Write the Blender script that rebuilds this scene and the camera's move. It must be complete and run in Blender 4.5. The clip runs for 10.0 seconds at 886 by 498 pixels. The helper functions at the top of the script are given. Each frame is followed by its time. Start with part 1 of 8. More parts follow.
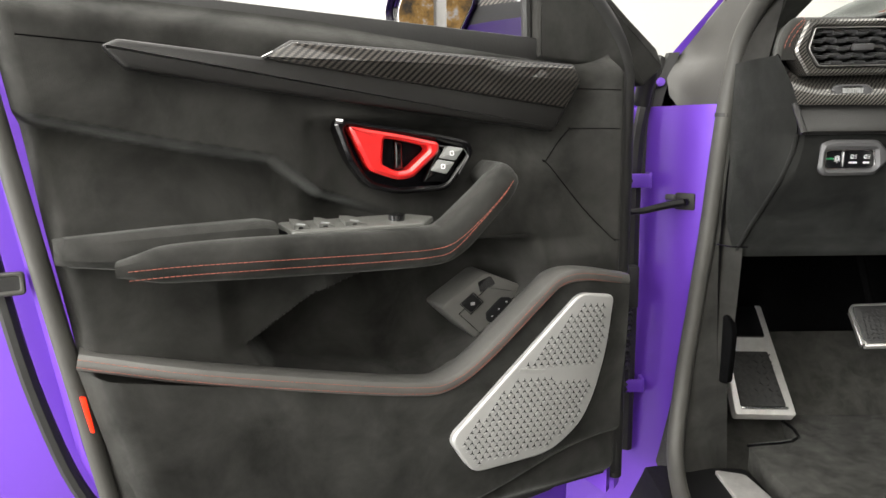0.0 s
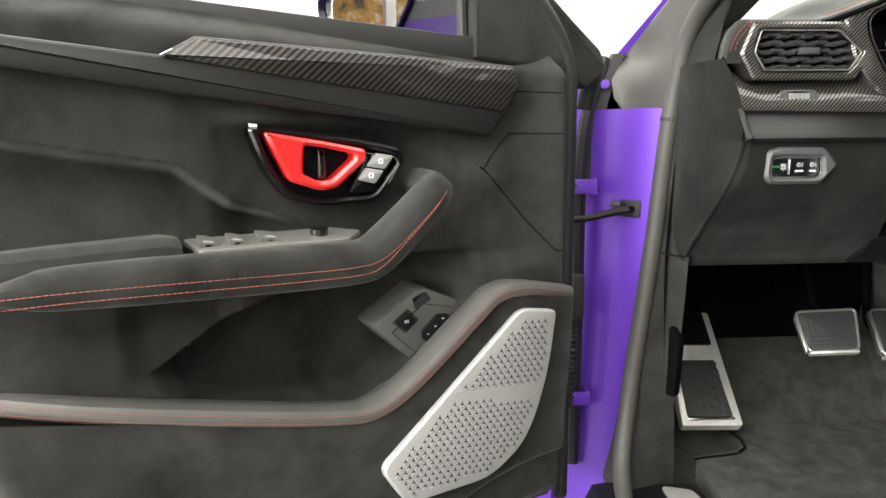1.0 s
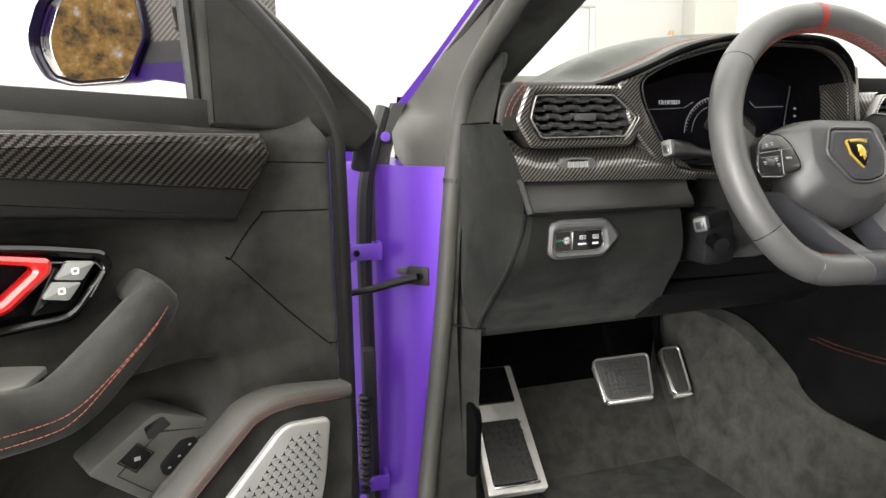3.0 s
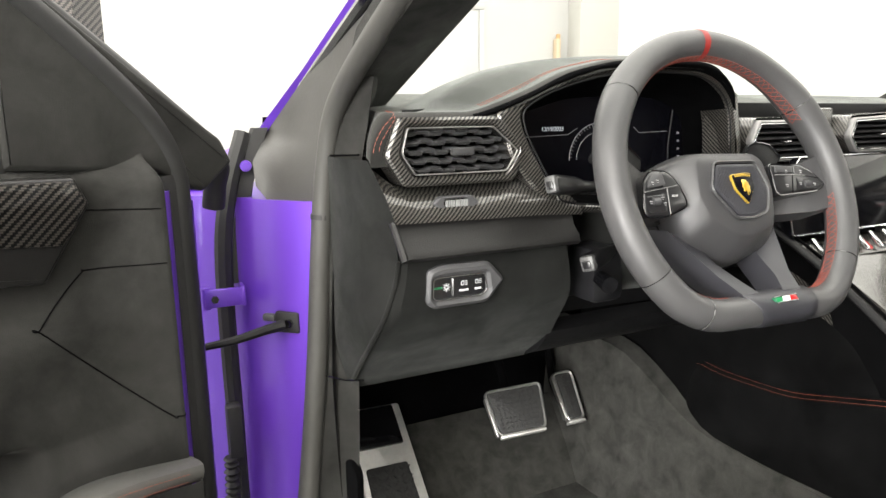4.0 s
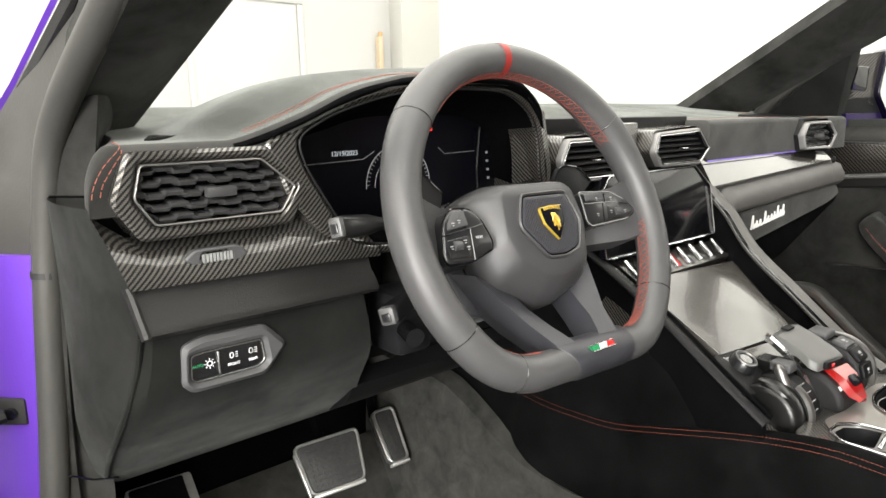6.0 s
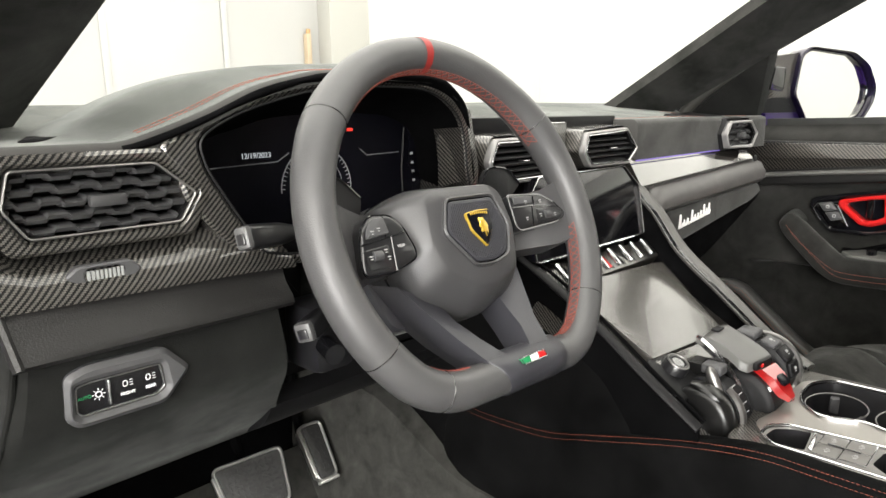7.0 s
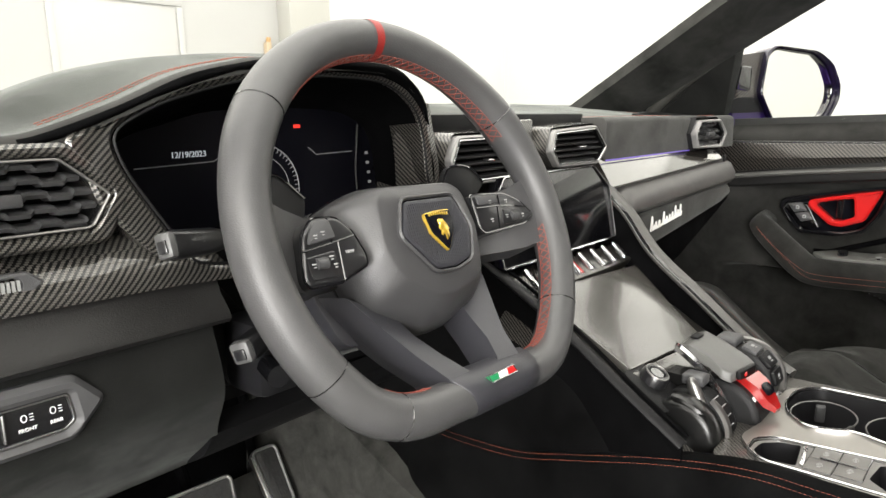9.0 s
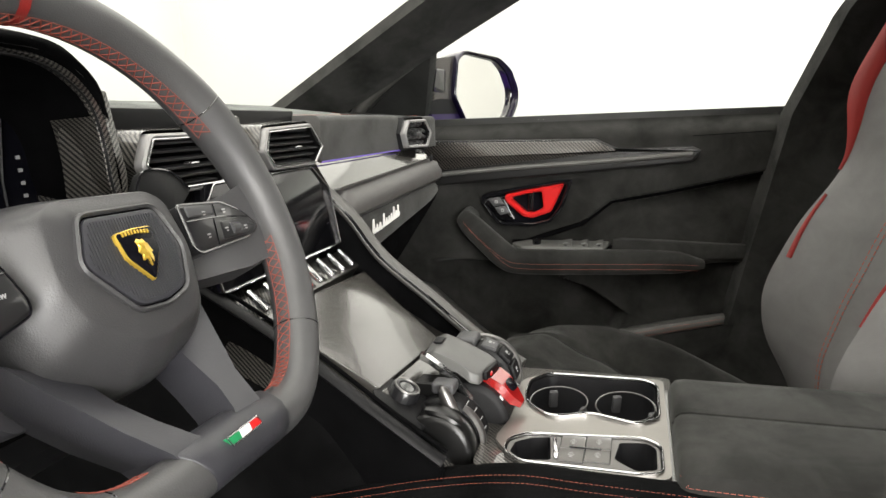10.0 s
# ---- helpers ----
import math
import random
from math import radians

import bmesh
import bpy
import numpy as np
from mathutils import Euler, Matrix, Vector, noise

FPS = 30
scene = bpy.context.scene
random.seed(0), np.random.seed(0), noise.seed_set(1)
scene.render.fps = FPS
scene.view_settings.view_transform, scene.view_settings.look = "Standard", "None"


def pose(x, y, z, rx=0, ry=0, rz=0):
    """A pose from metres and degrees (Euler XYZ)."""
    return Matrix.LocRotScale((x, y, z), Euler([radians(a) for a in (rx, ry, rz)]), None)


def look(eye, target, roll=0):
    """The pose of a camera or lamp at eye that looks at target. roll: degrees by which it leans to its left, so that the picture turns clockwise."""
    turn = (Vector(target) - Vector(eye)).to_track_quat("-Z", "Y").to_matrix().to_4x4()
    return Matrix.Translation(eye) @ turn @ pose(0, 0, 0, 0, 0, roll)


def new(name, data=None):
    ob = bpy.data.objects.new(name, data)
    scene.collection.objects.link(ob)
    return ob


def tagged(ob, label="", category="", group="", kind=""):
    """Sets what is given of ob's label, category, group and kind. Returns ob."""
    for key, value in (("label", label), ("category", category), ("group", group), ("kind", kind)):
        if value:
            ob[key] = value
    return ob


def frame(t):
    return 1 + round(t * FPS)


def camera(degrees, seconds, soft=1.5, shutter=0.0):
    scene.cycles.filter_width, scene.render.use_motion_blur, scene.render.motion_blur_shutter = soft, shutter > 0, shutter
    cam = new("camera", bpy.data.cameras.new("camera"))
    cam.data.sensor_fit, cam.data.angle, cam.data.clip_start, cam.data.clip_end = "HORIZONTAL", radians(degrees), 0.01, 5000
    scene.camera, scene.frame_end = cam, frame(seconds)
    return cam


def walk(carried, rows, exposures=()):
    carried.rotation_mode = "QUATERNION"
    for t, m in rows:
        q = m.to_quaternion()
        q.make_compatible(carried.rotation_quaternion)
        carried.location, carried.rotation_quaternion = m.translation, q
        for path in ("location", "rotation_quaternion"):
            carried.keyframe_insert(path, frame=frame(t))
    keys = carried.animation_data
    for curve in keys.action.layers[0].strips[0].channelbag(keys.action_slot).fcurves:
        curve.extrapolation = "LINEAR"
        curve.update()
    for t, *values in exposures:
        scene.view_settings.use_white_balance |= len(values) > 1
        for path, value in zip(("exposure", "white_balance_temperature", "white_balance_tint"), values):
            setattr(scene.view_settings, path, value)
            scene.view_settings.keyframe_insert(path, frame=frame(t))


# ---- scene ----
cam = camera(66.7, 10.0)
PATH = [
    (0, (-1.192, -0.916, 1.010), (-1.219, 1.053, 0.663), -0.8),
    (0.5, (-1.181, -0.884, 1.012), (-1.128, 1.083, 0.657), -0.6),
    (1, (-1.162, -0.851, 1.021), (-1.057, 1.113, 0.661), -0.5),
    (1.5, (-1.141, -0.817, 1.034), (-0.963, 1.142, 0.671), -0.6),
    (2, (-1.120, -0.789, 1.051), (-0.827, 1.156, 0.690), -0.7),
    (2.5, (-1.090, -0.756, 1.078), (-0.651, 1.161, 0.716), -0.8),
    (4, (-0.993, -0.641, 1.142), (-0.129, 1.122, 0.764), -0.9),
    (4.5, (-0.963, -0.609, 1.156), (0.013, 1.093, 0.769), -0.9),
    (5, (-0.933, -0.586, 1.163), (0.143, 1.054, 0.773), -1.0),
    (5.5, (-0.905, -0.570, 1.168), (0.265, 1.003, 0.774), -1.1),
    (6, (-0.878, -0.556, 1.170), (0.384, 0.944, 0.772), -1.1),
    (7.5, (-0.828, -0.525, 1.169), (0.601, 0.814, 0.764), -1.2),
    (8, (-0.817, -0.522, 1.162), (0.615, 0.816, 0.761), -1.4),
    (8.5, (-0.805, -0.513, 1.157), (0.634, 0.821, 0.767), -1.5),
    (9, (-0.789, -0.495, 1.153), (0.682, 0.806, 0.775), -1.5),
    (9.5, (-0.740, -0.470, 1.147), (0.902, 0.609, 0.775), -1.6),
    (10, (-0.721, -0.424, 1.141), (1.165, 0.120, 0.759), -1.6),
]
walk(cam, [(t, look(eye, target, roll)) for t, eye, target, roll in PATH],
     ((0, 0.30), (0.5, 0.44), (1, 0.54), (2, 0.52), (2.5, 0.42), (4, 0.52), (5, 0.50), (6.5, 0.44), (8, 0.38), (9, 0.34), (10, 0.20)))

# ---------------------------------------------------------------- light
world = bpy.data.worlds.new("world")
scene.world = world
world.use_nodes = True
world.node_tree.nodes["Background"].inputs[0].default_value = (0.9, 0.95, 1.0, 1)
world.node_tree.nodes["Background"].inputs[1].default_value = 0.6
scene.view_settings.exposure = 0.35


def ceiling_lamp(x, y, z, sx, sy, watts):
    data = bpy.data.lights.new("ceiling_lamp", "AREA")
    data.shape, data.size, data.size_y, data.energy = "RECTANGLE", sx, sy, watts
    data.color = (1.0, 0.96, 0.89)
    ob = new("ceiling_lamp", data)
    ob.matrix_world = pose(x, y, z)
    return ob


LAMPS = [(-3.3, -3.6), (-3.3, 1.8), (0.5, -3.6), (0.5, 1.8), (4.3, -3.6), (4.3, 1.8)]
LAMP_X, LAMP_Y = 3.75, 5.35
for lx, ly in LAMPS:
    ceiling_lamp(lx, ly, 3.36, LAMP_X, LAMP_Y, 135 if lx > 2 else 160 if ly > 0 and lx > -1 else (320 if ly < 0 else 240) if lx < -1 else 150)  # brighter over the car's nose

# daylight through the wide window on the open door's side
day = bpy.data.lights.new("window_daylight", "AREA")
day.shape, day.size, day.size_y, day.energy, day.color = "RECTANGLE", 2.5, 2.3, 430, (1.0, 0.985, 0.96)
new("window_daylight", day).matrix_world = look((-5.12, -3.0, 1.45), (0, -2.0, 1.15))

# ---------------------------------------------------------------- materials


def material(name, colour, rough=0.6, metal=0.0, sheen=0.0, coat=0.0, grain=0.0, grain_size=400, mottle=0.0, mottle_size=12, spec=0.5, emit=None, emit_strength=1.0):
    """A principled surface with two scales of variation: mottling of the colour, and a fine bump."""
    m = bpy.data.materials.new(name)
    m.use_nodes = True
    nt = m.node_tree
    b = nt.nodes["Principled BSDF"]
    b.inputs["Base Color"].default_value = (*colour, 1)
    b.inputs["Roughness"].default_value = rough
    b.inputs["Metallic"].default_value = metal
    b.inputs["Specular IOR Level"].default_value = spec
    if sheen:
        b.inputs["Sheen Weight"].default_value = sheen
        b.inputs["Sheen Roughness"].default_value = 0.45
        b.inputs["Sheen Tint"].default_value = (0.8, 0.83, 0.8, 1)
    if coat:
        b.inputs["Coat Weight"].default_value = coat
        b.inputs["Coat Roughness"].default_value = 0.04
    if emit:
        b.inputs["Emission Color"].default_value = (*emit, 1)
        b.inputs["Emission Strength"].default_value = emit_strength
    tc = nt.nodes.new("ShaderNodeTexCoord")
    if mottle:
        n1 = nt.nodes.new("ShaderNodeTexNoise")
        n1.inputs["Scale"].default_value = mottle_size
        n1.inputs["Detail"].default_value = 5
        n1.inputs["Roughness"].default_value = 0.62
        n1.inputs["Distortion"].default_value = 0.35
        nt.links.new(tc.outputs["Object"], n1.inputs["Vector"])
        ramp = nt.nodes.new("ShaderNodeMapRange")
        ramp.inputs["From Min"].default_value, ramp.inputs["From Max"].default_value = 0.3, 0.7
        ramp.inputs["To Min"].default_value, ramp.inputs["To Max"].default_value = 1 - mottle, 1 + mottle
        nt.links.new(n1.outputs["Fac"], ramp.inputs["Value"])
        mix = nt.nodes.new("ShaderNodeVectorMath")
        mix.operation = "SCALE"
        mix.inputs[0].default_value = colour
        nt.links.new(ramp.outputs["Result"], mix.inputs["Scale"])
        nt.links.new(mix.outputs["Vector"], b.inputs["Base Color"])
        rr = nt.nodes.new("ShaderNodeMapRange")
        rr.inputs["From Min"].default_value, rr.inputs["From Max"].default_value = 0.3, 0.7
        rr.inputs["To Min"].default_value, rr.inputs["To Max"].default_value = min(1, rough * (1 + 0.25 * mottle)), rough * (1 - 0.35 * mottle)
        nt.links.new(n1.outputs["Fac"], rr.inputs["Value"])
        nt.links.new(rr.outputs["Result"], b.inputs["Roughness"])
        if sheen:
            sr = nt.nodes.new("ShaderNodeMapRange")
            sr.inputs["From Min"].default_value, sr.inputs["From Max"].default_value = 0.32, 0.68
            sr.inputs["To Min"].default_value, sr.inputs["To Max"].default_value = sheen * (1 - mottle), sheen * (1 + mottle)
            nt.links.new(n1.outputs["Fac"], sr.inputs["Value"])
            nt.links.new(sr.outputs["Result"], b.inputs["Sheen Weight"])
    if grain:
        n2 = nt.nodes.new("ShaderNodeTexNoise")
        n2.inputs["Scale"].default_value = grain_size
        n2.inputs["Detail"].default_value = 3
        nt.links.new(tc.outputs["Object"], n2.inputs["Vector"])
        bump = nt.nodes.new("ShaderNodeBump")
        bump.inputs["Strength"].default_value = grain
        bump.inputs["Distance"].default_value = 0.001
        nt.links.new(n2.outputs["Fac"], bump.inputs["Height"])
        nt.links.new(bump.outputs["Normal"], b.inputs["Normal"])
    return m


def carbon_material(name, cell=0.0026, light=(0.20, 0.19, 0.172), dark=(0.010, 0.010, 0.010), flip=1):
    """Lacquered carbon twill: two by two cells, stepping sideways row by row."""
    m = bpy.data.materials.new(name)
    m.use_nodes = True
    nt = m.node_tree
    b = nt.nodes["Principled BSDF"]
    uv = nt.nodes.new("ShaderNodeUVMap")
    uv.uv_map = "UVMap"
    sep = nt.nodes.new("ShaderNodeSeparateXYZ")
    nt.links.new(uv.outputs["UV"], sep.inputs[0])

    def math_node(op, a, c):
        n = nt.nodes.new("ShaderNodeMath")
        n.operation = op
        for k, v in enumerate((a, c)):
            if v is None:
                continue
            if isinstance(v, (int, float)):
                n.inputs[k].default_value = v
            else:
                nt.links.new(v, n.inputs[k])
        return n.outputs[0]

    fx = math_node("DIVIDE", sep.outputs[0], cell)
    fy = math_node("DIVIDE", sep.outputs[1], cell)
    ix, iy = math_node("FLOOR", fx, None), math_node("FLOOR", fy, None)
    tot = math_node("ADD", ix, math_node("MULTIPLY", iy, flip))
    mod = math_node("FLOORED_MODULO", tot, 4)
    pick = math_node("LESS_THAN", mod, 2)
    cx = math_node("SUBTRACT", math_node("FRACT", fx, None), 0.5)
    cy = math_node("SUBTRACT", math_node("FRACT", fy, None), 0.5)
    edge = nt.nodes.new("ShaderNodeMix")
    edge.data_type = "FLOAT"
    nt.links.new(pick, edge.inputs["Factor"])
    nt.links.new(math_node("ABSOLUTE", cx, None), edge.inputs["A"])
    nt.links.new(math_node("ABSOLUTE", cy, None), edge.inputs["B"])
    col = nt.nodes.new("ShaderNodeMix")
    col.data_type = "RGBA"
    nt.links.new(pick, col.inputs["Factor"])
    col.inputs["A"].default_value, col.inputs["B"].default_value = (*dark, 1), (*light, 1)
    fall = math_node("SUBTRACT", 1.0, math_node("MULTIPLY", edge.outputs["Result"], 1.1))
    sc = nt.nodes.new("ShaderNodeVectorMath")
    sc.operation = "SCALE"
    nt.links.new(col.outputs["Result"], sc.inputs[0])
    nt.links.new(fall, sc.inputs["Scale"])
    nt.links.new(sc.outputs["Vector"], b.inputs["Base Color"])
    # each tow is a low ridge, so the two directions catch the light differently
    ridge_ = nt.nodes.new("ShaderNodeBump")
    ridge_.inputs["Strength"].default_value, ridge_.inputs["Distance"].default_value = 0.5, cell * 0.35
    nt.links.new(fall, ridge_.inputs["Height"])
    nt.links.new(ridge_.outputs["Normal"], b.inputs["Normal"])
    b.inputs["Roughness"].default_value = 0.34
    b.inputs["Metallic"].default_value = 0.6
    b.inputs["Coat Weight"].default_value = 1.0
    b.inputs["Coat Roughness"].default_value = 0.03
    return m


SUEDE = material("suede", (0.0225, 0.0222, 0.0208), 0.95, sheen=0.11, grain=0.35, grain_size=900, mottle=0.48, mottle_size=11, spec=0.05)
# same suede, lightened in colour and sheen for windscreen light on the pad
SUEDE_LIT = material("suede_lit", (0.030, 0.0325, 0.029), 0.95, sheen=0.32, grain=0.35, grain_size=900, mottle=0.30, mottle_size=9, spec=0.05)
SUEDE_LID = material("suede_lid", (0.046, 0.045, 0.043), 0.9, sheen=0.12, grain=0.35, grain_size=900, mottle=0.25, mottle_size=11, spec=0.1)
# darker copy of the suede, dimming by colour panels that catch too much light
SUEDE_DIM = material("suede_dim", (0.0085, 0.0087, 0.0082), 0.9, sheen=0.075, grain=0.35, grain_size=900, mottle=0.40, mottle_size=11, spec=0.08)
# suede darkened to put the shade on the console's side into its colour
SUEDE_SHADE = material("suede_shade", (0.0034, 0.0034, 0.0035), 0.95, sheen=0.012, grain=0.35, grain_size=900, mottle=0.45, mottle_size=14, spec=0.03)
# near-black suede; on the bulkhead it stands in for shade
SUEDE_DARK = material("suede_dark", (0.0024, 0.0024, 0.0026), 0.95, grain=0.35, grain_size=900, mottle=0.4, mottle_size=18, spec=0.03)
LEATHER = material("leather", (0.0085, 0.0082, 0.0080), 0.34, grain=0.30, grain_size=700, mottle=0.10, mottle_size=30)
# the hub's leather lightened, to stand in for window light on the rim
LEATHER_LIT = material("lit_rim_leather", (0.058, 0.0575, 0.0585), 0.40, grain=0.22, grain_size=900, mottle=0.08, mottle_size=25)
SPOKE_GREY = material("spoke_leather", (0.028, 0.028, 0.033), 0.43, grain=0.22, grain_size=900, mottle=0.08, mottle_size=25)
LEATHER_HUB = material("hub_leather", (0.041, 0.0405, 0.042), 0.37, grain=0.22, grain_size=900, mottle=0.08, mottle_size=25)
PLASTIC = material("soft_plastic", (0.0055, 0.0055, 0.006), 0.50, grain=0.25, grain_size=1200, mottle=0.12, mottle_size=20, spec=0.22)
GRIP_GREY = material("grip_grey", (0.085, 0.085, 0.082), 0.42, grain=0.15, grain_size=900, mottle=0.06, mottle_size=30)
PLASTIC_GREY = material("grey_plastic", (0.050, 0.050, 0.052), 0.5, grain=0.2, grain_size=1200, mottle=0.08, mottle_size=20)
PIANO = material("gloss_black", (0.006, 0.006, 0.007), 0.08, coat=1.0, mottle=0.05)
GLOSS_BLACK = material("deep_gloss_black", (0.0035, 0.0035, 0.004), 0.16, coat=0.25, mottle=0.05, spec=0.25)
PIANO_SOFT = material("satin_black", (0.010, 0.010, 0.011), 0.3, coat=0.4, mottle=0.05)
GLOSS_SHELF = material("gloss_dark_trim", (0.030, 0.027, 0.024), 0.18, coat=1.0, metal=0.15, mottle=0.06, mottle_size=15)
PLATE_GREY = material("plate_grey", (0.085, 0.086, 0.080), 0.42, grain=0.15, grain_size=900, mottle=0.06, mottle_size=30)
LEATHER_PALE = material("grey_leather", (0.068, 0.0655, 0.063), 0.45, grain=0.25, grain_size=700, mottle=0.10, mottle_size=30)
RUBBER = material("rubber", (0.012, 0.012, 0.0115), 0.62, grain=0.2, grain_size=300, mottle=0.15, mottle_size=15)
RUBBER_GREY = material("rubber_grey", (0.042, 0.041, 0.037), 0.6, grain=0.15, grain_size=300, mottle=0.15, mottle_size=9)
CARPET = material("carpet", (0.036, 0.0355, 0.0325), 1.0, sheen=0.06, grain=0.9, grain_size=700, mottle=0.4, mottle_size=25, spec=0.1)
PURPLE = material("purple_paint", (0.132, 0.043, 0.45), 0.42, metal=0.15, coat=0.22, mottle=0.03, mottle_size=6)
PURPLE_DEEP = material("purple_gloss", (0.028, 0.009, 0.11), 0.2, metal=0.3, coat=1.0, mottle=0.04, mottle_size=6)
RED = material("red_lacquer", (0.55, 0.012, 0.012), 0.28, coat=0.8, mottle=0.05, mottle_size=20)
RED_THREAD = material("red_thread", (0.27, 0.070, 0.042), 0.7, mottle=0.12, mottle_size=200)
LATTICE_THREAD = material("lattice_thread", (0.23, 0.052, 0.036), 0.7, mottle=0.12, mottle_size=200)
RED_LEATHER = material("red_leather", (0.25, 0.016, 0.013), 0.5, grain=0.3, grain_size=700, mottle=0.1)
CHROME = material("satin_chrome", (0.62, 0.62, 0.63), 0.22, metal=1.0, mottle=0.06, mottle_size=30)
STEEL = material("brushed_steel", (0.72, 0.71, 0.69), 0.45, metal=0.7, mottle=0.10, mottle_size=60)
ALU = material("speaker_aluminium", (0.47, 0.47, 0.46), 0.42, metal=0.6, mottle=0.06, mottle_size=12)
GRIP = material("pedal_rubber", (0.022, 0.022, 0.0215), 0.7, grain=0.6, grain_size=260, mottle=0.35, mottle_size=150)
MARK = material("white_marking", (0.75, 0.75, 0.75), 0.5, mottle=0.03, emit=(0.8, 0.8, 0.8), emit_strength=0.12)
MARK_GREY = material("grey_marking", (0.30, 0.30, 0.30), 0.5, mottle=0.03)
GREEN = material("green_marking", (0.01, 0.20, 0.07), 0.5, mottle=0.05)
GOLD = material("gold_enamel", (0.75, 0.50, 0.07), 0.3, metal=0.7, coat=0.5, mottle=0.08, mottle_size=120)
WALL_PAINT = material("white_wall_paint", (0.70, 0.705, 0.685), 0.8, mottle=0.03, mottle_size=1.5, grain=0.05, grain_size=80)
FLOOR_TILE = material("grey_floor", (0.17, 0.17, 0.165), 0.35, mottle=0.12, mottle_size=2.5, grain=0.05, grain_size=60)
CARBON = carbon_material("carbon_twill", cell=0.0019, light=(0.105, 0.094, 0.084), dark=(0.006, 0.006, 0.006), flip=-1)
CARBON_FINE = carbon_material("carbon_twill_fine", cell=0.0013, light=(0.165, 0.155, 0.140), dark=(0.006, 0.006, 0.006), flip=-1)
SCREEN = material("screen_glass", (0.012, 0.012, 0.013), 0.16, coat=1.0, mottle=0.05, spec=0.6)
BUTTON_GREY = material("button_grey", (0.22, 0.225, 0.22), 0.4, mottle=0.03)
VENT_GREY = material("vent_slat_grey", (0.036, 0.036, 0.037), 0.42, grain=0.15, grain_size=900, mottle=0.06, mottle_size=40)
BOLSTER_LEATHER = material("bolster_leather", (0.078, 0.0765, 0.072), 0.48, grain=0.3, grain_size=700, mottle=0.10, mottle_size=30)
SCRIPT = material("script_silver", (0.78, 0.77, 0.74), 0.38, metal=0.25, mottle=0.04)
DEEP_SCREEN = material("deep_screen_glass", (0.004, 0.004, 0.005), 0.10, mottle=0.05, spec=0.45)
DISPLAY = material("display_black", (0.004, 0.004, 0.006), 0.22, mottle=0.05, spec=0.12)
for m_, ior in ((SCREEN, 1.75), (GLOSS_SHELF, 1.6)):
    m_.node_tree.nodes["Principled BSDF"].inputs["Coat IOR"].default_value = ior
MIRROR = material("mirror_glass", (0.80, 0.79, 0.775), 0.01, metal=1.0)

# ---------------------------------------------------------------- mesh helpers


def part(name, bm, mat, parent=None, label="", smooth=38, doubles=0.0):
    """Links a bmesh, in world coordinates, as one mesh object under a thing or a part."""
    if doubles:
        bmesh.ops.remove_doubles(bm, verts=bm.verts, dist=doubles)
    bmesh.ops.recalc_face_normals(bm, faces=bm.faces)
    lim = math.cos(radians(smooth))
    for f in bm.faces:
        f.smooth = True
    for e in bm.edges:
        if len(e.link_faces) == 2:
            e.smooth = e.link_faces[0].normal.dot(e.link_faces[1].normal) > lim
    uv = bm.loops.layers.uv.new("UVMap")
    for f in bm.faces:
        n = f.normal
        k = max(range(3), key=lambda i: abs(n[i]))
        a, b = ((1, 2), (0, 2), (0, 1))[k]
        for l in f.loops:
            l[uv].uv = (l.vert.co[a], l.vert.co[b])
    me = bpy.data.meshes.new(name)
    bm.to_mesh(me)
    bm.free()
    me.materials.append(mat)
    ob = new(name, me)
    if parent is not None:
        ob.parent = parent
        if parent.type == "EMPTY":
            ob.matrix_parent_inverse = Matrix.Translation(parent.location).inverted()
    if label:
        tagged(ob, label=label)
    return ob


def thing(name, at, label, category, group="", kind=""):
    ob = new(name)
    ob.empty_display_size = 0.05
    ob.location = at
    return tagged(ob, label, category, group, kind)


def rounded(poly, r, seg=4):
    """Rounds the corners of a flat polygon; r may be one radius or one for each corner."""
    out, n = [], len(poly)
    for i in range(n):
        p, a, b = Vector(poly[i]), Vector(poly[i - 1]), Vector(poly[(i + 1) % n])
        rad = r[i] if isinstance(r, (list, tuple)) else r
        da, db = (a - p), (b - p)
        k = min(rad, da.length * 0.45, db.length * 0.45)
        s, e = p + da.normalized() * k, p + db.normalized() * k
        if k < 1e-5:
            out.append(tuple(p))
            continue
        for j in range(seg + 1):
            t = j / seg
            q = s * (1 - t) ** 2 + p * 2 * t * (1 - t) + e * t * t
            out.append(tuple(q))
    return out


def inset(poly, d):
    """A flat polygon shrunk by d (counter-clockwise order); negative grows it."""
    n, out = len(poly), []
    area = sum(poly[i][0] * poly[(i + 1) % n][1] - poly[(i + 1) % n][0] * poly[i][1] for i in range(n))
    s = 1 if area > 0 else -1
    for i in range(n):
        p, a, b = Vector(poly[i]), Vector(poly[i - 1]), Vector(poly[(i + 1) % n])
        e1, e2 = (p - a).normalized(), (b - p).normalized()
        n1, n2 = Vector((-e1.y, e1.x)) * s, Vector((-e2.y, e2.x)) * s
        h = n1 + n2
        h = h / max(0.35, h.length_squared / 2) if h.length > 1e-6 else n1
        out.append(tuple(p + h * d))
    return out


def loft(bm, rings, closed=True, caps=True):
    rows = [[bm.verts.new(p) for p in ring] for ring in rings]
    n = len(rows[0])
    for a, b in zip(rows, rows[1:]):
        for i in range(n if closed else n - 1):
            j = (i + 1) % n
            bm.faces.new((a[i], a[j], b[j], b[i]))
    if caps and closed:
        bm.faces.new(rows[0][::-1])
        bm.faces.new(rows[-1])
    return rows


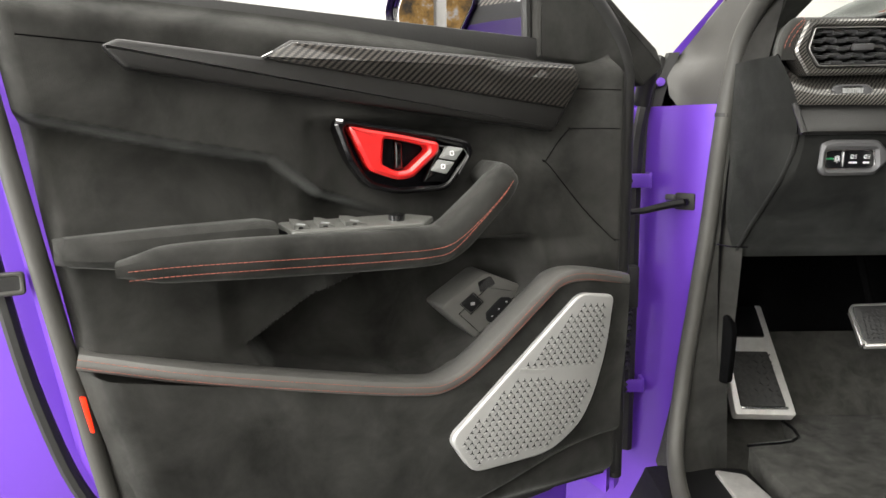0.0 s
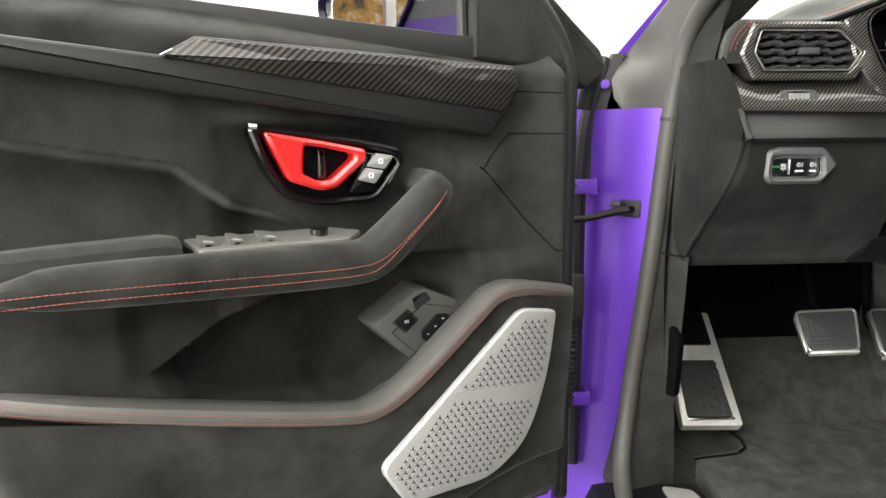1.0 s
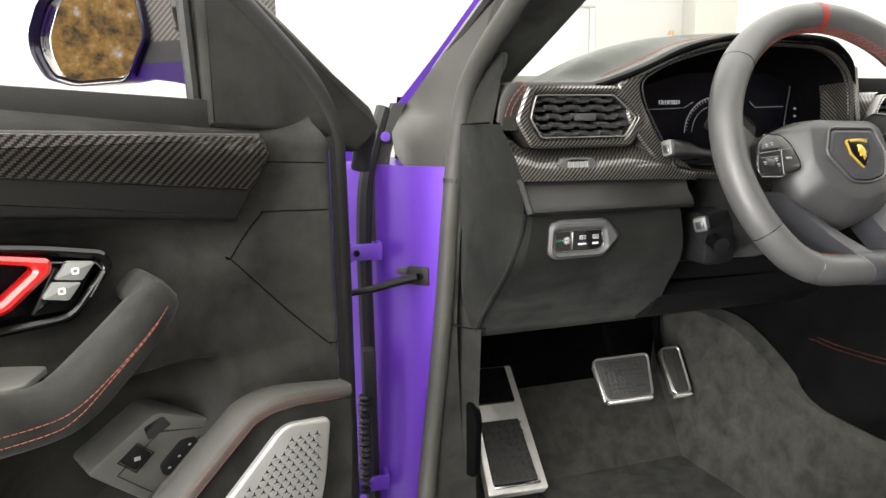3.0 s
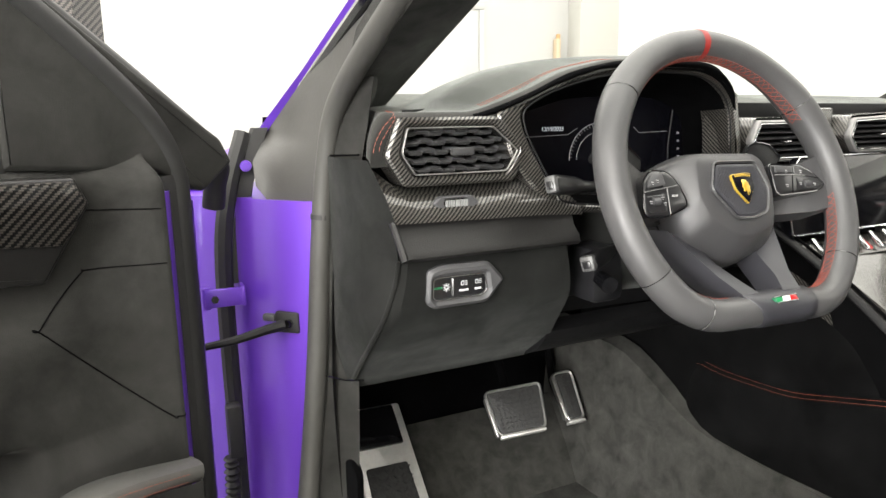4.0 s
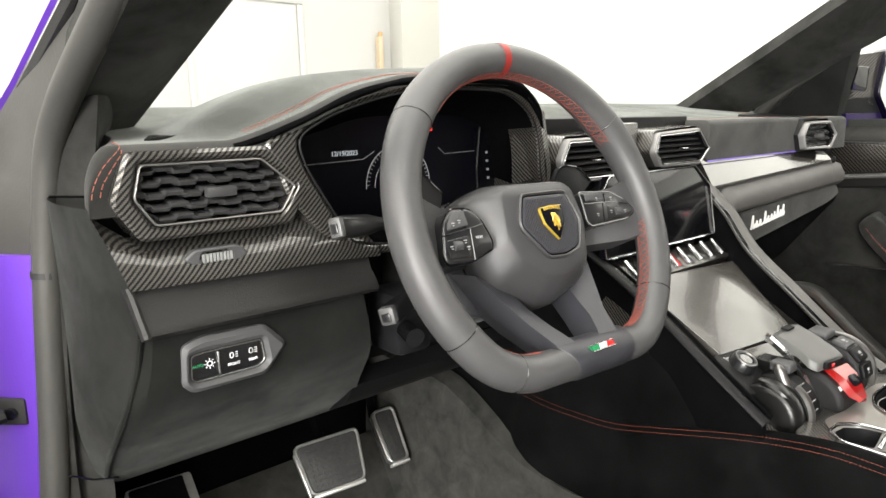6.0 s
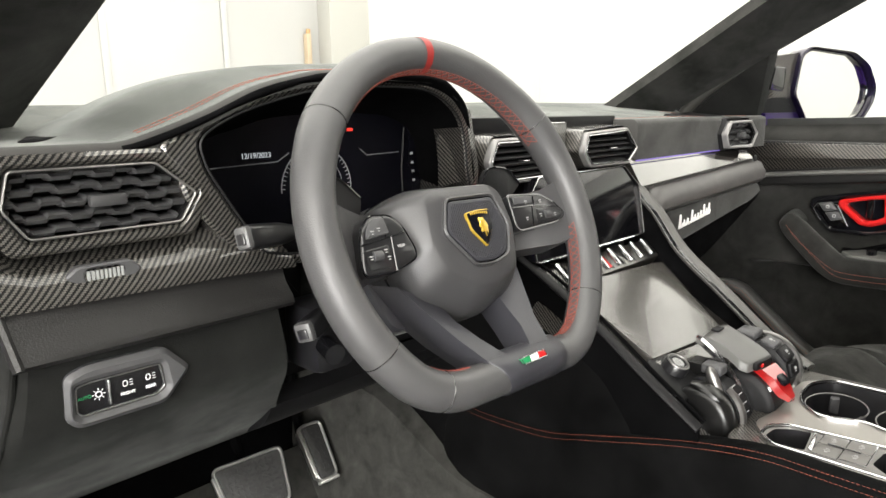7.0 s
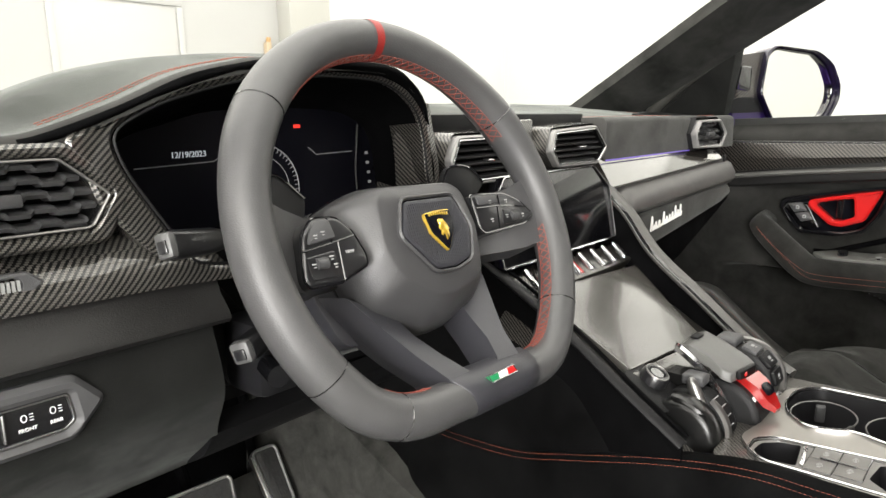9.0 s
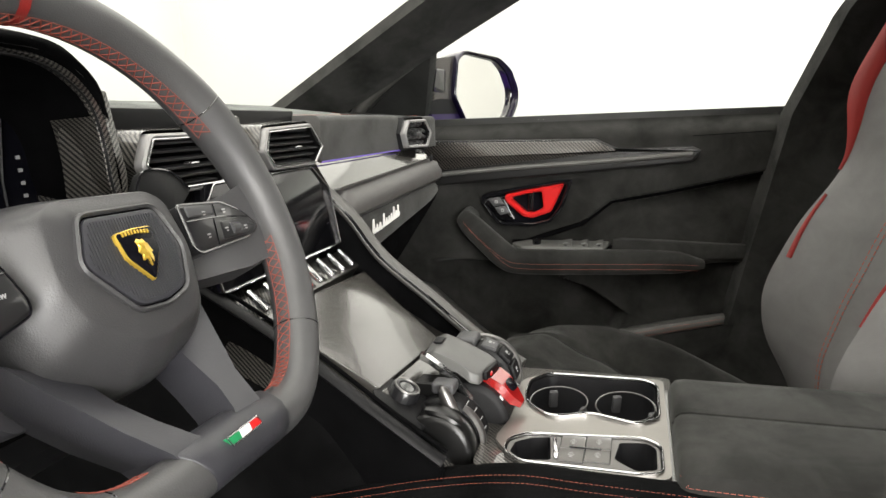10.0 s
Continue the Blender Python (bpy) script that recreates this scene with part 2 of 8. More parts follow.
def prism(bm, poly, m, d0, d1, bevel=0.0, seg=2):
    """A flat polygon in the frame m, from depth d0 to d1 along its z, with the rim of the d1 face rounded off."""
    lay = [(poly, d0)]
    if bevel > 0:
        s = 1 if d1 > d0 else -1
        for k in range(seg + 1):
            a = math.pi / 2 * k / seg
            lay.append((inset(poly, bevel * (1 - math.cos(a))), d1 - s * bevel * (1 - math.sin(a))))
    else:
        lay.append((poly, d1))
    loft(bm, [[m @ Vector((x, y, d)) for x, y in p] for p, d in lay])
    return bm


def frame_ring(bm, outer, inner, m, d0, d1, bevel=0.001):
    """A flat frame between two polygons with the same number of corners, from d0 to d1."""
    o2, i2 = inset(outer, bevel), inset(inner, -bevel)
    s = 1 if d1 > d0 else -1
    rings = [(outer, d0), (outer, d1 - s * bevel), (o2, d1), (i2, d1), (inner, d1 - s * bevel), (inner, d0)]
    rings = [[m @ Vector((x, y, d)) for x, y in p] for p, d in rings]
    rings.append(rings[0])
    loft(bm, rings, caps=False)
    bmesh.ops.remove_doubles(bm, verts=bm.verts, dist=1e-6)
    return bm


def box(bm, c, s, bevel=0.0, m=Matrix(), seg=2):
    got = bmesh.ops.create_cube(bm, size=1, matrix=m @ Matrix.Translation(c) @ Matrix.Diagonal((*s, 1)))
    if bevel:
        es = list({e for v in got["verts"] for e in v.link_edges})
        bmesh.ops.bevel(bm, geom=es, offset=bevel, segments=seg, profile=0.5, affect="EDGES")
    return bm


def smooth_path(pts, n=8, closed=False):
    """Points along a smooth curve through pts."""
    P = [Vector(p) for p in pts]
    out, N = [], len(P)
    for i in range(N if closed else N - 1):
        p0 = P[i - 1] if closed or i > 0 else P[0] * 2 - P[1]
        p1, p2 = P[i], P[(i + 1) % N]
        p3 = P[(i + 2) % N] if closed or i + 2 < N else P[-1] * 2 - P[-2]
        for k in range(n):
            t = k / n
            out.append(0.5 * (2 * p1 + (p2 - p0) * t + (2 * p0 - 5 * p1 + 4 * p2 - p3) * t * t + (3 * p1 - p0 - 3 * p2 + p3) * t ** 3))
    if not closed:
        out.append(P[-1])
    return out


def tube(bm, path, r, n=10, closed=False, caps=True, flat=1.0, up=None):
    """A round bar along a path; r is one radius or a function of 0..1."""
    P = [Vector(p) for p in path]
    N = len(P)
    rings, side = [], None
    for i, p in enumerate(P):
        a = P[i - 1] if (closed or i > 0) else P[i]
        b = P[(i + 1) % N] if (closed or i < N - 1) else P[i]
        t = (b - a).normalized()
        if side is None:
            ref = Vector(up) if up else (Vector((0, 0, 1)) if abs(t.z) < 0.9 else Vector((1, 0, 0)))
            side = t.cross(ref).normalized()
        side = (side - t * side.dot(t)).normalized()
        nn = side.cross(t)
        rad = r(i / max(1, N - 1)) if callable(r) else r
        rings.append([p + side * (math.cos(k * 2 * math.pi / n) * rad) + nn * (math.sin(k * 2 * math.pi / n) * rad * flat) for k in range(n)])
    if closed:
        rings.append(rings[0])
        loft(bm, rings, caps=False)
        bmesh.ops.remove_doubles(bm, verts=bm.verts, dist=1e-7)
    else:
        loft(bm, rings, caps=caps)
    return bm


def stitches(bm, path, length=0.0040, gap=0.0014, r=0.00034):
    """Short raised threads, one after another along a path."""
    P = [Vector(p) for p in path]
    want, pos, cur = length, 0.0, [P[0]]
    on = True
    for a, b in zip(P, P[1:]):
        d, done = (b - a).length, 0.0
        while d - done > want:
            done += want
            q = a.lerp(b, done / d)
            if on:
                cur.append(q)
                if len(cur) > 1:
                    tube(bm, [cur[0], (cur[0] + cur[-1]) / 2, cur[-1]], r, 4)
            cur, on = [q], not on
            want = length if on else gap
        want -= d - done
    return bm


def sheet(bm, nu, nv, fn, keep=None):
    """A curved sheet: fn(s, t) gives its points; keep(s, t) leaves cells out."""
    vs = [[bm.verts.new(fn(i / nu, j / nv)) for j in range(nv + 1)] for i in range(nu + 1)]
    for i in range(nu):
        for j in range(nv):
            if keep is None or keep((i + 0.5) / nu, (j + 0.5) / nv):
                bm.faces.new((vs[i][j], vs[i + 1][j], vs[i + 1][j + 1], vs[i][j + 1]))
    if keep:
        bmesh.ops.delete(bm, geom=[v for v in bm.verts if not v.link_faces], context="VERTS")
    return bm


def solidify(bm, direction):
    """Gives an open sheet a back and a rim, shifted by direction."""
    faces = list(bm.faces)
    got = bmesh.ops.extrude_face_region(bm, geom=faces)
    moved = [v for v in got["geom"] if isinstance(v, bmesh.types.BMVert)]
    bmesh.ops.translate(bm, verts=moved, vec=direction)
    return bm


def step(x, a, b):
    t = min(1.0, max(0.0, (x - a) / (b - a)))
    return t * t * (3 - 2 * t)


def frame_of(origin, right, up):
    """A frame with its x along right and its y near up."""
    r = Vector(right).normalized()
    n = r.cross(Vector(up)).normalized()
    u = n.cross(r)
    m = Matrix((r, u, n)).transposed().to_4x4()
    m.translation = origin
    return m


def B():
    return bmesh.new()


# ---------------------------------------------------------------- the room


def slab(name, c, s, mat, label, category, bevel=0.0):
    ob = part(name, box(B(), c, s, bevel), mat)
    return tagged(ob, label, category, kind="structure")


RX0, RX1, RY0, RY1, RH = -5.2, 6.2, -6.4, 4.6, 3.4
WX = (RX0 + RX1) / 2
slab("floor", (WX, (RY0 + RY1) / 2, -0.05), (RX1 - RX0 + 0.4, RY1 - RY0 + 0.4, 0.1), FLOOR_TILE, "polished pale grey showroom floor", "floor")
slab("ceiling", (WX, (RY0 + RY1) / 2, RH + 0.05), (RX1 - RX0 + 0.4, RY1 - RY0 + 0.4, 0.1), WALL_PAINT, "plain white showroom ceiling", "ceiling")
slab("wall_east", (RX1 + 0.1, (RY0 + RY1) / 2, RH / 2), (0.2, RY1 - RY0, RH), WALL_PAINT, "bright white painted wall", "wall")
# slightly cream paint, darkened so this wall looks less lit than its neighbour
CREAM_DIMMED = material("cream_dimmed", (0.45, 0.447, 0.435), 0.8, mottle=0.04, mottle_size=1.2, grain=0.05, grain_size=80)
slab("wall_north_1", ((RX0 - 0.2 + 3.3) / 2, RY1 + 0.1, RH / 2), (3.3 - RX0 + 0.2, 0.2, RH), CREAM_DIMMED, "cream wall with a door, its paint darkened for dimmer light", "wall")
slab("wall_north_2", ((RX1 + 0.2 + 3.3) / 2, RY1 + 0.1, RH / 2), (RX1 + 0.2 - 3.3, 0.2, RH), WALL_PAINT, "bright white painted wall", "wall")
slab("wall_south", (WX, RY0 - 0.1, RH / 2), (RX1 - RX0 + 0.4, 0.2, RH), WALL_PAINT, "white painted wall", "wall")
# the side with the window: wall pieces round a real opening
for k, (y0, y1, z0, z1) in enumerate(((RY0, -4.7, 0, RH), (0.9, RY1, 0, RH), (-4.7, 0.9, 2.65, RH), (-4.7, 0.9, 0, 0.25))):
    slab("wall_west_%d" % (k + 1), (RX0 - 0.1, (y0 + y1) / 2, (z0 + z1) / 2), (0.2, y1 - y0, z1 - z0), WALL_PAINT, "white painted wall round the window", "wall")
win = tagged(new("window_1"), "wide showroom window with grey posts", "window", kind="structure")
win.location = (RX0, -1.9, 0.25)
FRAME_GREY = material("grey_window_frame", (0.16, 0.16, 0.16), 0.45, mottle=0.05, mottle_size=5)
for y in (-4.66, -3.3, -1.98, -0.62, 0.86):
    part("window_post", box(B(), (RX0 - 0.06, y, 1.45), (0.10, 0.08, 2.4), 0.006), FRAME_GREY, win)
for z in (0.28, 2.62):
    part("window_rail", box(B(), (RX0 - 0.06, -1.9, z), (0.10, 5.6, 0.06), 0.006), FRAME_GREY, win)
# autumn trees far outside the window
TREES = bpy.data.materials.new("autumn_distance")
TREES.use_nodes = True
tn = TREES.node_tree
pb = tn.nodes["Principled BSDF"]
tcx, nz, rp = tn.nodes.new("ShaderNodeTexCoord"), tn.nodes.new("ShaderNodeTexNoise"), tn.nodes.new("ShaderNodeValToRGB")
nz.inputs["Scale"].default_value, nz.inputs["Detail"].default_value, nz.inputs["Roughness"].default_value = 2.2, 12, 0.72
tn.links.new(tcx.outputs["Object"], nz.inputs["Vector"])
els = rp.color_ramp.elements
els[0].position, els[0].color = 0.36, (0.035, 0.025, 0.012, 1)
els[1].position, els[1].color = 0.66, (0.75, 0.80, 0.85, 1)
e2 = els.new(0.46)
e2.color = (0.30, 0.16, 0.03, 1)
e3 = els.new(0.56)
e3.color = (0.55, 0.30, 0.06, 1)
tn.links.new(nz.outputs["Fac"], rp.inputs["Fac"])
tn.links.new(rp.outputs["Color"], pb.inputs["Emission Color"])
pb.inputs["Base Color"].default_value = (0.02, 0.02, 0.02, 1)
pb.inputs["Emission Strength"].default_value = 0.55
back = part("backdrop", box(B(), (-19.0, -4.0, 3.5), (0.1, 40.0, 12.0)), TREES)
tagged(back, "autumn trees in orange leaf outside the window", "trees", kind="structure")
# pale door and post on the far wall
dr = tagged(new("door_3"), "pale painted door with its frame in the white wall", "door", kind="structure")
dr.location = (1.5, RY1, 0)
part("door_leaf", box(B(), (1.50, RY1 - 0.004, 1.02), (0.88, 0.008, 2.04), 0.002), CREAM_DIMMED, dr)
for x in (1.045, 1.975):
    part("door_frame", box(B(), (x, RY1 - 0.007, 1.025), (0.05, 0.014, 2.05), 0.003), CREAM_DIMMED, dr)
part("door_frame", box(B(), (1.51, RY1 - 0.007, 2.080), (0.98, 0.014, 0.05), 0.003), CREAM_DIMMED, dr)
tagged(part("column", box(B(), (3.10, RY1 - 0.09, RH / 2), (0.44, 0.18, RH), 0.006), material("cream_paint", (0.43, 0.423, 0.392), 0.7, mottle=0.03, mottle_size=2)), "cream painted wall column", "column", kind="structure")
sp = thing("dispenser", (2.74, RY1, 1.6), "small tan wall mounted dispenser on the far wall", "dispenser")
part("dispenser_body", box(B(), (2.74, RY1 - 0.03, 1.69), (0.05, 0.06, 0.30), 0.01), material("tan_plastic", (0.50, 0.40, 0.28), 0.5, mottle=0.08, mottle_size=20), sp)
part("dispenser_top", tube(B(), [(2.75, RY1 - 0.03, 1.84), (2.755, RY1 - 0.03, 1.88)], 0.02, 10), material("brass_cap", (0.45, 0.28, 0.12), 0.4, mottle=0.1), sp)
# ceiling light panels
rect = lambda x, y, a, b: [(x - a, y - b), (x + a, y - b), (x + a, y + b), (x - a, y + b)]
for lx, ly in LAMPS:
    cl = thing("ceiling_light", (lx, ly, RH), "square white ceiling light panel", "ceiling light", "ceiling lights")
    part("light_frame", frame_ring(B(), rect(lx, ly, LAMP_X / 2 + 0.02, LAMP_Y / 2 + 0.02), rect(lx, ly, LAMP_X / 2, LAMP_Y / 2), Matrix.Translation((0, 0, RH - 0.045)), 0, 0.045), WALL_PAINT, cl)

# ---------------------------------------------------------------- the two front doors
def crease(u):
    """Height of the fold that runs down from the rear edge to the armrest."""
    pts = ((0.0, 0.903), (0.333, 0.903), (0.446, 0.940), (0.500, 0.982), (0.60, 1.000), (1.0, 1.084))
    for (a, za), (b, zb) in zip(pts, pts[1:]):
        if u <= b:
            return za + (zb - za) * (u - a) / (b - a)
    return pts[-1][1]


def ramp(u, pts):
    """Straight lines through (u, value) pairs."""
    if u <= pts[0][0]:
        return pts[0][1]
    for (a, va), (b, vb) in zip(pts, pts[1:]):
        if u <= b:
            return va + (vb - va) * (u - a) / (b - a)
    return pts[-1][1]


BOLSTER = ((0.0, 0.801), (0.10, 0.820), (0.138, 0.812), (0.29, 0.703), (0.33, 0.701), (0.45, 0.727), (0.75, 0.797))


def text_mesh(words, size, m, mat, parent, name="lettering", depth=0.0003):
    """Lettering in the built-in font, as a mesh in the frame m, centred."""
    cu = bpy.data.curves.new(name, "FONT")
    cu.body, cu.size, cu.extrude, cu.align_x, cu.align_y = words, size, depth, "CENTER", "CENTER"
    ob = bpy.data.objects.new(name, cu)
    scene.collection.objects.link(ob)
    dg = bpy.context.evaluated_depsgraph_get()
    me = bpy.data.meshes.new_from_object(ob.evaluated_get(dg))
    bpy.data.objects.remove(ob)
    bm = B()
    bm.from_mesh(me)
    bm.transform(m)
    return part(name, bm, mat, parent)


def make_door(name, M, at, label, rear_u, driver):
    d = tagged(new(name), label, "car door", kind="structure")
    d.location = at
    P = lambda u, z, w=0.0: M @ Vector((u, z, w))
    b0, b1 = (1.113, 0.055) if driver else (1.123, 0.0127)
    belt = lambda u: b0 + b1 * u

    def rear(z):
        return rear_u + (z - 0.624) * 0.14

    def depth(u, z):
        """How far the lining stands out at (u, z)."""
        w = -0.034 * (1 - step(belt(u) - z, 0.0, 0.04)) ** 2
        low = ramp(u, BOLSTER)
        # recessed field behind the handle and under the fold
        w -= 0.034 * (1 - step(z, crease(u) - 0.009, crease(u) + 0.006)) * (0.25 + 0.75 * step(z, crease(u) - 0.12, crease(u) - 0.01)) * step(u, 0.34, 0.42) * step(z, low, low + 0.03)
        w -= 0.020 * step(z, 0.86, 0.90) * (1 - step(z, 1.01, 1.03)) * step(u, 0.16, 0.24) * (1 - step(u, 0.42, 0.47))
        # map pocket
        edge = ramp(z, ((0.735, 0.500), (0.768, 0.518), (0.821, 0.434), (0.845, 0.36)))
        w -= 0.082 * step(z, low - 0.03, low + 0.0) * (1 - step(z, 0.855, 0.870)) * step(u, 0.13, 0.20) * (1 - step(u, edge - 0.004, edge + 0.022))
        w -= 0.010 * step(z, low + 0.0, low + 0.02) * (1 - step(z, 0.84, 0.87)) * step(u, 0.44, 0.47) * (1 - step(u, 0.54, 0.57))
        # hollow towards the front edge
        if driver:
            w -= max(0.0, 0.0375 - 0.075 * u) * step(u, 0.0, 0.08) * step(z, 0.95, 1.0)
            w -= 0.017 * step(u, 0.0, 0.07) * (1 - step(u, 0.15, 0.30)) * step(z, 0.83, 0.86) * (1 - step(z, 0.95, 1.0))
        w -= 0.025 * (1 - step(rear(z) - u, 0.0, 0.03)) ** 2
        w -= 0.012 * (1 - step(u, 0.0, 0.010)) ** 2
        return w - 0.020 * (1 - step(z, 0.475, 0.51)) ** 2

    def lining(s, t):
        z = 0.475 + t * (belt(0) - 0.475)
        u = s * rear(z)
        z += t * b1 * u
        return P(u, z, depth(u, z))

    part("lining", sheet(B(), 250, 240, lining), SUEDE, d, "black suede lining")
    edge_pts = smooth_path([P(rear(z) + 0.003 + 0.008 * math.sin(max(0.0, z - 0.5) * 2.2), z, -0.024) for z in (0.46, 0.52, 0.60, 0.70, 0.80, 0.90, 1.0, 1.10)], 4)
    part("edge_trim", tube(B(), edge_pts, 0.0105, 10), RUBBER_GREY if driver else RUBBER, d, "grey rubber edge trim")

    # painted shell behind the lining, with a window opening above
    bm = B()
    prism(bm, rounded([(-0.015, 0.33), (rear_u + 0.06, 0.36), (rear_u + 0.15, 0.62), (rear_u + 0.15, 1.0), (rear_u + 0.14, belt(0.8) - 0.03), (-0.02, 1.085), (-0.03, 0.7)], 0.03), M, -0.175, -0.140, 0.012)
    rim_out = rounded([(-0.005, 0.43), (rear_u - 0.05, 0.43), (rear_u + 0.035, 0.62), (rear_u + 0.085, 1.0), (rear_u + 0.09, belt(0.8) - 0.03), (-0.015, 1.09), (-0.02, 0.7)], 0.03)
    frame_ring(bm, rim_out, inset(rim_out, 0.075), M, -0.14, -0.098 if driver else -0.115, 0.008)
    part("shell", bm, PURPLE, d, "purple painted door shell")
    if driver:
        bm = tube(B(), smooth_path([P(rear_u + 0.115, 1.08, -0.11), P(rear_u + 0.10, 0.90, -0.11), P(rear_u + 0.07, 0.70, -0.11), P(rear_u + 0.02, 0.55, -0.11), P(rear_u - 0.08, 0.465, -0.11), P(0.35, 0.43, -0.11), P(0.05, 0.42, -0.11), P(0.0, 0.50, -0.11)], 6), 0.009, 8)
        part("edge_seal", bm, RUBBER, d, "black rubber door seal")
        bm = tube(B(), smooth_path([P(-0.018, 0.46, -0.050), P(-0.024, 0.60, -0.050), P(-0.026, 0.80, -0.050), P(-0.026, 1.00, -0.050), P(-0.020, 1.09, -0.052)], 6), 0.015, 10, flat=1.5)
        part("front_seal", bm, RUBBER, d, "black rubber seal along the front edge")
        lm = M @ Matrix.Translation((rear_u + 0.088, 0.851, -0.096))
        latch = part("latch", frame_ring(B(), rounded([(-0.021, -0.013), (0.024, -0.013), (0.024, 0.013), (-0.021, 0.013)], 0.005), rounded([(-0.016, -0.008), (0.019, -0.008), (0.019, 0.008), (-0.016, 0.008)], 0.003), lm, 0, 0.006, 0.0015), RUBBER_GREY, d, "grey door latch surround")
        part("latch_slot", prism(B(), [(-0.016, -0.008), (0.019, -0.008), (0.019, 0.008), (-0.016, 0.008)], lm, -0.01, 0.0015), PIANO, latch)
        part("marker_light", prism(B(), rounded([(0.713, 0.739), (0.707, 0.737), (0.702, 0.696), (0.706, 0.697)], 0.002), M, -0.03, -0.011, 0.001), material("red_reflector", (0.7, 0.03, 0.01), 0.25, emit=(1.0, 0.04, 0.01), emit_strength=0.7), d, "red marker light on the door edge")

    # seams of the lining
    bm = B()
    seams = [[(0.004, 0.850), (0.014, 0.851), (0.026, 0.860), (0.119, 0.960), (0.122, 0.968), (0.080, 1.007), (0.072, 1.010), (0.004, 1.009)], [(0.004, 1.062), (0.083, 1.066)], [(0.64, 1.098), (rear_u + 0.04, 1.104)]]
    for s in seams:
        fine = [(q.x, q.y) for q in smooth_path([(u, z, 0) for u, z in s], 10)]
        tube(bm, [P(u, z, depth(u, z) + 0.0002) for u, z in fine], 0.0007, 5)
    part("seam", bm, SUEDE_DARK, d)

    # leather strip with the carbon inlay
    if driver:
        strip_o = [(0.660, 1.094), (0.641, 1.074), (0.51, 1.055), (0.115, 1.007), (0.069, 1.072), (0.080, 1.0970), (0.475, 1.1085), (0.508, 1.0895), (0.645, 1.101)]
        inlay_o = [(0.507, 1.0875), (0.097, 1.038), (0.072, 1.074), (0.083, 1.0940), (0.474, 1.1060)]
        edge_o = [(0.5085, 1.0885), (0.503, 1.0915), (0.497, 1.0945)]
    else:
        strip_o = [(0.655, 1.073), (0.640, 1.054), (0.508, 1.042), (0.15, 1.012), (0.10, 1.06), (0.105, 1.098), (0.47, 1.096), (0.514, 1.077), (0.640, 1.081)]
        inlay_o = [(0.512, 1.0735), (0.12, 1.038), (0.105, 1.060), (0.11, 1.0945), (0.471, 1.0925)]
        edge_o = [(0.40, 1.0945), (0.28, 1.095), (0.12, 1.0955)]
        # rolled lower lip of the strip, and a bar drawn as the fold's shade
        bm = tube(B(), smooth_path([P(0.12, 1.030, 0.014), P(0.30, 1.045, 0.016), P(0.508, 1.0585, 0.016), P(0.640, 1.068, 0.012)], 5), 0.0085, 10, flat=0.7)
        part("strip_lip", bm, BOLSTER_LEATHER, d, "rolled leather lip")
        part("fold_shade", tube(B(), [P(u, crease(u) + 0.001, -0.010) for u in (0.31, 0.333, 0.39, 0.446, 0.475, 0.500, 0.55, 0.60, 0.68, 0.76)], 0.0055, 8), SUEDE_DARK, d, "dark bar drawn as the shade in the lining's fold")
    # the strip lies deeper towards the hinges
    MS = M @ Matrix(((1, 0, 0, 0), (0, 1, 0, 0), (0.075, 0, 1, -0.0375), (0, 0, 0, 1))) if driver else M
    part("trim_strip", prism(B(), rounded(strip_o, 0.003), MS, -0.02, 0.014, 0.004, 3), LEATHER, d, "dark satin leather trim strip")
    part("inlay", prism(B(), rounded(inlay_o, 0.003), MS, 0.010, 0.0175, 0.002), CARBON, d, "glossy carbon fibre inlay")
    bm = tube(B(), [MS @ Vector((u, z, 0.0165)) for u, z in edge_o], 0.0011, 6)
    part("bright_edge", bm, CHROME, d, "thin bright edge of the inlay")

    # inner handle
    outline = rounded([(0.430, 1.026), (0.300, 1.006), (0.253, 0.996), (0.246, 0.982), (0.283, 0.936), (0.35, 0.934), (0.39, 0.944), (0.412, 0.975)], 0.012)
    hole = rounded([(0.418, 1.017), (0.300, 0.998), (0.262, 0.989), (0.256, 0.981), (0.288, 0.943), (0.35, 0.942), (0.385, 0.951), (0.404, 0.977)], 0.010)
    bezel = part("bezel", frame_ring(B(), outline, hole, M, -0.026, 0.002, 0.003), GLOSS_BLACK if driver else PIANO, d, "gloss black handle bezel")
    part("bezel_back", prism(B(), hole, M, -0.03, -0.018), DISPLAY, bezel)
    if driver:
        bm = tube(B(), [P(0.427, 1.0225, 0.002), P(0.419, 1.0215, 0.003)], 0.0035, 8)
        part("bright_tip", bm, CHROME, bezel)
    red_o = rounded([(0.413, 1.0165), (0.345, 1.0050), (0.298, 0.9955), (0.298, 0.984), (0.334, 0.954), (0.353, 0.952), (0.388, 0.964)], 0.006)
    red_i = rounded([(0.370, 1.0020), (0.345, 0.9985), (0.314, 0.9915), (0.312, 0.986), (0.340, 0.963), (0.354, 0.962), (0.373, 0.971)], 0.004)
    handle = part("door_handle", frame_ring(B(), red_o, red_i, M, -0.014, 0.008, 0.0035), RED, d, "red lacquered door handle")
    part("handle_dish", prism(B(), rounded([(0.404, 1.010), (0.374, 1.005), (0.377, 0.970), (0.386, 0.970)], 0.003), M, -0.010, 0.0055, 0.002), RED, handle)
    part("lever", prism(B(), rounded([(0.352, 0.999), (0.341, 0.996), (0.341, 0.964), (0.352, 0.963)], 0.003), M, -0.020, -0.006, 0.004, 3), PIANO, handle, "gloss black lever in the handle")
    pad_o = rounded([(0.296, 0.988), (0.262, 0.983), (0.285, 0.946), (0.318, 0.947)], 0.004)
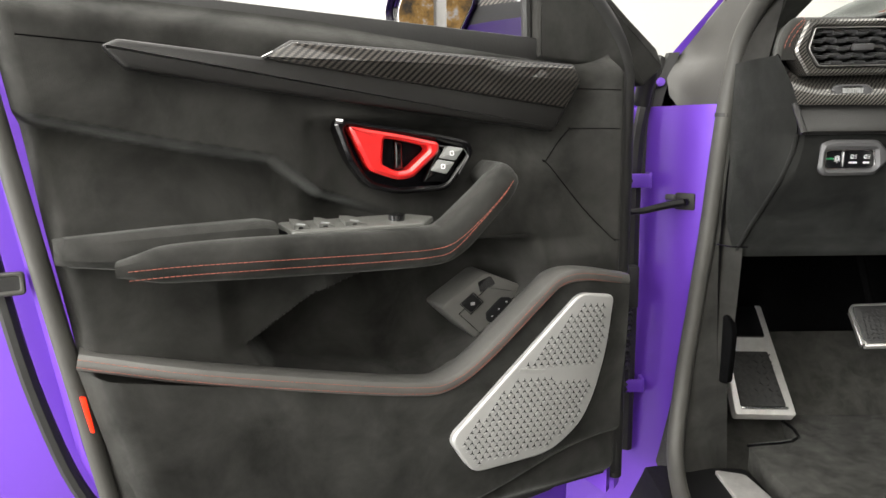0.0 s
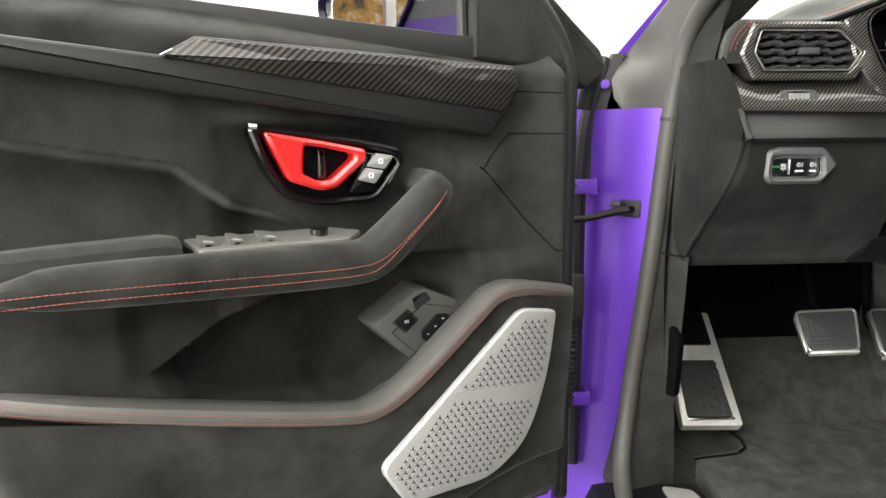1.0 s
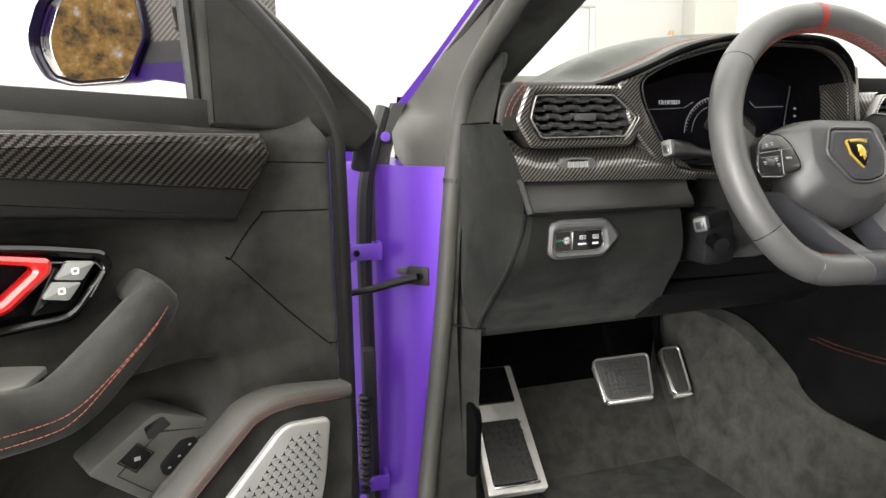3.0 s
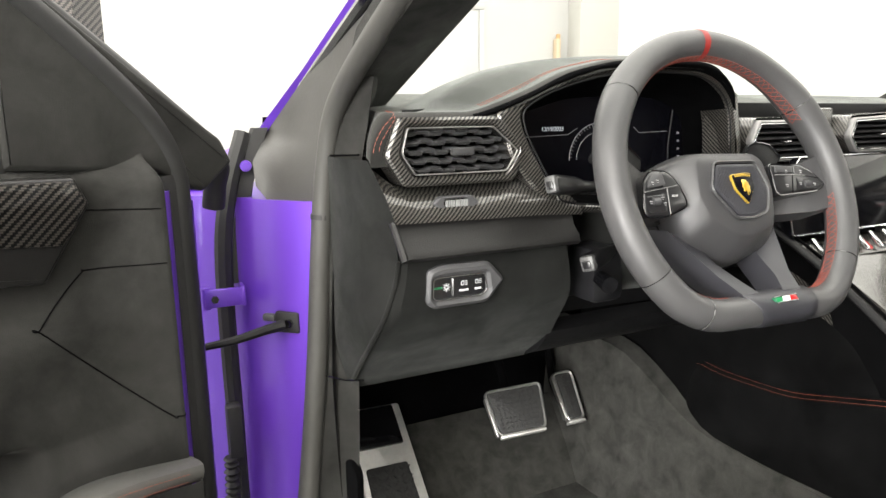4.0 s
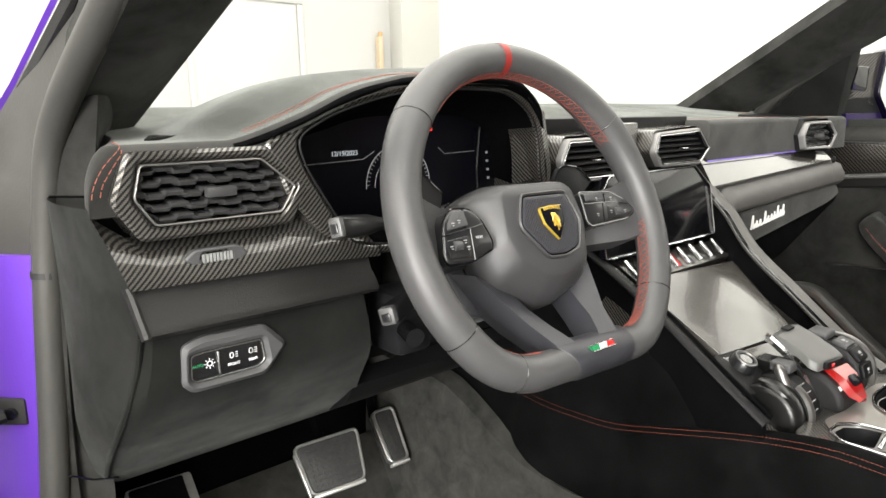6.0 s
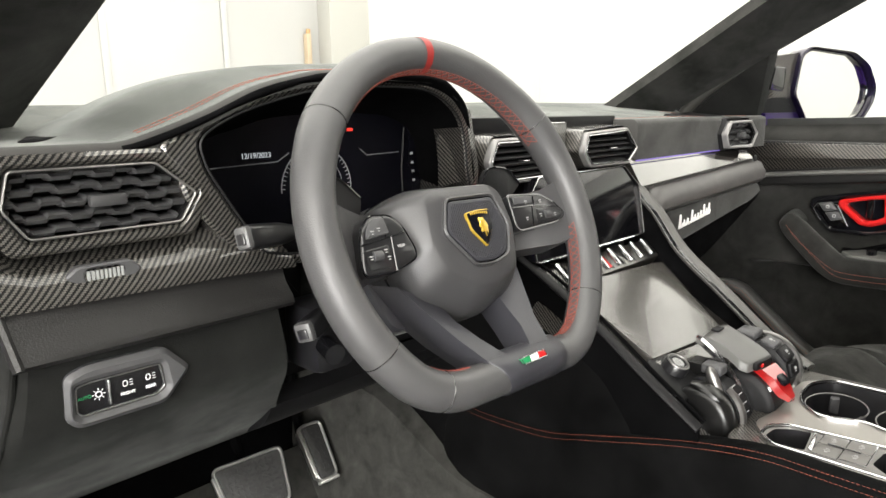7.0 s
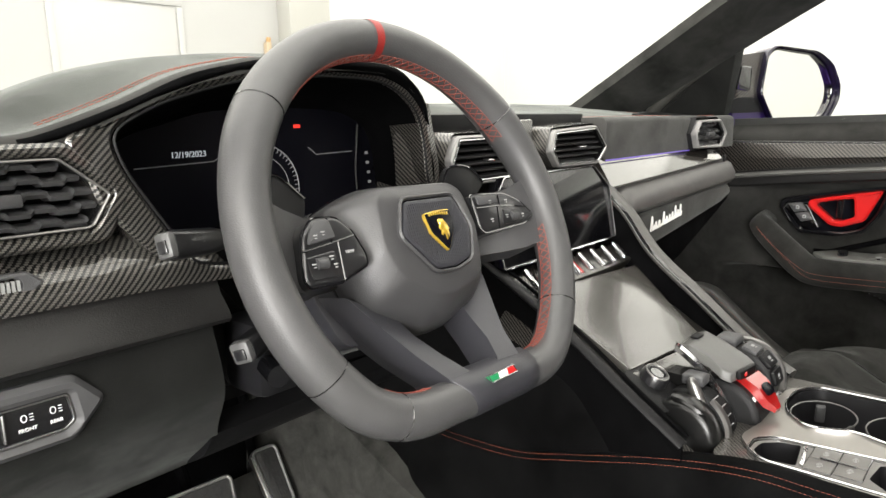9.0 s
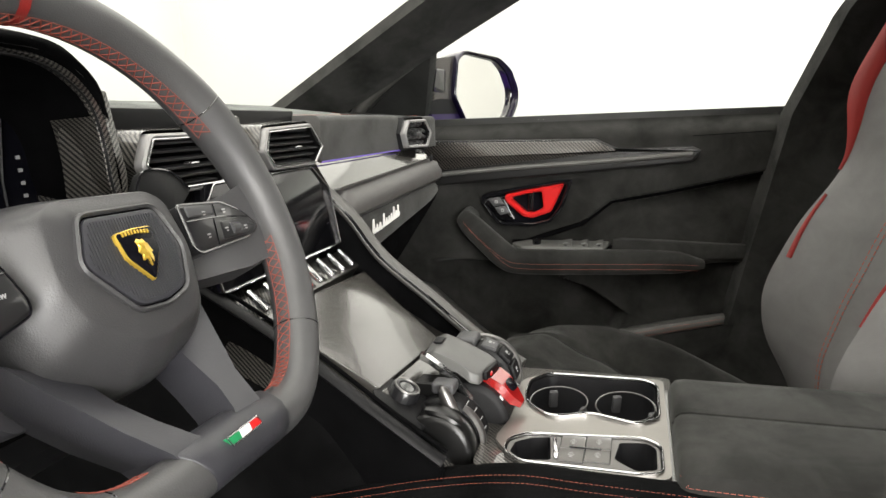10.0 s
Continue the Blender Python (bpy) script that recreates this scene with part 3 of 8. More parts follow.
    pad = part("lock_button_panel", prism(B(), pad_o, M, -0.014, 0.001, 0.003), GLOSS_BLACK, d)
    for quad in (((0.2975, 0.9765), (0.2855, 0.9910), (0.2635, 0.9875), (0.2750, 0.9725)), ((0.3085, 0.9615), (0.2985, 0.9750), (0.2760, 0.9710), (0.2875, 0.9565))):
        key = part("lock_button", prism(B(), rounded(quad, 0.0025), M, -0.002, 0.005, 0.0012), BUTTON_GREY if driver else PLASTIC_GREY, pad, "pale grey lock button" if driver else "dark grey lock button")
        uu, zz = sum(q[0] for q in quad) / 4, sum(q[1] for q in quad) / 4
        part("lock_mark", frame_ring(B(), rounded([(uu - 0.003, zz - 0.003), (uu + 0.003, zz - 0.003), (uu + 0.003, zz + 0.003), (uu - 0.003, zz + 0.003)], 0.0015), rounded([(uu - 0.0016, zz - 0.0016), (uu + 0.0016, zz - 0.0016), (uu + 0.0016, zz + 0.0016), (uu - 0.0016, zz + 0.0016)], 0.0008), M, 0.004, 0.0054, 0.0002), MARK if driver else MARK_GREY, key)
    part("button_edge", tube(B(), [P(0.300, 0.992, 0.003), P(0.262, 0.986, 0.003), P(0.256, 0.977, 0.003), P(0.270, 0.956, 0.003)], 0.0008, 6), PLASTIC_GREY, pad)

    # armrest with the pull
    def arm(u, zt, zb, w1, wide=1.0):
        mid = (zt + zb) / 2
        return [P(u, zt - 0.002, -0.03), P(u, zt + 0.001, w1 * 0.35), P(u, zt, w1 * 0.7), P(u, zt - 0.006, w1 * 0.93), P(u, mid + 0.004, w1), P(u, mid - 0.006, w1 * 0.99), P(u, zb + 0.012, w1 * 0.86), P(u, zb + 0.003, w1 * 0.66), P(u, zb, w1 * 0.3), P(u, zb + 0.002, -0.03)]

    # grip: a bar that climbs from the armrest towards the front
    grip = smooth_path([(0.665, 0.8795, 0.040), (0.60, 0.8815, 0.050), (0.50, 0.8795, 0.055), (0.40, 0.8765, 0.056), (0.33, 0.8765, 0.056), (0.305, 0.884, 0.056), (0.275, 0.908, 0.056), (0.243, 0.936, 0.054), (0.226, 0.951, 0.046), (0.219, 0.957, 0.030), (0.217, 0.959, 0.010), (0.217, 0.960, -0.02)], 5)
    wide = [(0.0, 0.008), (0.06, 0.019), (0.15, 0.022), (0.35, 0.0235), (0.5, 0.0235), (0.75, 0.019), (0.88, 0.016), (1.0, 0.015)]
    bm = B()
    rings = []
    for i, q in enumerate(grip):
        k = i / (len(grip) - 1)
        a, b = grip[max(0, i - 1)], grip[min(len(grip) - 1, i + 1)]
        t = (b - a).normalized()
        h = ramp(k, wide)
        nrm = Vector((0, 0, 1)) if abs(t.z) < 0.7 else Vector((-0.7, 0.7, 0))
        side = t.cross(nrm).normalized()
        nn = side.cross(t).normalized()
        dep = 0.022 if k < 0.8 else 0.017
        rings.append([M @ (q + side * (h * math.copysign(abs(math.cos(c)) ** 0.62, math.cos(c))) + nn * (dep * (math.copysign(abs(math.sin(c)) ** 0.7, math.sin(c)) - 0.55))) for c in [j * math.pi / 8 for j in range(16)]])
    loft(bm, rings)
    part("armrest_grip", bm, SUEDE, d, "suede armrest and pull with red stitching")
    bm = B()
    loft(bm, [arm(rear_u + 0.030, 0.908, 0.883, -0.012), arm(rear_u + 0.018, 0.910, 0.880, 0.016), arm(0.69, 0.911, 0.878, 0.030), arm(0.62, 0.914, 0.868, 0.036), arm(0.52, 0.916, 0.858, 0.038), arm(0.505, 0.913, 0.856, 0.038)])
    part("armrest_pad", bm, SUEDE, d)
    bm = B()
    loft(bm, [arm(0.51, 0.902, 0.852, 0.034), arm(0.42, 0.901, 0.846, 0.034), arm(0.33, 0.899, 0.846, 0.034), arm(0.315, 0.893, 0.85, 0.025)])
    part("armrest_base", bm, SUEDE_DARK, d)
    bm = prism(B(), rounded([(0.50, 0.0), (0.345, 0.0), (0.312, 0.018), (0.335, 0.040), (0.49, 0.038)], 0.006), M @ Matrix.Translation((0, 0.9055, 0)) @ Matrix(((1, 0, 0, 0), (0, -0.20, 1, 0), (0, 1, 0, 0), (0, 0, 0, 1))), 0, 0.0055, 0.002)
    plate = part("window_switch_plate", bm, PLATE_GREY, d, "grey plastic window switch plate")
    for uu in (0.478, 0.450, 0.416):
        ww = 0.018 if uu > 0.42 else 0.026
        bm = B()
        loft(bm, [[P(uu + a * ww / 2, 0.9112 - 0.2 * w + e, w) for a, e in ((1, -0.006), (1, 0.0050), (0.2, 0.0042), (-1, 0.0008), (-1, -0.006))] for w in (0.008, 0.031)])
        rocker = part("window_switch", bm, PLATE_GREY, plate, "grey window rocker")
        part("switch_edge", tube(B(), [P(uu + 0.006, 0.9108, 0.0285), P(uu - 0.003, 0.9094, 0.0305)], 0.0010, 6), BUTTON_GREY, rocker)
        part("switch_mark", box(B(), (uu + 0.002, 0.9065, 0.0315), (0.005, 0.0015, 0.0008), 0, M), PIANO, rocker)
    part("mirror_knob", tube(B(), [P(0.362, 0.903, 0.019), P(0.362, 0.9130, 0.020)], 0.0100, 18), PIANO, plate, "black mirror knob")
    # double red stitch along the grip
    for off in (-0.0045, 0.0045):
        line = [(0.655, 0.8745 + off, 0.0520), (0.60, 0.8765 + off, 0.0620), (0.50, 0.8745 + off, 0.0665), (0.40, 0.8715 + off, 0.0675), (0.335, 0.8710 + off, 0.0675), (0.307 - 0.3 * off, 0.878 + off, 0.0675), (0.272 - 0.6 * off, 0.9055 + off * 0.8, 0.0675), (0.240 - 0.6 * off, 0.934 + off * 0.8, 0.0655), (0.225 - 0.6 * off, 0.947 + off * 0.8, 0.0580)]
        part("stitching", stitches(B(), smooth_path([M @ Vector(q) for q in line], 6)), RED_THREAD, d, "red contrast stitching")

    # leather bolster over the pocket
    bl = smooth_path([(rear_u + 0.018, 0.786, 0.006), (0.60, 0.759, 0.030), (0.45, 0.723, 0.037), (0.35, 0.701, 0.038), (0.305, 0.699, 0.038), (0.255, 0.724, 0.038), (0.165, 0.795, 0.038), (0.137, 0.814, 0.038), (0.095, 0.817, 0.036), (0.005, 0.797, 0.022)], 5)
    bm, rings = B(), []
    for i, q in enumerate(bl):
        a, b = bl[max(0, i - 1)], bl[min(len(bl) - 1, i + 1)]
        t = (b - a).normalized()
        side = t.cross(Vector((0, 0, 1))).normalized()
        if side.y < 0:
            side = -side
        prof = ((-0.014, -0.046), (-0.002, -0.044), (0.0035, -0.038), (0.0058, -0.022), (0.0058, -0.008), (0.0040, -0.002), (-0.002, 0.0015), (-0.009, 0.001), (-0.0125, -0.002), (-0.0125, -0.02), (-0.0125, -0.07))
        rings.append([M @ (q + side * y + Vector((0, 0, w))) for y, w in prof])
    loft(bm, rings)
    part("pocket_bolster", bm, BOLSTER_LEATHER, d, "grey leather bolster over the map pocket")
    for off in (-0.0085, -0.0005):
        pts = []
        for i in range(0, len(bl), 2):
            q = bl[i]
            a, b = bl[max(0, i - 1)], bl[min(len(bl) - 1, i + 1)]
            side = (b - a).normalized().cross(Vector((0, 0, 1))).normalized()
            side = -side if side.y < 0 else side
            pts.append(M @ (q + side * off + Vector((0, 0, 0.0022))))
        part("stitching", stitches(B(), pts), RED_THREAD, d, "red contrast stitching")

    # lower field in front of the lining
    def lower(s, t):
        zb = 0.49
        u = 0.004 + s * (rear_u - 0.004)
        zt = ramp(u, BOLSTER) - 0.012
        z = zb + (zt - zb) * t
        w = 0.022 + 0.012 * step(t, 0.2, 0.9) - 0.03 * (1 - step(u, 0.0, 0.02)) ** 2 - 0.04 * (1 - step(rear_u - u, 0, 0.04)) ** 2 - 0.05 * (1 - step(t, 0, 0.16)) ** 2
        # drawn in below the loudspeaker
        z += 0.05 * (1 - step(u, 0.02, 0.30)) * (1 - t)
        return P(u - 0.02 * (1 - t) * step(u, 0.5, 0.7) + 0.14 * (z - 0.624) * s, z, w)

    part("lower_panel", sheet(B(), 70, 30, lower), SUEDE, d, "black suede lower panel")

    # loudspeaker grille: a plate with a raised rim, and rows of small pressed openings
    gp = [(0.106, 0.791), (0.047, 0.781), (0.058, 0.703), (0.078, 0.642), (0.100, 0.603), (0.150, 0.570), (0.272, 0.568), (0.306, 0.622)]
    out = rounded(gp, [0.014, 0.010, 0.03, 0.03, 0.03, 0.03, 0.016, 0.016], 5)
    grille = part("speaker_grille", prism(B(), out, M, 0.015, 0.0415, 0.004, 3), ALU, d, "silver perforated loudspeaker grille")
    inner = inset(gp, 0.0125)

    def inside(u, z):
        hit = False
        n = len(inner)
        for i in range(n):
            (x1, y1), (x2, y2) = inner[i], inner[(i + 1) % n]
            if (y1 > z) != (y2 > z) and u < (x2 - x1) * (z - y1) / (y2 - y1) + x1:
                hit = not hit
        return hit

    # each opening is three-legged, with a pressed ledge below it
    holes, lips = B(), B()
    for row in range(-4, 40):
        for i in range(40):
            u = 0.020 + 0.0106 * i + 0.0053 * (row % 2)
            zz = 0.556 + 0.0072 * row + 0.11 * (u - 0.03)
            band = 0.672 + 0.15 * (u - 0.05)
            if inside(u, zz) and abs(zz - band) > 0.0095:
                star = []
                for k in range(6):
                    a, r = math.pi / 2 + k * math.pi / 3, 0.0041 if k % 2 == 0 else 0.0010
                    star.append((u + r * math.cos(a + 0.15), zz + r * math.sin(a + 0.15)))
                holes.faces.new([holes.verts.new(P(x, y, 0.0418)) for x, y in star])
                for x0, y0, x1, y1 in ((-0.0042, -0.0030, 0.0, -0.0010), (0.0, -0.0010, 0.0042, -0.0030)):
                    lips.faces.new([lips.verts.new(P(u + x, zz + y, 0.0419 + e)) for x, y, e in ((x0, y0, 0.0006), (x0, y0 - 0.0016, 0.0), (x1, y1 - 0.0020, 0.0002), (x1, y1 - 0.0002, 0.0026))])
    tagged(part("perforation", holes, PLASTIC, grille, "rows of dark pressed openings"), kind="stuff")
    tagged(part("perforation_lip", lips, ALU, grille), kind="stuff")
    part("maker_plate", prism(B(), [(0.203, 0.700), (0.162, 0.692), (0.162, 0.688), (0.203, 0.696)], M, 0.0415, 0.0424), ALU, grille)

    # second switch plate in the pocket
    if driver:
        sm = M @ Matrix.Translation((0, 0, -0.030))
        plate = part("boot_switch_plate", prism(B(), rounded([(0.283, 0.776), (0.212, 0.818), (0.140, 0.786), (0.220, 0.716)], 0.008), sm, -0.075, 0.0, 0.003), BOLSTER_LEATHER, d, "grey plastic switch plate in the pocket")
        part("plate_seam", tube(B(), [sm @ Vector((u, z, 0.0004)) for u, z in ((0.255, 0.764), (0.210, 0.796), (0.160, 0.784), (0.222, 0.732))], 0.0008, 5, closed=True), PIANO, plate)
        bs = part("boot_switch", prism(B(), rounded([(0.252, 0.778), (0.234, 0.790), (0.221, 0.777), (0.238, 0.764)], 0.003), sm, -0.004, 0.004, 0.0015), PLASTIC, plate, "black boot switch")
        part("boot_switch_rim", tube(B(), [sm @ Vector((u, z, 0.0025)) for u, z in ((0.254, 0.778), (0.234, 0.792), (0.219, 0.777), (0.238, 0.762))], 0.0009, 5, closed=True), PIANO, bs)
        part("switch_recess", prism(B(), rounded([(0.226, 0.805), (0.206, 0.812), (0.198, 0.800), (0.222, 0.790)], 0.003), sm, -0.002, 0.0008, 0.0), PIANO, plate, "black recess")
        mem = part("memory_switch", prism(B(), rounded([(0.214, 0.760), (0.190, 0.780), (0.174, 0.778), (0.170, 0.770), (0.202, 0.744), (0.212, 0.748)], 0.004), sm, -0.004, 0.003, 0.0015), PLASTIC, plate, "black memory switch")
        for uu, zz in ((0.205, 0.755), (0.194, 0.764), (0.182, 0.773)):
            part("switch_mark", box(B(), (uu, zz, 0.0034), (0.003, 0.002, 0.0006), 0, sm), MARK_GREY, mem)
        part("switch_mark", box(B(), (0.236, 0.777, 0.0044), (0.006, 0.004, 0.0006), 0, sm), MARK_GREY, bs)
    # pale cap at the top of the lining and the glass
    bm = B()
    prism(bm, [(0.125, belt(0.125) - 0.02), (rear_u + 0.065, belt(rear_u) - 0.02), (rear_u + (0.02 if driver else 0.065), belt(rear_u) + 0.012), (0.125, belt(0.125) + 0.012)], M, -0.052, -0.040, 0.002)
    part("belt_seal", bm, RUBBER, d, "black rubber window seal")
    return d, P


DA = radians(26.4)
DU, DN = Vector((-math.cos(DA), -math.sin(DA), 0)), Vector((math.sin(DA), -math.cos(DA), 0))
DM = Matrix((DU, (0, 0, 1), DN)).transposed().to_4x4()
DM.translation = (-0.942, 0.056, 0)
door_l, D = make_door("door_1", DM, (-0.86, 0.26, 0.4), "purple car door standing open with black suede lining", 0.691, True)
DMP = Matrix(((0, 0, -1, 0.775), (-1.15, 0, 0, 0.20), (0, 1.2, 0, -0.227), (0, 0, 0, 1)))
door_r, DP = make_door("door_2", DMP, (0.83, 0.2, 0.4), "closed car door with black suede lining and a red handle", 0.730, False)

# sail panel and window frame of the open door
bm = prism(B(), rounded([(0.128, 1.105), (-0.008, 1.095), (-0.06, 1.07), (-0.098, 1.10), (-0.085, 1.125), (-0.03, 1.165), (0.06, 1.235), (0.128, 1.288)], 0.004), DM, -0.075, -0.036, 0.006, 3)
part("sail_panel", bm, SUEDE, door_l, "black suede sail panel")
bm = tube(B(), smooth_path([D(-0.106, 1.045, -0.092), D(-0.105, 1.07, -0.085), D(-0.098, 1.105, -0.07), D(-0.040, 1.158, -0.07), D(0.060, 1.238, -0.07), D(0.20, 1.340, -0.07), D(0.45, 1.46, -0.07), D(0.75, 1.52, -0.07)], 6), 0.013, 10)
part("window_frame", bm, RUBBER, door_l, "black window frame")
bm = tube(B(), smooth_path([D(-0.034, 0.45, -0.044), D(-0.034, 0.8, -0.044), D(-0.034, 1.03, -0.044), D(-0.030, 1.10, -0.044), D(0.0, 1.155, -0.042), D(0.06, 1.215, -0.042), D(0.128, 1.272, -0.042)], 6), 0.0120, 10)
part("frame_seal", bm, RUBBER, door_l, "black rubber frame seal")
bm = B()
loft(bm, [[D(u, z, w) for u, w in ((0.003, -0.018), (-0.010, -0.026), (-0.024, -0.042), (-0.040, -0.12), (0.01, -0.12))] for z in (0.44, 0.70, 0.95, 1.075)])
part("door_end_cover", bm, PURPLE, door_l, "purple painted inner door end")
bm = B()
loft(bm, [[D(u, z, w) for u, w in ((-0.040, -0.050), (-0.062, -0.064), (-0.070, -0.085), (-0.070, -0.15), (-0.03, -0.15))] for z in (0.42, 0.70, 0.95, 1.06)])
part("door_end", bm, PURPLE, door_l, "purple painted door end")
bm = tube(B(), [D(0.133, 1.10, -0.055), D(0.140, 1.30, -0.055)], 0.007, 8)
part("glass_channel", bm, RUBBER, door_l)

# sail corner of the far door
bm = prism(B(), rounded([(-0.05, 1.10), (0.131, 1.116), (0.153, 1.275), (0.06, 1.272), (-0.05, 1.14)], 0.004), DMP, -0.06, -0.012, 0.004)
part("sail_panel", bm, SUEDE_DIM, door_r, "black suede sail corner")

# ---------------------------------------------------------------- car body round the cabin
body = thing("car", (0.0, 0.3, 0.0), "purple painted car body with the cabin open on one side", "car body")
CX = -0.03  # the car's middle

# hinge post, swept from the seal round to the hinges
bm, rings = B(), []
for z, k in ((0.16, 0.0), (0.42, 0.0), (0.50, 0.0), (0.62, 0.0), (0.80, 0.0), (0.93, 0.0), (1.00, 0.002), (1.045, 0.006)):
    sx = -0.012 * (1 - step(z, 0.40, 0.75))
    rings.append([Vector((x + sx + k, y, z)) for x, y in ((-0.765, 0.155), (-0.778, 0.168), (-0.792, 0.180), (-0.808, 0.198), (-0.826, 0.225), (-0.845, 0.262), (-0.870, 0.300), (-0.905, 0.330), (-0.98, 0.350), (-0.98, 0.50), (-0.76, 0.50))])
loft(bm, rings)
part("hinge_post", bm, PURPLE, body, "purple painted hinge post")
# upper corner of the post, covered in grey plastic, tapering up along the windscreen pillar
bm = B()
loft(bm, [
    [Vector(p) for p in ((-0.768, 0.166, 1.046), (-0.815, 0.226, 1.042), (-0.828, 0.235, 1.062), (-0.80, 0.30, 1.06), (-0.74, 0.26, 1.05))],
    [Vector(p) for p in ((-0.764, 0.162, 1.085), (-0.806, 0.236, 1.085), (-0.826, 0.258, 1.092), (-0.79, 0.33, 1.09), (-0.73, 0.26, 1.09))],
    [Vector(p) for p in ((-0.757, 0.150, 1.13), (-0.784, 0.240, 1.13), (-0.800, 0.280, 1.13), (-0.77, 0.33, 1.13), (-0.72, 0.25, 1.13))],
    [Vector(p) for p in ((-0.742, 0.090, 1.20), (-0.757, 0.150, 1.20), (-0.766, 0.190, 1.20), (-0.75, 0.24, 1.20), (-0.70, 0.15, 1.20))],
    [Vector(p) for p in ((-0.715, -0.04, 1.30), (-0.724, -0.02, 1.30), (-0.732, 0.00, 1.30), (-0.72, 0.03, 1.30), (-0.67, -0.03, 1.30))]])
bmesh.ops.subdivide_edges(bm, edges=bm.edges, cuts=2, use_grid_fill=True, smooth=0.4)
part("pillar_foot_cover", bm, material("grey_cover", (0.043, 0.042, 0.039), 0.42, grain=0.15, grain_size=300, mottle=0.1, mottle_size=12), body, "grey plastic cover at the pillar foot")
# outer windscreen pillar, painted
for s in (-1, 1):
    X = lambda x: x if s < 0 else 2 * CX + 0.03 - x
    fwd = 0.0 if s < 0 else 0.045  # the far pillar stands a little further forward
    bm = B()
    loft(bm, [[Vector((X(x), y + fwd, z - (0.03 if s > 0 else 0))) for x, y, z in r] for r in (
        ((-0.90, 0.50, 1.02), (-0.82, 0.44, 1.02), (-0.80, 0.52, 1.07), (-0.88, 0.56, 1.06)),
        ((-0.795, 0.352, 1.135), (-0.772, 0.318, 1.14), (-0.745, 0.36, 1.150), (-0.765, 0.40, 1.142)),
        ((-0.765, 0.220, 1.205), (-0.748, 0.195, 1.208), (-0.725, 0.225, 1.222), (-0.742, 0.255, 1.215)),
        ((-0.735, 0.010, 1.305), (-0.718, -0.015, 1.308), (-0.695, 0.015, 1.322), (-0.712, 0.045, 1.315)),
        ((-0.690, -0.32, 1.455), (-0.673, -0.345, 1.458), (-0.650, -0.315, 1.472), (-0.667, -0.285, 1.465)),
        ((-0.645, -0.62, 1.545), (-0.628, -0.645, 1.548), (-0.605, -0.615, 1.562), (-0.622, -0.585, 1.555)))])
    bmesh.ops.subdivide_edges(bm, edges=bm.edges, cuts=2, use_grid_fill=True, smooth=0.6)
    part("pillar_outer", bm, PURPLE, body, "purple outer windscreen pillar")
    bm = tube(B(), smooth_path([(X(-0.778), 0.325 + fwd, 1.128), (X(-0.757), 0.195 + fwd, 1.196), (X(-0.727), -0.015 + fwd, 1.296), (X(-0.682), -0.345 + fwd, 1.446)], 6), 0.0095, 8)
    part("pillar_gutter", bm, PIANO, body, "black gutter strip")
    # inner trim of the pillar
    X = lambda x: x if s < 0 else 2 * CX - x
    bx, by, bk, bl = (-0.665, 0.222, 0.30, -1.95) if s < 0 else (-0.630, 0.318, 0.33, -1.84)
    bm = B()
    ring = lambda z, a, b, h: [Vector((X(x), y, zz)) for x, y, zz in (
        (a[0], a[1], z), (a[0] + 0.012, a[1] - 0.010, z - 0.010), (a[0] + 0.045, a[1] + 0.01, z - 0.010), (b[0], b[1], z), (b[0] - 0.02, b[1] + 0.03, z + h), (a[0] - 0.002, a[1] + 0.03, z + h))]
    rr = []
    for z in (1.08, 1.13, 1.18, 1.24, 1.31, 1.40, 1.50):
        k = z - 1.15
        rr.append(ring(z, (-0.752 + 0.16 * k, 0.190 + fwd - 1.85 * k - 0.3 * k * k), (bx + bk * k, by + bl * k), 0.012))
    loft(bm, rr)
    bmesh.ops.subdivide_edges(bm, edges=bm.edges, cuts=2, use_grid_fill=True, smooth=0.8)
    part("pillar_trim", bm, SUEDE, body, "black suede windscreen pillar trim")
    # door opening seal
    pts = [(-0.865, -0.55, 0.455), (-0.860, -0.10, 0.455), (-0.842, 0.075, 0.478), (-0.818, 0.138, 0.58), (-0.795, 0.158, 0.72), (-0.780, 0.160, 0.85), (-0.767, 0.160, 1.00), (-0.759, 0.152, 1.09), (-0.750, 0.120, 1.165), (-0.730, 0.010, 1.245), (-0.700, -0.17, 1.345), (-0.665, -0.40, 1.45), (-0.64, -0.62, 1.51)]
    bm = tube(B(), smooth_path([(X(x), y + fwd, z) for x, y, z in pts], 6), 0.0135, 12)
    part("opening_seal", bm, RUBBER_GREY, body, "grey rubber door opening seal")
# sealing joint
bm = tube(B(), [(-0.7655, 0.160, 1.024), (-0.7650, 0.160, 1.030)], 0.0142, 14)
part("seal_joint", bm, RUBBER, body)

# black rubber channel and hinge hardware between door and post
bm = tube(B(), smooth_path([(-0.871, 0.266, 0.42), (-0.871, 0.266, 0.70), (-0.871, 0.266, 0.95), (-0.858, 0.270, 1.05), (-0.830, 0.290, 1.128)], 6), 0.0115, 8)
part("post_seal", bm, RUBBER, body, "black rubber post seal")
bm = B()
loft(bm, [[Vector((x + dx, y, z)) for dx, y in ((-0.012, 0.285), (-0.009, 0.275), (0.008, 0.271), (0.012, 0.285))] for x, z in ((-0.852, 0.93), (-0.845, 1.00), (-0.834, 1.06), (-0.822, 1.10), (-0.809, 1.135))])
part("bolt_plate", bm, RUBBER, body, "dark strip beside the wing")
bm = tube(B(), [(-0.832, 0.273, 1.086), (-0.8335, 0.266, 1.086)], 0.0075, 16)
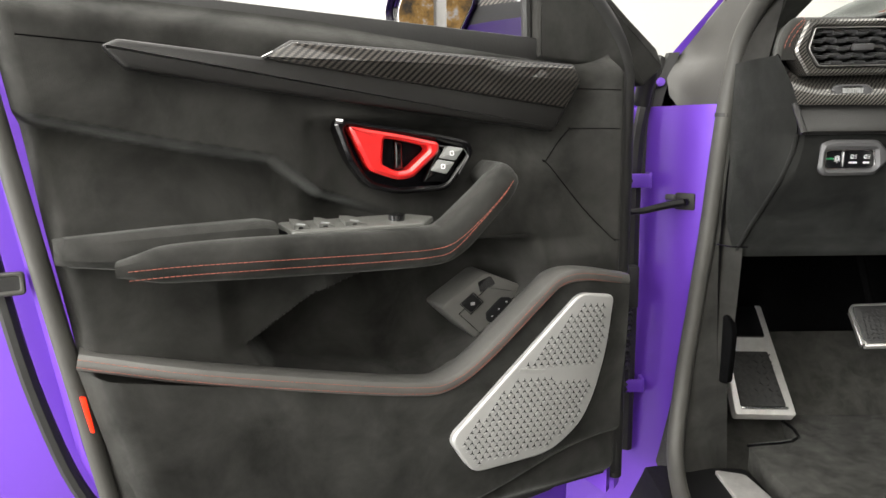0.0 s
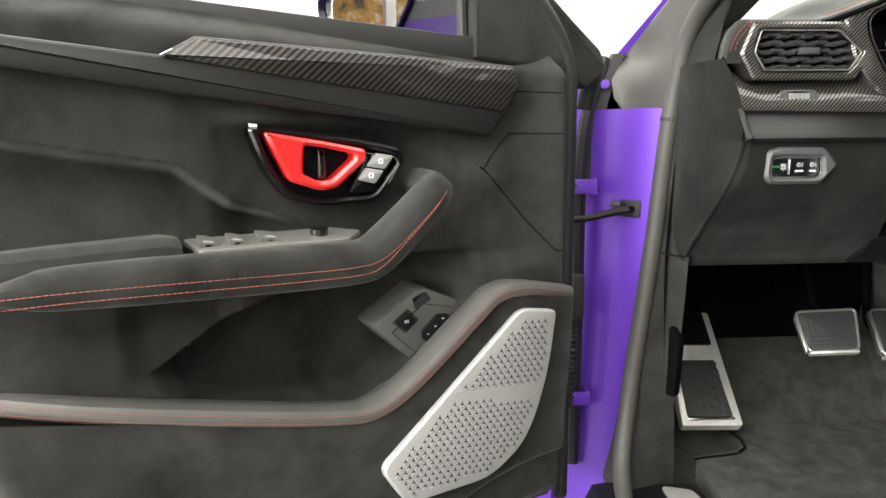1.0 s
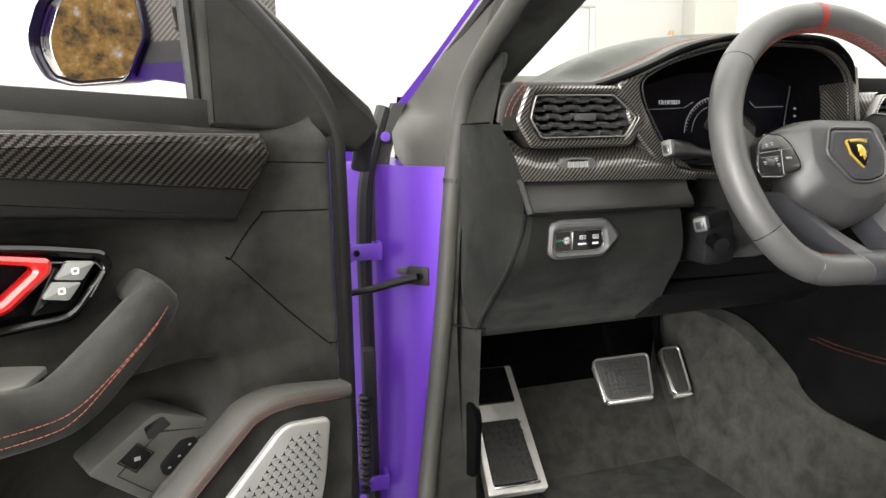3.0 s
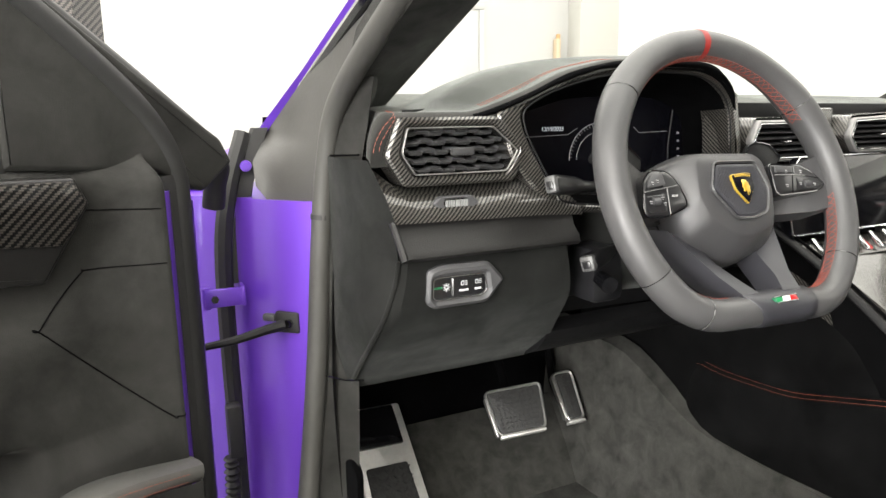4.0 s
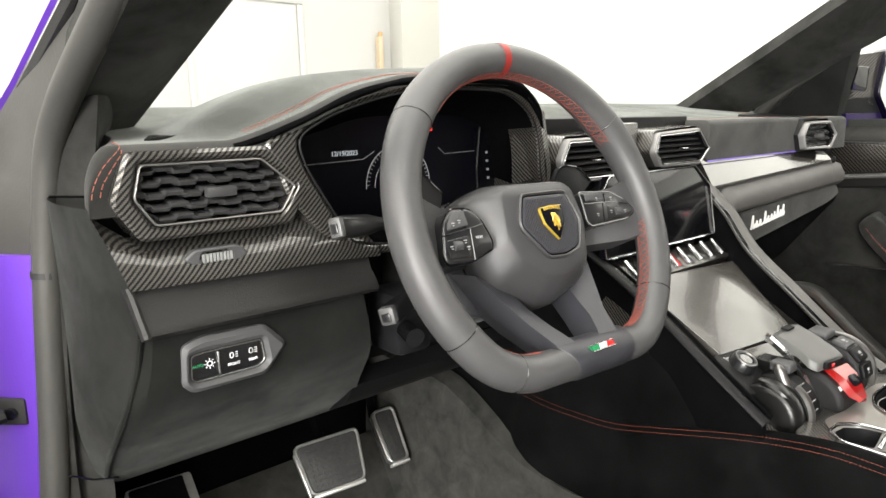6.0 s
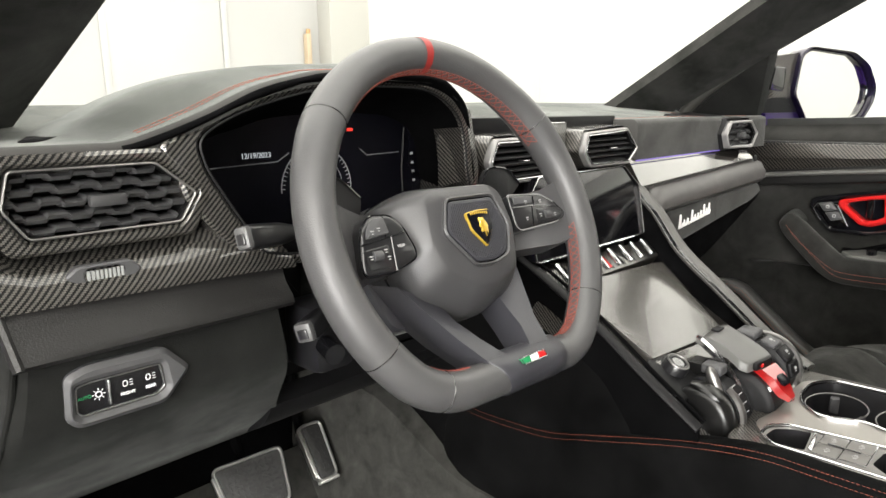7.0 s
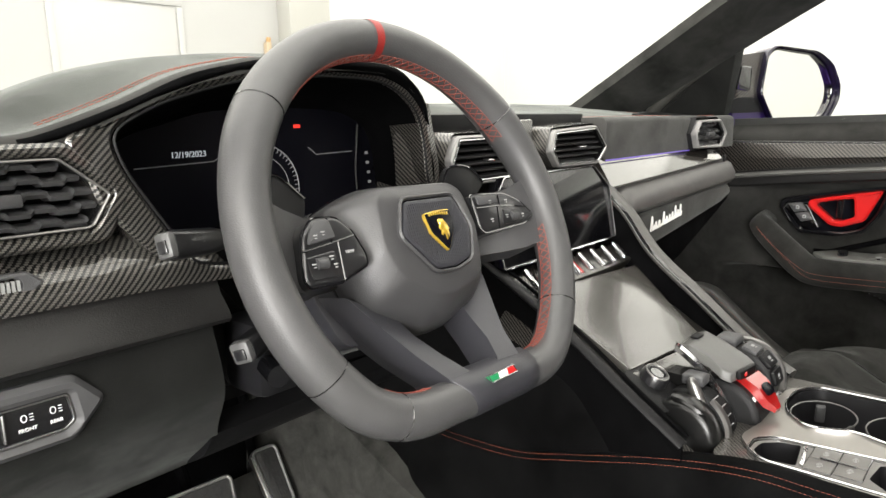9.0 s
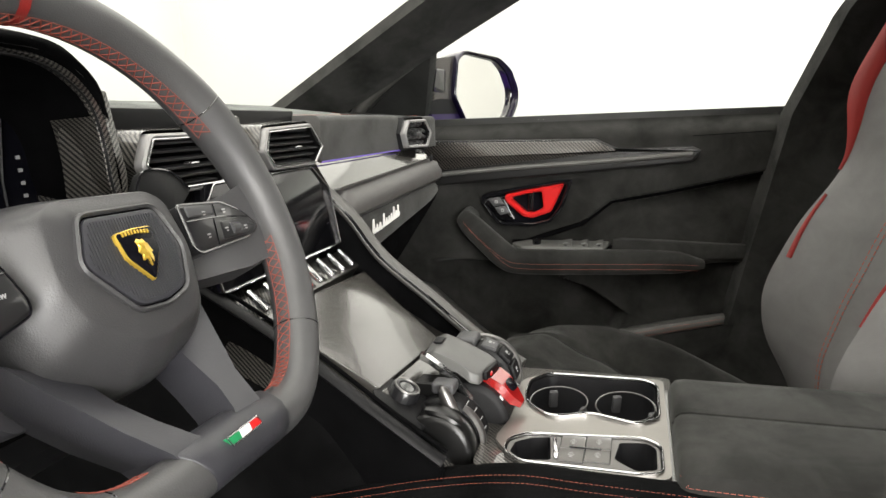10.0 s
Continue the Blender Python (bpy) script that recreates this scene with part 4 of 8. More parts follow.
tube(bm, [(-0.8335, 0.266, 1.086), (-0.834, 0.262, 1.086)], 0.0055, 6)
part("fender_bolt", bm, PURPLE, body, "purple painted bolt")
for z in (0.921, 0.553):
    hm = frame_of((-0.877, 0.238, z), (0.86, -0.02, 0), (0, 0, 1))
    bm = box(B(), (0.0, 0, 0.0), (0.048, 0.024, 0.006), 0.002, hm)
    box(bm, (0.024, 0, -0.010), (0.006, 0.027, 0.026), 0.002, hm)
    tube(bm, [hm @ Vector((-0.022, -0.014, -0.004)), hm @ Vector((-0.022, 0.014, -0.004))], 0.006, 10)
    hinge = part("hinge", bm, PURPLE, body, "purple painted door hinge")
    part("hinge_bolt", tube(B(), [hm @ Vector((-0.012, 0, 0.002)), hm @ Vector((-0.012, 0, 0.008))], 0.005, 6), PIANO, hinge)
sm = frame_of((-0.806, 0.196, 0.889), (0.74, -0.66, 0), (0, 0, 1))
bm = box(B(), (0, 0, 0.0), (0.034, 0.028, 0.010), 0.003, sm)
strap = part("check_strap", bm, RUBBER, body, "black door check strap")
bm = tube(B(), [(-0.812, 0.190, 0.888), (-0.835, 0.192, 0.884), (-0.875, 0.198, 0.874), (-0.925, 0.205, 0.868)], lambda t: 0.0075 - 0.003 * t, 8)
part("strap_arm", bm, PLASTIC, strap)
part("strap_bolt", tube(B(), [sm @ Vector((0.004, 0, 0.003)), sm @ Vector((0.004, 0, 0.010))], 0.006, 6), PIANO, strap)
part("strap_end", box(B(), (-0.024, 0.006, 0.004), (0.018, 0.010, 0.010), 0.003, sm), PLASTIC_GREY, strap)
# cable gaiter
bm = B()
n = 60
tube(bm, [(-0.884 - 0.004 * i / n, 0.240, 0.70 - 0.16 * i / n) for i in range(n + 1)], lambda t: 0.0085 + 0.0022 * math.sin(t * 2 * math.pi * 17), 10)
part("cable_gaiter", bm, RUBBER, body, "ribbed black cable gaiter")
part("gaiter_mount", box(B(), (-0.876, 0.244, 0.735), (0.020, 0.022, 0.075), 0.004), RUBBER, body)

# sill with its scuff plate, and the outer sill
bm = B()
prof = ((-0.98, 0.30), (-0.96, 0.375), (-0.90, 0.40), (-0.875, 0.455), (-0.85, 0.458), (-0.80, 0.454), (-0.712, 0.450), (-0.702, 0.43), (-0.702, 0.28))
for s in (-1, 1):
    bm = B()
    loft(bm, [[Vector((x if s < 0 else 2 * CX - x, y, z)) for x, z in prof] for y in (-1.4, -0.6, -0.1, 0.04, 0.125)])
    part("sill", bm, PLASTIC, body, "black plastic sill cover")
bm = prism(B(), rounded([(-0.772, -0.95), (-0.716, -0.95), (-0.714, 0.030), (-0.724, 0.095), (-0.768, 0.110)], 0.008), Matrix.Translation((0, 0, 0.452)), 0.0, 0.006, 0.002)
part("scuff_plate", bm, STEEL, body, "brushed metal scuff plate")
# outer skin: front wing, bonnet, far side
bm = B()
loft(bm, [[Vector(p) for p in r] for r in (
    ((-0.99, 0.36, 0.32), (-1.00, 0.36, 0.70), (-0.985, 0.36, 1.00), (-0.93, 0.37, 1.06), (-0.80, 0.44, 1.075), (-0.80, 0.46, 0.32)),
    ((-0.99, 0.60, 0.32), (-1.01, 0.60, 0.72), (-0.99, 0.60, 1.00), (-0.93, 0.60, 1.05), (-0.80, 0.62, 1.07), (-0.80, 0.62, 0.32)),
    ((-0.99, 1.6, 0.40), (-1.00, 1.6, 0.62), (-0.96, 1.6, 0.85), (-0.88, 1.6, 0.92), (-0.70, 1.6, 0.95), (-0.70, 1.6, 0.40)))])
part("front_wing", bm, PURPLE, body, "purple front wing")
bm = sheet(B(), 20, 12, lambda s, t: Vector((CX - 0.78 + 1.56 * s, 0.56 + 1.25 * t, 1.045 - 0.13 * t - 0.05 * (2 * s - 1) ** 2)))
solidify(bm, Vector((0, 0, -0.02)))
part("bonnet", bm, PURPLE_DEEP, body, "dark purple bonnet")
bm = box(B(), (0.99, -0.4, 0.68), (0.05, 1.9, 0.62), 0.02)
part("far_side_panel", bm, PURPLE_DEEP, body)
# floor pan, tunnel wall, firewall, roof, middle pillar, rear bulkhead
bm = sheet(B(), 24, 30, lambda s, t: Vector((-0.775 + 1.50 * s, -1.9 + 2.32 * t, 0.405 + 0.15 * step(t, 0.93, 1.0) + 0.04 * step(t, 0.86, 0.95))))
part("floor_carpet", bm, CARPET, body, "dark grey floor carpet")
# near-black sheet: the deep shade under the dashboard is in its colour
bm = sheet(B(), 20, 14, lambda s, t: Vector((-0.775 + 1.50 * s, 0.42 + 0.06 * math.sin(t * 3), 0.53 + 0.62 * t)))
part("firewall", bm, SUEDE_DARK, body, "carpeted bulkhead, coloured near black for the shade under the dashboard")
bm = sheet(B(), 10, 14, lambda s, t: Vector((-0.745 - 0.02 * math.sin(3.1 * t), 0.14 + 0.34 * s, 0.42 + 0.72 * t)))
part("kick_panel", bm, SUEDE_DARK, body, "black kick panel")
bm = B()
loft(bm, [[Vector(p) for p in r] for r in (
    ((-0.846, 0.085, 0.42), (-0.735, 0.135, 0.42), (-0.72, 0.26, 0.42), (-0.82, 0.30, 0.42)),
    ((-0.818, 0.143, 0.58), (-0.742, 0.140, 0.58), (-0.722, 0.26, 0.58), (-0.79, 0.30, 0.58)),
    ((-0.790, 0.163, 0.76), (-0.738, 0.130, 0.76), (-0.718, 0.24, 0.76), (-0.765, 0.28, 0.76)),
    ((-0.780, 0.166, 0.82), (-0.738, 0.125, 0.82), (-0.715, 0.22, 0.82), (-0.76, 0.28, 0.82)),
    ((-0.765, 0.164, 1.00), (-0.738, 0.090, 1.00), (-0.72, 0.20, 1.00), (-0.75, 0.28, 1.00)),
    ((-0.758, 0.148, 1.10), (-0.736, 0.088, 1.10), (-0.71, 0.20, 1.10), (-0.74, 0.28, 1.10)),
    ((-0.752, 0.138, 1.14), (-0.729, 0.084, 1.14), (-0.70, 0.19, 1.14), (-0.73, 0.27, 1.14)),
    ((-0.744, 0.118, 1.19), (-0.722, 0.080, 1.19), (-0.68, 0.15, 1.19), (-0.71, 0.24, 1.19)))])
bmesh.ops.subdivide_edges(bm, edges=bm.edges, cuts=3, use_grid_fill=True, smooth=0.7)
part("post_trim", bm, SUEDE, body, "black suede post trim")
bm = tube(B(), [(-0.780, 0.160, 0.826), (-0.755, 0.128, 0.824), (-0.736, 0.112, 0.826)], 0.0012, 5)
part("trim_joint", bm, PIANO, body)
part("trim_joint", tube(B(), [(-0.7595, 0.138, 1.102), (-0.7400, 0.088, 1.104)], 0.0011, 5), SUEDE_DARK, body)
bm = prism(B(), rounded([(-0.024, -0.055), (0.024, -0.06), (0.028, 0.035), (0.016, 0.06), (-0.024, 0.03)], 0.010), frame_of((-0.757, 0.150, 0.655), (0.55, -0.83, 0), (0, 0, 1)), -0.008, 0.005, 0.003)
lever = part("bonnet_lever", bm, SUEDE_DARK, body, "black bonnet release lever")
part("lever_mark", box(B(), (-0.740, 0.143, 0.645), (0.010, 0.002, 0.006), 0, ), MARK, lever)
bm = sheet(B(), 20, 16, lambda s, t: Vector((CX - 0.66 + 1.32 * s, -0.50 - 1.5 * t, 1.585 + 0.05 * math.sin(math.pi * s) + 0.02 * math.sin(math.pi * t))))
solidify(bm, Vector((0, 0, 0.03)))
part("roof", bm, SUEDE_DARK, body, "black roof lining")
bm = B()
for s in (-1, 1):
    X = lambda x: x if s < 0 else 2 * CX - x
    bm = tube(B(), smooth_path([(X(-0.635), -0.60, 1.525), (X(-0.625), -1.0, 1.56), (X(-0.625), -2.0, 1.55)], 6), 0.03, 8)
    part("roof_rail", bm, SUEDE_DARK, body)
bm = B()
loft(bm, [[Vector(p) for p in r] for r in (
    ((0.79, -0.54, 0.42), (0.74, -0.56, 0.42), (0.74, -0.85, 0.42), (0.84, -0.85, 0.42)),
    ((0.79, -0.625, 0.80), (0.745, -0.640, 0.80), (0.74, -0.90, 0.80), (0.84, -0.90, 0.80)),
    ((0.785, -0.700, 1.13), (0.735, -0.712, 1.13), (0.73, -0.93, 1.13), (0.82, -0.93, 1.13)),
    ((0.675, -0.755, 1.30), (0.620, -0.765, 1.30), (0.65, -1.0, 1.36), (0.73, -1.0, 1.36)),
    ((0.60, -0.90, 1.55), (0.56, -0.92, 1.55), (0.56, -1.06, 1.55), (0.63, -1.06, 1.55)))])
bmesh.ops.subdivide_edges(bm, edges=bm.edges, cuts=2, use_grid_fill=True, smooth=0.5)
mid = part("middle_pillar", bm, SUEDE, body, "black middle pillar")
bm = tube(B(), [(0.705, -0.765, 1.19), (0.668, -0.80, 1.27)], 0.006, 8, flat=0.5)
part("belt_guide", bm, PLASTIC_GREY, mid, "grey seat belt guide")
bm = box(B(), (0, -2.25, 0.9), (1.45, 0.06, 1.0), 0.02)
part("rear_bulkhead", bm, SUEDE_DARK, body)
# unseen rear side added to darken reflections; its window opening brightens the inlay's
bm = sheet(B(), 24, 24, lambda s, t: Vector((0.78 - 0.17 * step(t, 0.55, 1.0), -0.90 - 1.34 * s, 0.42 + 1.16 * t)), keep=lambda s, t: not (0.03 < s < 0.88 and 0.555 < t < 0.86))
solidify(bm, Vector((0.04, 0, 0)))
part("unseen_rear_side", bm, SUEDE_DARK, body)

# windscreen, clear
GLASS = bpy.data.materials.new("clear_glass")
GLASS.use_nodes = True
gn = GLASS.node_tree
gn.nodes.remove(gn.nodes["Principled BSDF"])
tr, gl, mx = gn.nodes.new("ShaderNodeBsdfTransparent"), gn.nodes.new("ShaderNodeBsdfGlossy"), gn.nodes.new("ShaderNodeMixShader")
tr.inputs[0].default_value = (0.97, 0.985, 0.97, 1)
gl.inputs["Roughness"].default_value = 0.0
mx.inputs[0].default_value = 0.02
gn.links.new(tr.outputs[0], mx.inputs[1])
gn.links.new(gl.outputs[0], mx.inputs[2])
gn.links.new(mx.outputs[0], gn.nodes["Material Output"].inputs[0])
bm = sheet(B(), 14, 10, lambda s, t: Vector((CX + (2 * s - 1) * (0.73 - 0.10 * t), 0.62 - 0.26 * (2 * s - 1) ** 2 * (1 - 0.4 * t) - 1.08 * t, 1.168 + 0.41 * t)))
ws = part("windscreen", bm, GLASS, body, "clear windscreen")
ws.visible_shadow = False
bm = sheet(B(), 8, 4, lambda s, t: Vector((0.805 - 0.10 * t, 0.16 - 0.92 * s - 0.12 * t * (1 - s), 1.12 + 0.02 * s + 0.28 * t * step(s, -0.2, 0.5))))
sg = part("side_glass", bm, GLASS, door_r, "clear side window")
sg.visible_shadow = False

# ---------------------------------------------------------------- door mirrors


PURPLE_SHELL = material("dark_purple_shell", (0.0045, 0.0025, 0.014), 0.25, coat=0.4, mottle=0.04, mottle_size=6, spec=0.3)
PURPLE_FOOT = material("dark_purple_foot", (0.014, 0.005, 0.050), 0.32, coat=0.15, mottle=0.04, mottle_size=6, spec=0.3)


def make_mirror(name, M, parent, flip, glass_tilt):
    """A mirror in a frame whose x goes outboard, y up and z towards the rear."""
    out = [(0.002, 0.064), (0.016, 0.152), (0.042, 0.170), (0.168, 0.158), (0.214, 0.130), (0.243, 0.080), (0.240, 0.046), (0.214, 0.006), (0.158, -0.008), (0.048, -0.004)]
    ring = rounded(out, 0.014, 4)
    inb = -0.075 if flip else -0.20  # how far the arm reaches towards the cabin
    c = Vector((0.12, 0.085))
    lip_ = lambda x: 0.003 + 0.012 * step(x, 0.05, 0.24)  # the shell reaches further back on its outer side
    bm, rings = B(), []
    for d, k in ((-0.115, 0.62), (-0.105, 0.80), (-0.080, 0.94), (-0.040, 1.015), (-0.006, 1.035), (0.0, 1.035)):
        rings.append([M @ Vector((c.x + (x - c.x) * k, c.y + (y - c.y) * k, d + (lip_(x) if d > -0.03 else 0.0))) for x, y in ring])
    rings.append([M @ Vector((c.x + (x - c.x) * 1.012, c.y + (y - c.y) * 1.012, 0.003 + lip_(x))) for x, y in ring])
    rings.append([M @ Vector((c.x + (x - c.x) * 0.985, c.y + (y - c.y) * 0.985, 0.001 + lip_(x) * 0.8)) for x, y in ring])
    rings.append([M @ Vector((c.x + (x - c.x) * 0.975, c.y + (y - c.y) * 0.975, -0.006)) for x, y in ring])
    loft(bm, rings, caps=False)
    bm.faces.new([bm.verts.new(p) for p in rings[0]])
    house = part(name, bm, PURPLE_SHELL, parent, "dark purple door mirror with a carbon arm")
    part("mirror_rim", frame_ring(B(), inset(ring, 0.003), inset(ring, 0.0075), M, -0.012, 0.000, 0.0015), PIANO, house, "gloss black mirror rim")
    gm = M @ Matrix.Translation((0.12, 0.085, -0.004)) @ glass_tilt @ Matrix.Translation((-0.12, -0.085, 0))
    part("mirror_glass", prism(B(), inset(ring, 0.006), gm, -0.002, 0.0, 0), MIRROR, house, "mirror glass")
    part("mirror_back", prism(B(), inset(ring, 0.006), M, -0.05, -0.016, 0), PIANO, house)
    bm = box(B(), (0.2460, 0.082, 0.011), (0.007, 0.016, 0.012), 0.002, M)
    part("turn_lamp", bm, material("lamp_lens", (0.75, 0.75, 0.72), 0.2) if "lamp_lens" not in bpy.data.materials else bpy.data.materials["lamp_lens"], house, "clear turn lamp")
    bm = B()
    loft(bm, [[M @ Vector(p) for p in r] for r in (
        ((inb, 0.05, -0.075), (inb, 0.135, -0.075), (inb, 0.135, -0.02), (inb, 0.05, -0.02)),
        ((-0.05, 0.055, -0.075), (-0.05, 0.15, -0.075), (-0.05, 0.15, -0.012), (-0.05, 0.055, -0.012)),
        ((0.03, 0.055, -0.07), (0.03, 0.160, -0.07), (0.03, 0.160, -0.008), (0.03, 0.055, -0.008)))])
    part("mirror_arm", bm, CARBON, house, "carbon fibre mirror arm")
    bm = B()
    loft(bm, [[M @ Vector(p) for p in r] for r in (
        ((inb - 0.005, -0.04, -0.08), (inb - 0.005, 0.022, -0.08), (inb - 0.005, 0.022, 0.0), (inb - 0.005, -0.04, 0.0)),
        ((-0.05, -0.01, -0.08), (-0.05, 0.022, -0.08), (-0.05, 0.022, 0.0), (-0.05, -0.01, 0.0)),
        ((0.06, 0.004, -0.075), (0.06, 0.022, -0.075), (0.06, 0.022, -0.014), (0.06, 0.004, -0.014)))])
    bm2 = B()
    loft(bm2, [[M @ Vector(p) for p in r] for r in (
        ((inb, 0.020, -0.078), (inb, 0.052, -0.078), (inb, 0.052, -0.016), (inb, 0.020, -0.016)),
        ((-0.05, 0.020, -0.078), (-0.05, 0.057, -0.078), (-0.05, 0.057, -0.008), (-0.05, 0.020, -0.008)),
        ((0.05, 0.020, -0.072), (0.05, 0.057, -0.072), (0.05, 0.057, -0.010), (0.05, 0.020, -0.010)))])
    part("mirror_mount", bm2, PLASTIC, house, "black mirror mount")
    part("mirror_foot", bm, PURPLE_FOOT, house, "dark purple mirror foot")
    part("arm_plate", prism(B(), rounded([(-0.115, 0.075), (-0.050, 0.070), (-0.045, 0.125), (-0.085, 0.128)] if not flip else [(-0.066, 0.075), (-0.022, 0.070), (-0.018, 0.125), (-0.052, 0.128)], 0.006), M, -0.018, -0.007, 0.003), PIANO, house)
    return house


# on the open door: outboard is away from the cabin, through the door's plane
mx_ = (DU * 0.43 - DN * 0.90).normalized()
mz_ = (DU * 0.90 + DN * 0.43).normalized()
MM = Matrix((mx_, Vector((0, 0, 1)), mz_)).transposed().to_4x4()
MM.translation = D(0.088, 1.170, -0.285)
MM = MM @ Matrix.Scale(0.80, 4)
make_mirror("door_mirror", MM, door_l, False, Matrix.Rotation(radians(0), 4, "Y"))
MP = Matrix((Vector((0.90, -0.43, 0)), Vector((0, 0, 1)), Vector((-0.43, -0.90, 0)))).transposed().to_4x4()
MP.translation = (0.880, 0.000, 1.128)
make_mirror("door_mirror", MP, door_r, True, Matrix.Rotation(radians(0), 4, "Y"))

# ---------------------------------------------------------------- pedals and foot rest


PEDAL_STEEL = material("pedal_steel", (0.42, 0.415, 0.40), 0.36, metal=0.85, mottle=0.12, mottle_size=60)


def pedal(name, M, w, h, taper, label, arm_to):
    t = thing(name, M.translation, label, "pedal", "pedals")
    o = rounded([(-w / 2 * taper, -h / 2), (w / 2 * taper, -h / 2), (w / 2, h / 2), (-w / 2, h / 2)], 0.012, 4)
    part("pedal_frame", frame_ring(B(), o, inset(o, 0.0045), M, -0.014, 0.002, 0.0018), PEDAL_STEEL, t, "brushed steel pedal rim")
    part("pedal_lip", box(B(), (0, -h / 2 - 0.001, -0.005), (w * taper * 0.94, 0.005, 0.017), 0.002, M), STEEL, t, "bright folded lower lip")
    part("pedal_flank", box(B(), (-w / 2 * (taper + 1) / 2 - 0.0005, 0, -0.007), (0.004, h * 0.84, 0.013), 0.0015, M @ Matrix.Rotation(math.atan2(w / 2 * (1 - taper), h), 4, "Z")), PEDAL_STEEL, t, "steel flank")
    pad = part("pedal_pad", prism(B(), inset(o, 0.0045), M, -0.012, 0.0012, 0.002), GRIP, t, "black rubber pad")
    bm = B()
    rng = random.Random(3)
    for i in range(int(w / 0.008)):
        for j in range(int(h / 0.008)):
            x, y = -w / 2 + 0.012 + i * 0.008, -h / 2 + 0.012 + j * 0.008
            if abs(x) < w / 2 * taper - 0.010 and abs(y) < h / 2 - 0.010:
                a = rng.random() * 3.1
                m2 = M @ Matrix.Translation((x, y, 0.001)) @ Matrix.Rotation(a, 4, "Z")
                box(bm, (0, 0, 0), (0.006, 0.0022, 0.0014), 0, m2)
    tagged(part("pad_nub", bm, PIANO_SOFT, pad), kind="stuff")
    part("pedal_arm", tube(B(), smooth_path([M @ Vector((0, 0.01, -0.012)), M @ Vector((0, 0.05, -0.05)), Vector(arm_to)], 5), 0.008, 8), SUEDE_DARK, t, "black pedal arm")
    return t


pedal("brake_pedal", frame_of((-0.408, 0.272, 0.654), (0.075, -0.020, 0.008), (0, 0.045, 0.058)), 0.104, 0.080, 0.82, "brushed steel brake pedal with a black rubber pad", (-0.40, 0.43, 0.86))
pedal("accelerator_pedal", frame_of((-0.266, 0.318, 0.633), (0.042, -0.006, 0.002), (0, 0.055, 0.07)), 0.042, 0.095, 0.86, "brushed steel accelerator pedal beside the brake", (-0.24, 0.44, 0.80))
FM = frame_of((-0.632, 0.300, 0.583), (0.10, -0.004, -0.001), (0.012, 0.135, 0.125))
rest = thing("foot_rest", FM.translation, "steel edged foot rest on the carpet", "foot rest")
o = rounded([(-0.055, -0.115), (0.052, -0.115), (0.045, 0.115), (-0.045, 0.115)], 0.006)
part("rest_plate", prism(B(), o, FM, -0.02, 0.0, 0.003), STEEL, rest, "brushed steel plate")
part("rest_pad", prism(B(), rounded([(-0.043, -0.100), (0.036, -0.100), (0.030, 0.010), (-0.040, 0.010)], 0.004), FM, -0.005, 0.005, 0.002), GRIP, rest, "black rubber pad")
part("rest_lip", box(B(), (-0.003, -0.104, 0.004), (0.082, 0.005, 0.006), 0.002, FM), CHROME, rest, "bright lower lip")
part("rest_upper_pad", prism(B(), rounded([(-0.044, 0.042), (0.034, 0.042), (0.032, 0.112), (-0.042, 0.112)], 0.004), FM, -0.005, 0.004, 0.002), PIANO, rest, "black upper pad")
part("rest_bracket", box(B(), (0, 0.01, -0.035), (0.09, 0.20, 0.05), 0.008, FM), PLASTIC, rest)
bm = B()
for i in range(6):
    for j in range(9):
        m2 = FM @ Matrix.Translation((-0.036 + i * 0.013, -0.092 + j * 0.0115, 0.0053)) @ Matrix.Rotation(0.8 if (i + j) % 2 else -0.8, 4, "Z")
        box(bm, (0, 0, 0), (0.008, 0.0025, 0.0012), 0, m2)
tagged(part("pad_nub", bm, PIANO_SOFT, rest), kind="stuff")
# floor mat
bm = prism(B(), rounded([(-0.695, -0.55), (-0.19, -0.55), (-0.20, 0.34), (-0.57, 0.335), (-0.585, 0.20), (-0.690, 0.18)], 0.03), Matrix.Translation((0, 0, 0.46)), -0.03, 0.010, 0.005)
mat_ob = thing("floor_mat", (-0.5, 0.0, 0.45), "dark grey carpet floor mat in the footwell", "floor mat")
part("mat_surface", bm, CARPET, mat_ob)
bm = tube(B(), smooth_path([(-0.690, 0.165, 0.472), (-0.588, 0.195, 0.472), (-0.572, 0.330, 0.472), (-0.40, 0.340, 0.472), (-0.215, 0.335, 0.472), (-0.20, 0.0, 0.472)], 4), 0.003, 6)
part("mat_binding", bm, PIANO, mat_ob, "black bound edge")

# ---------------------------------------------------------------- seats


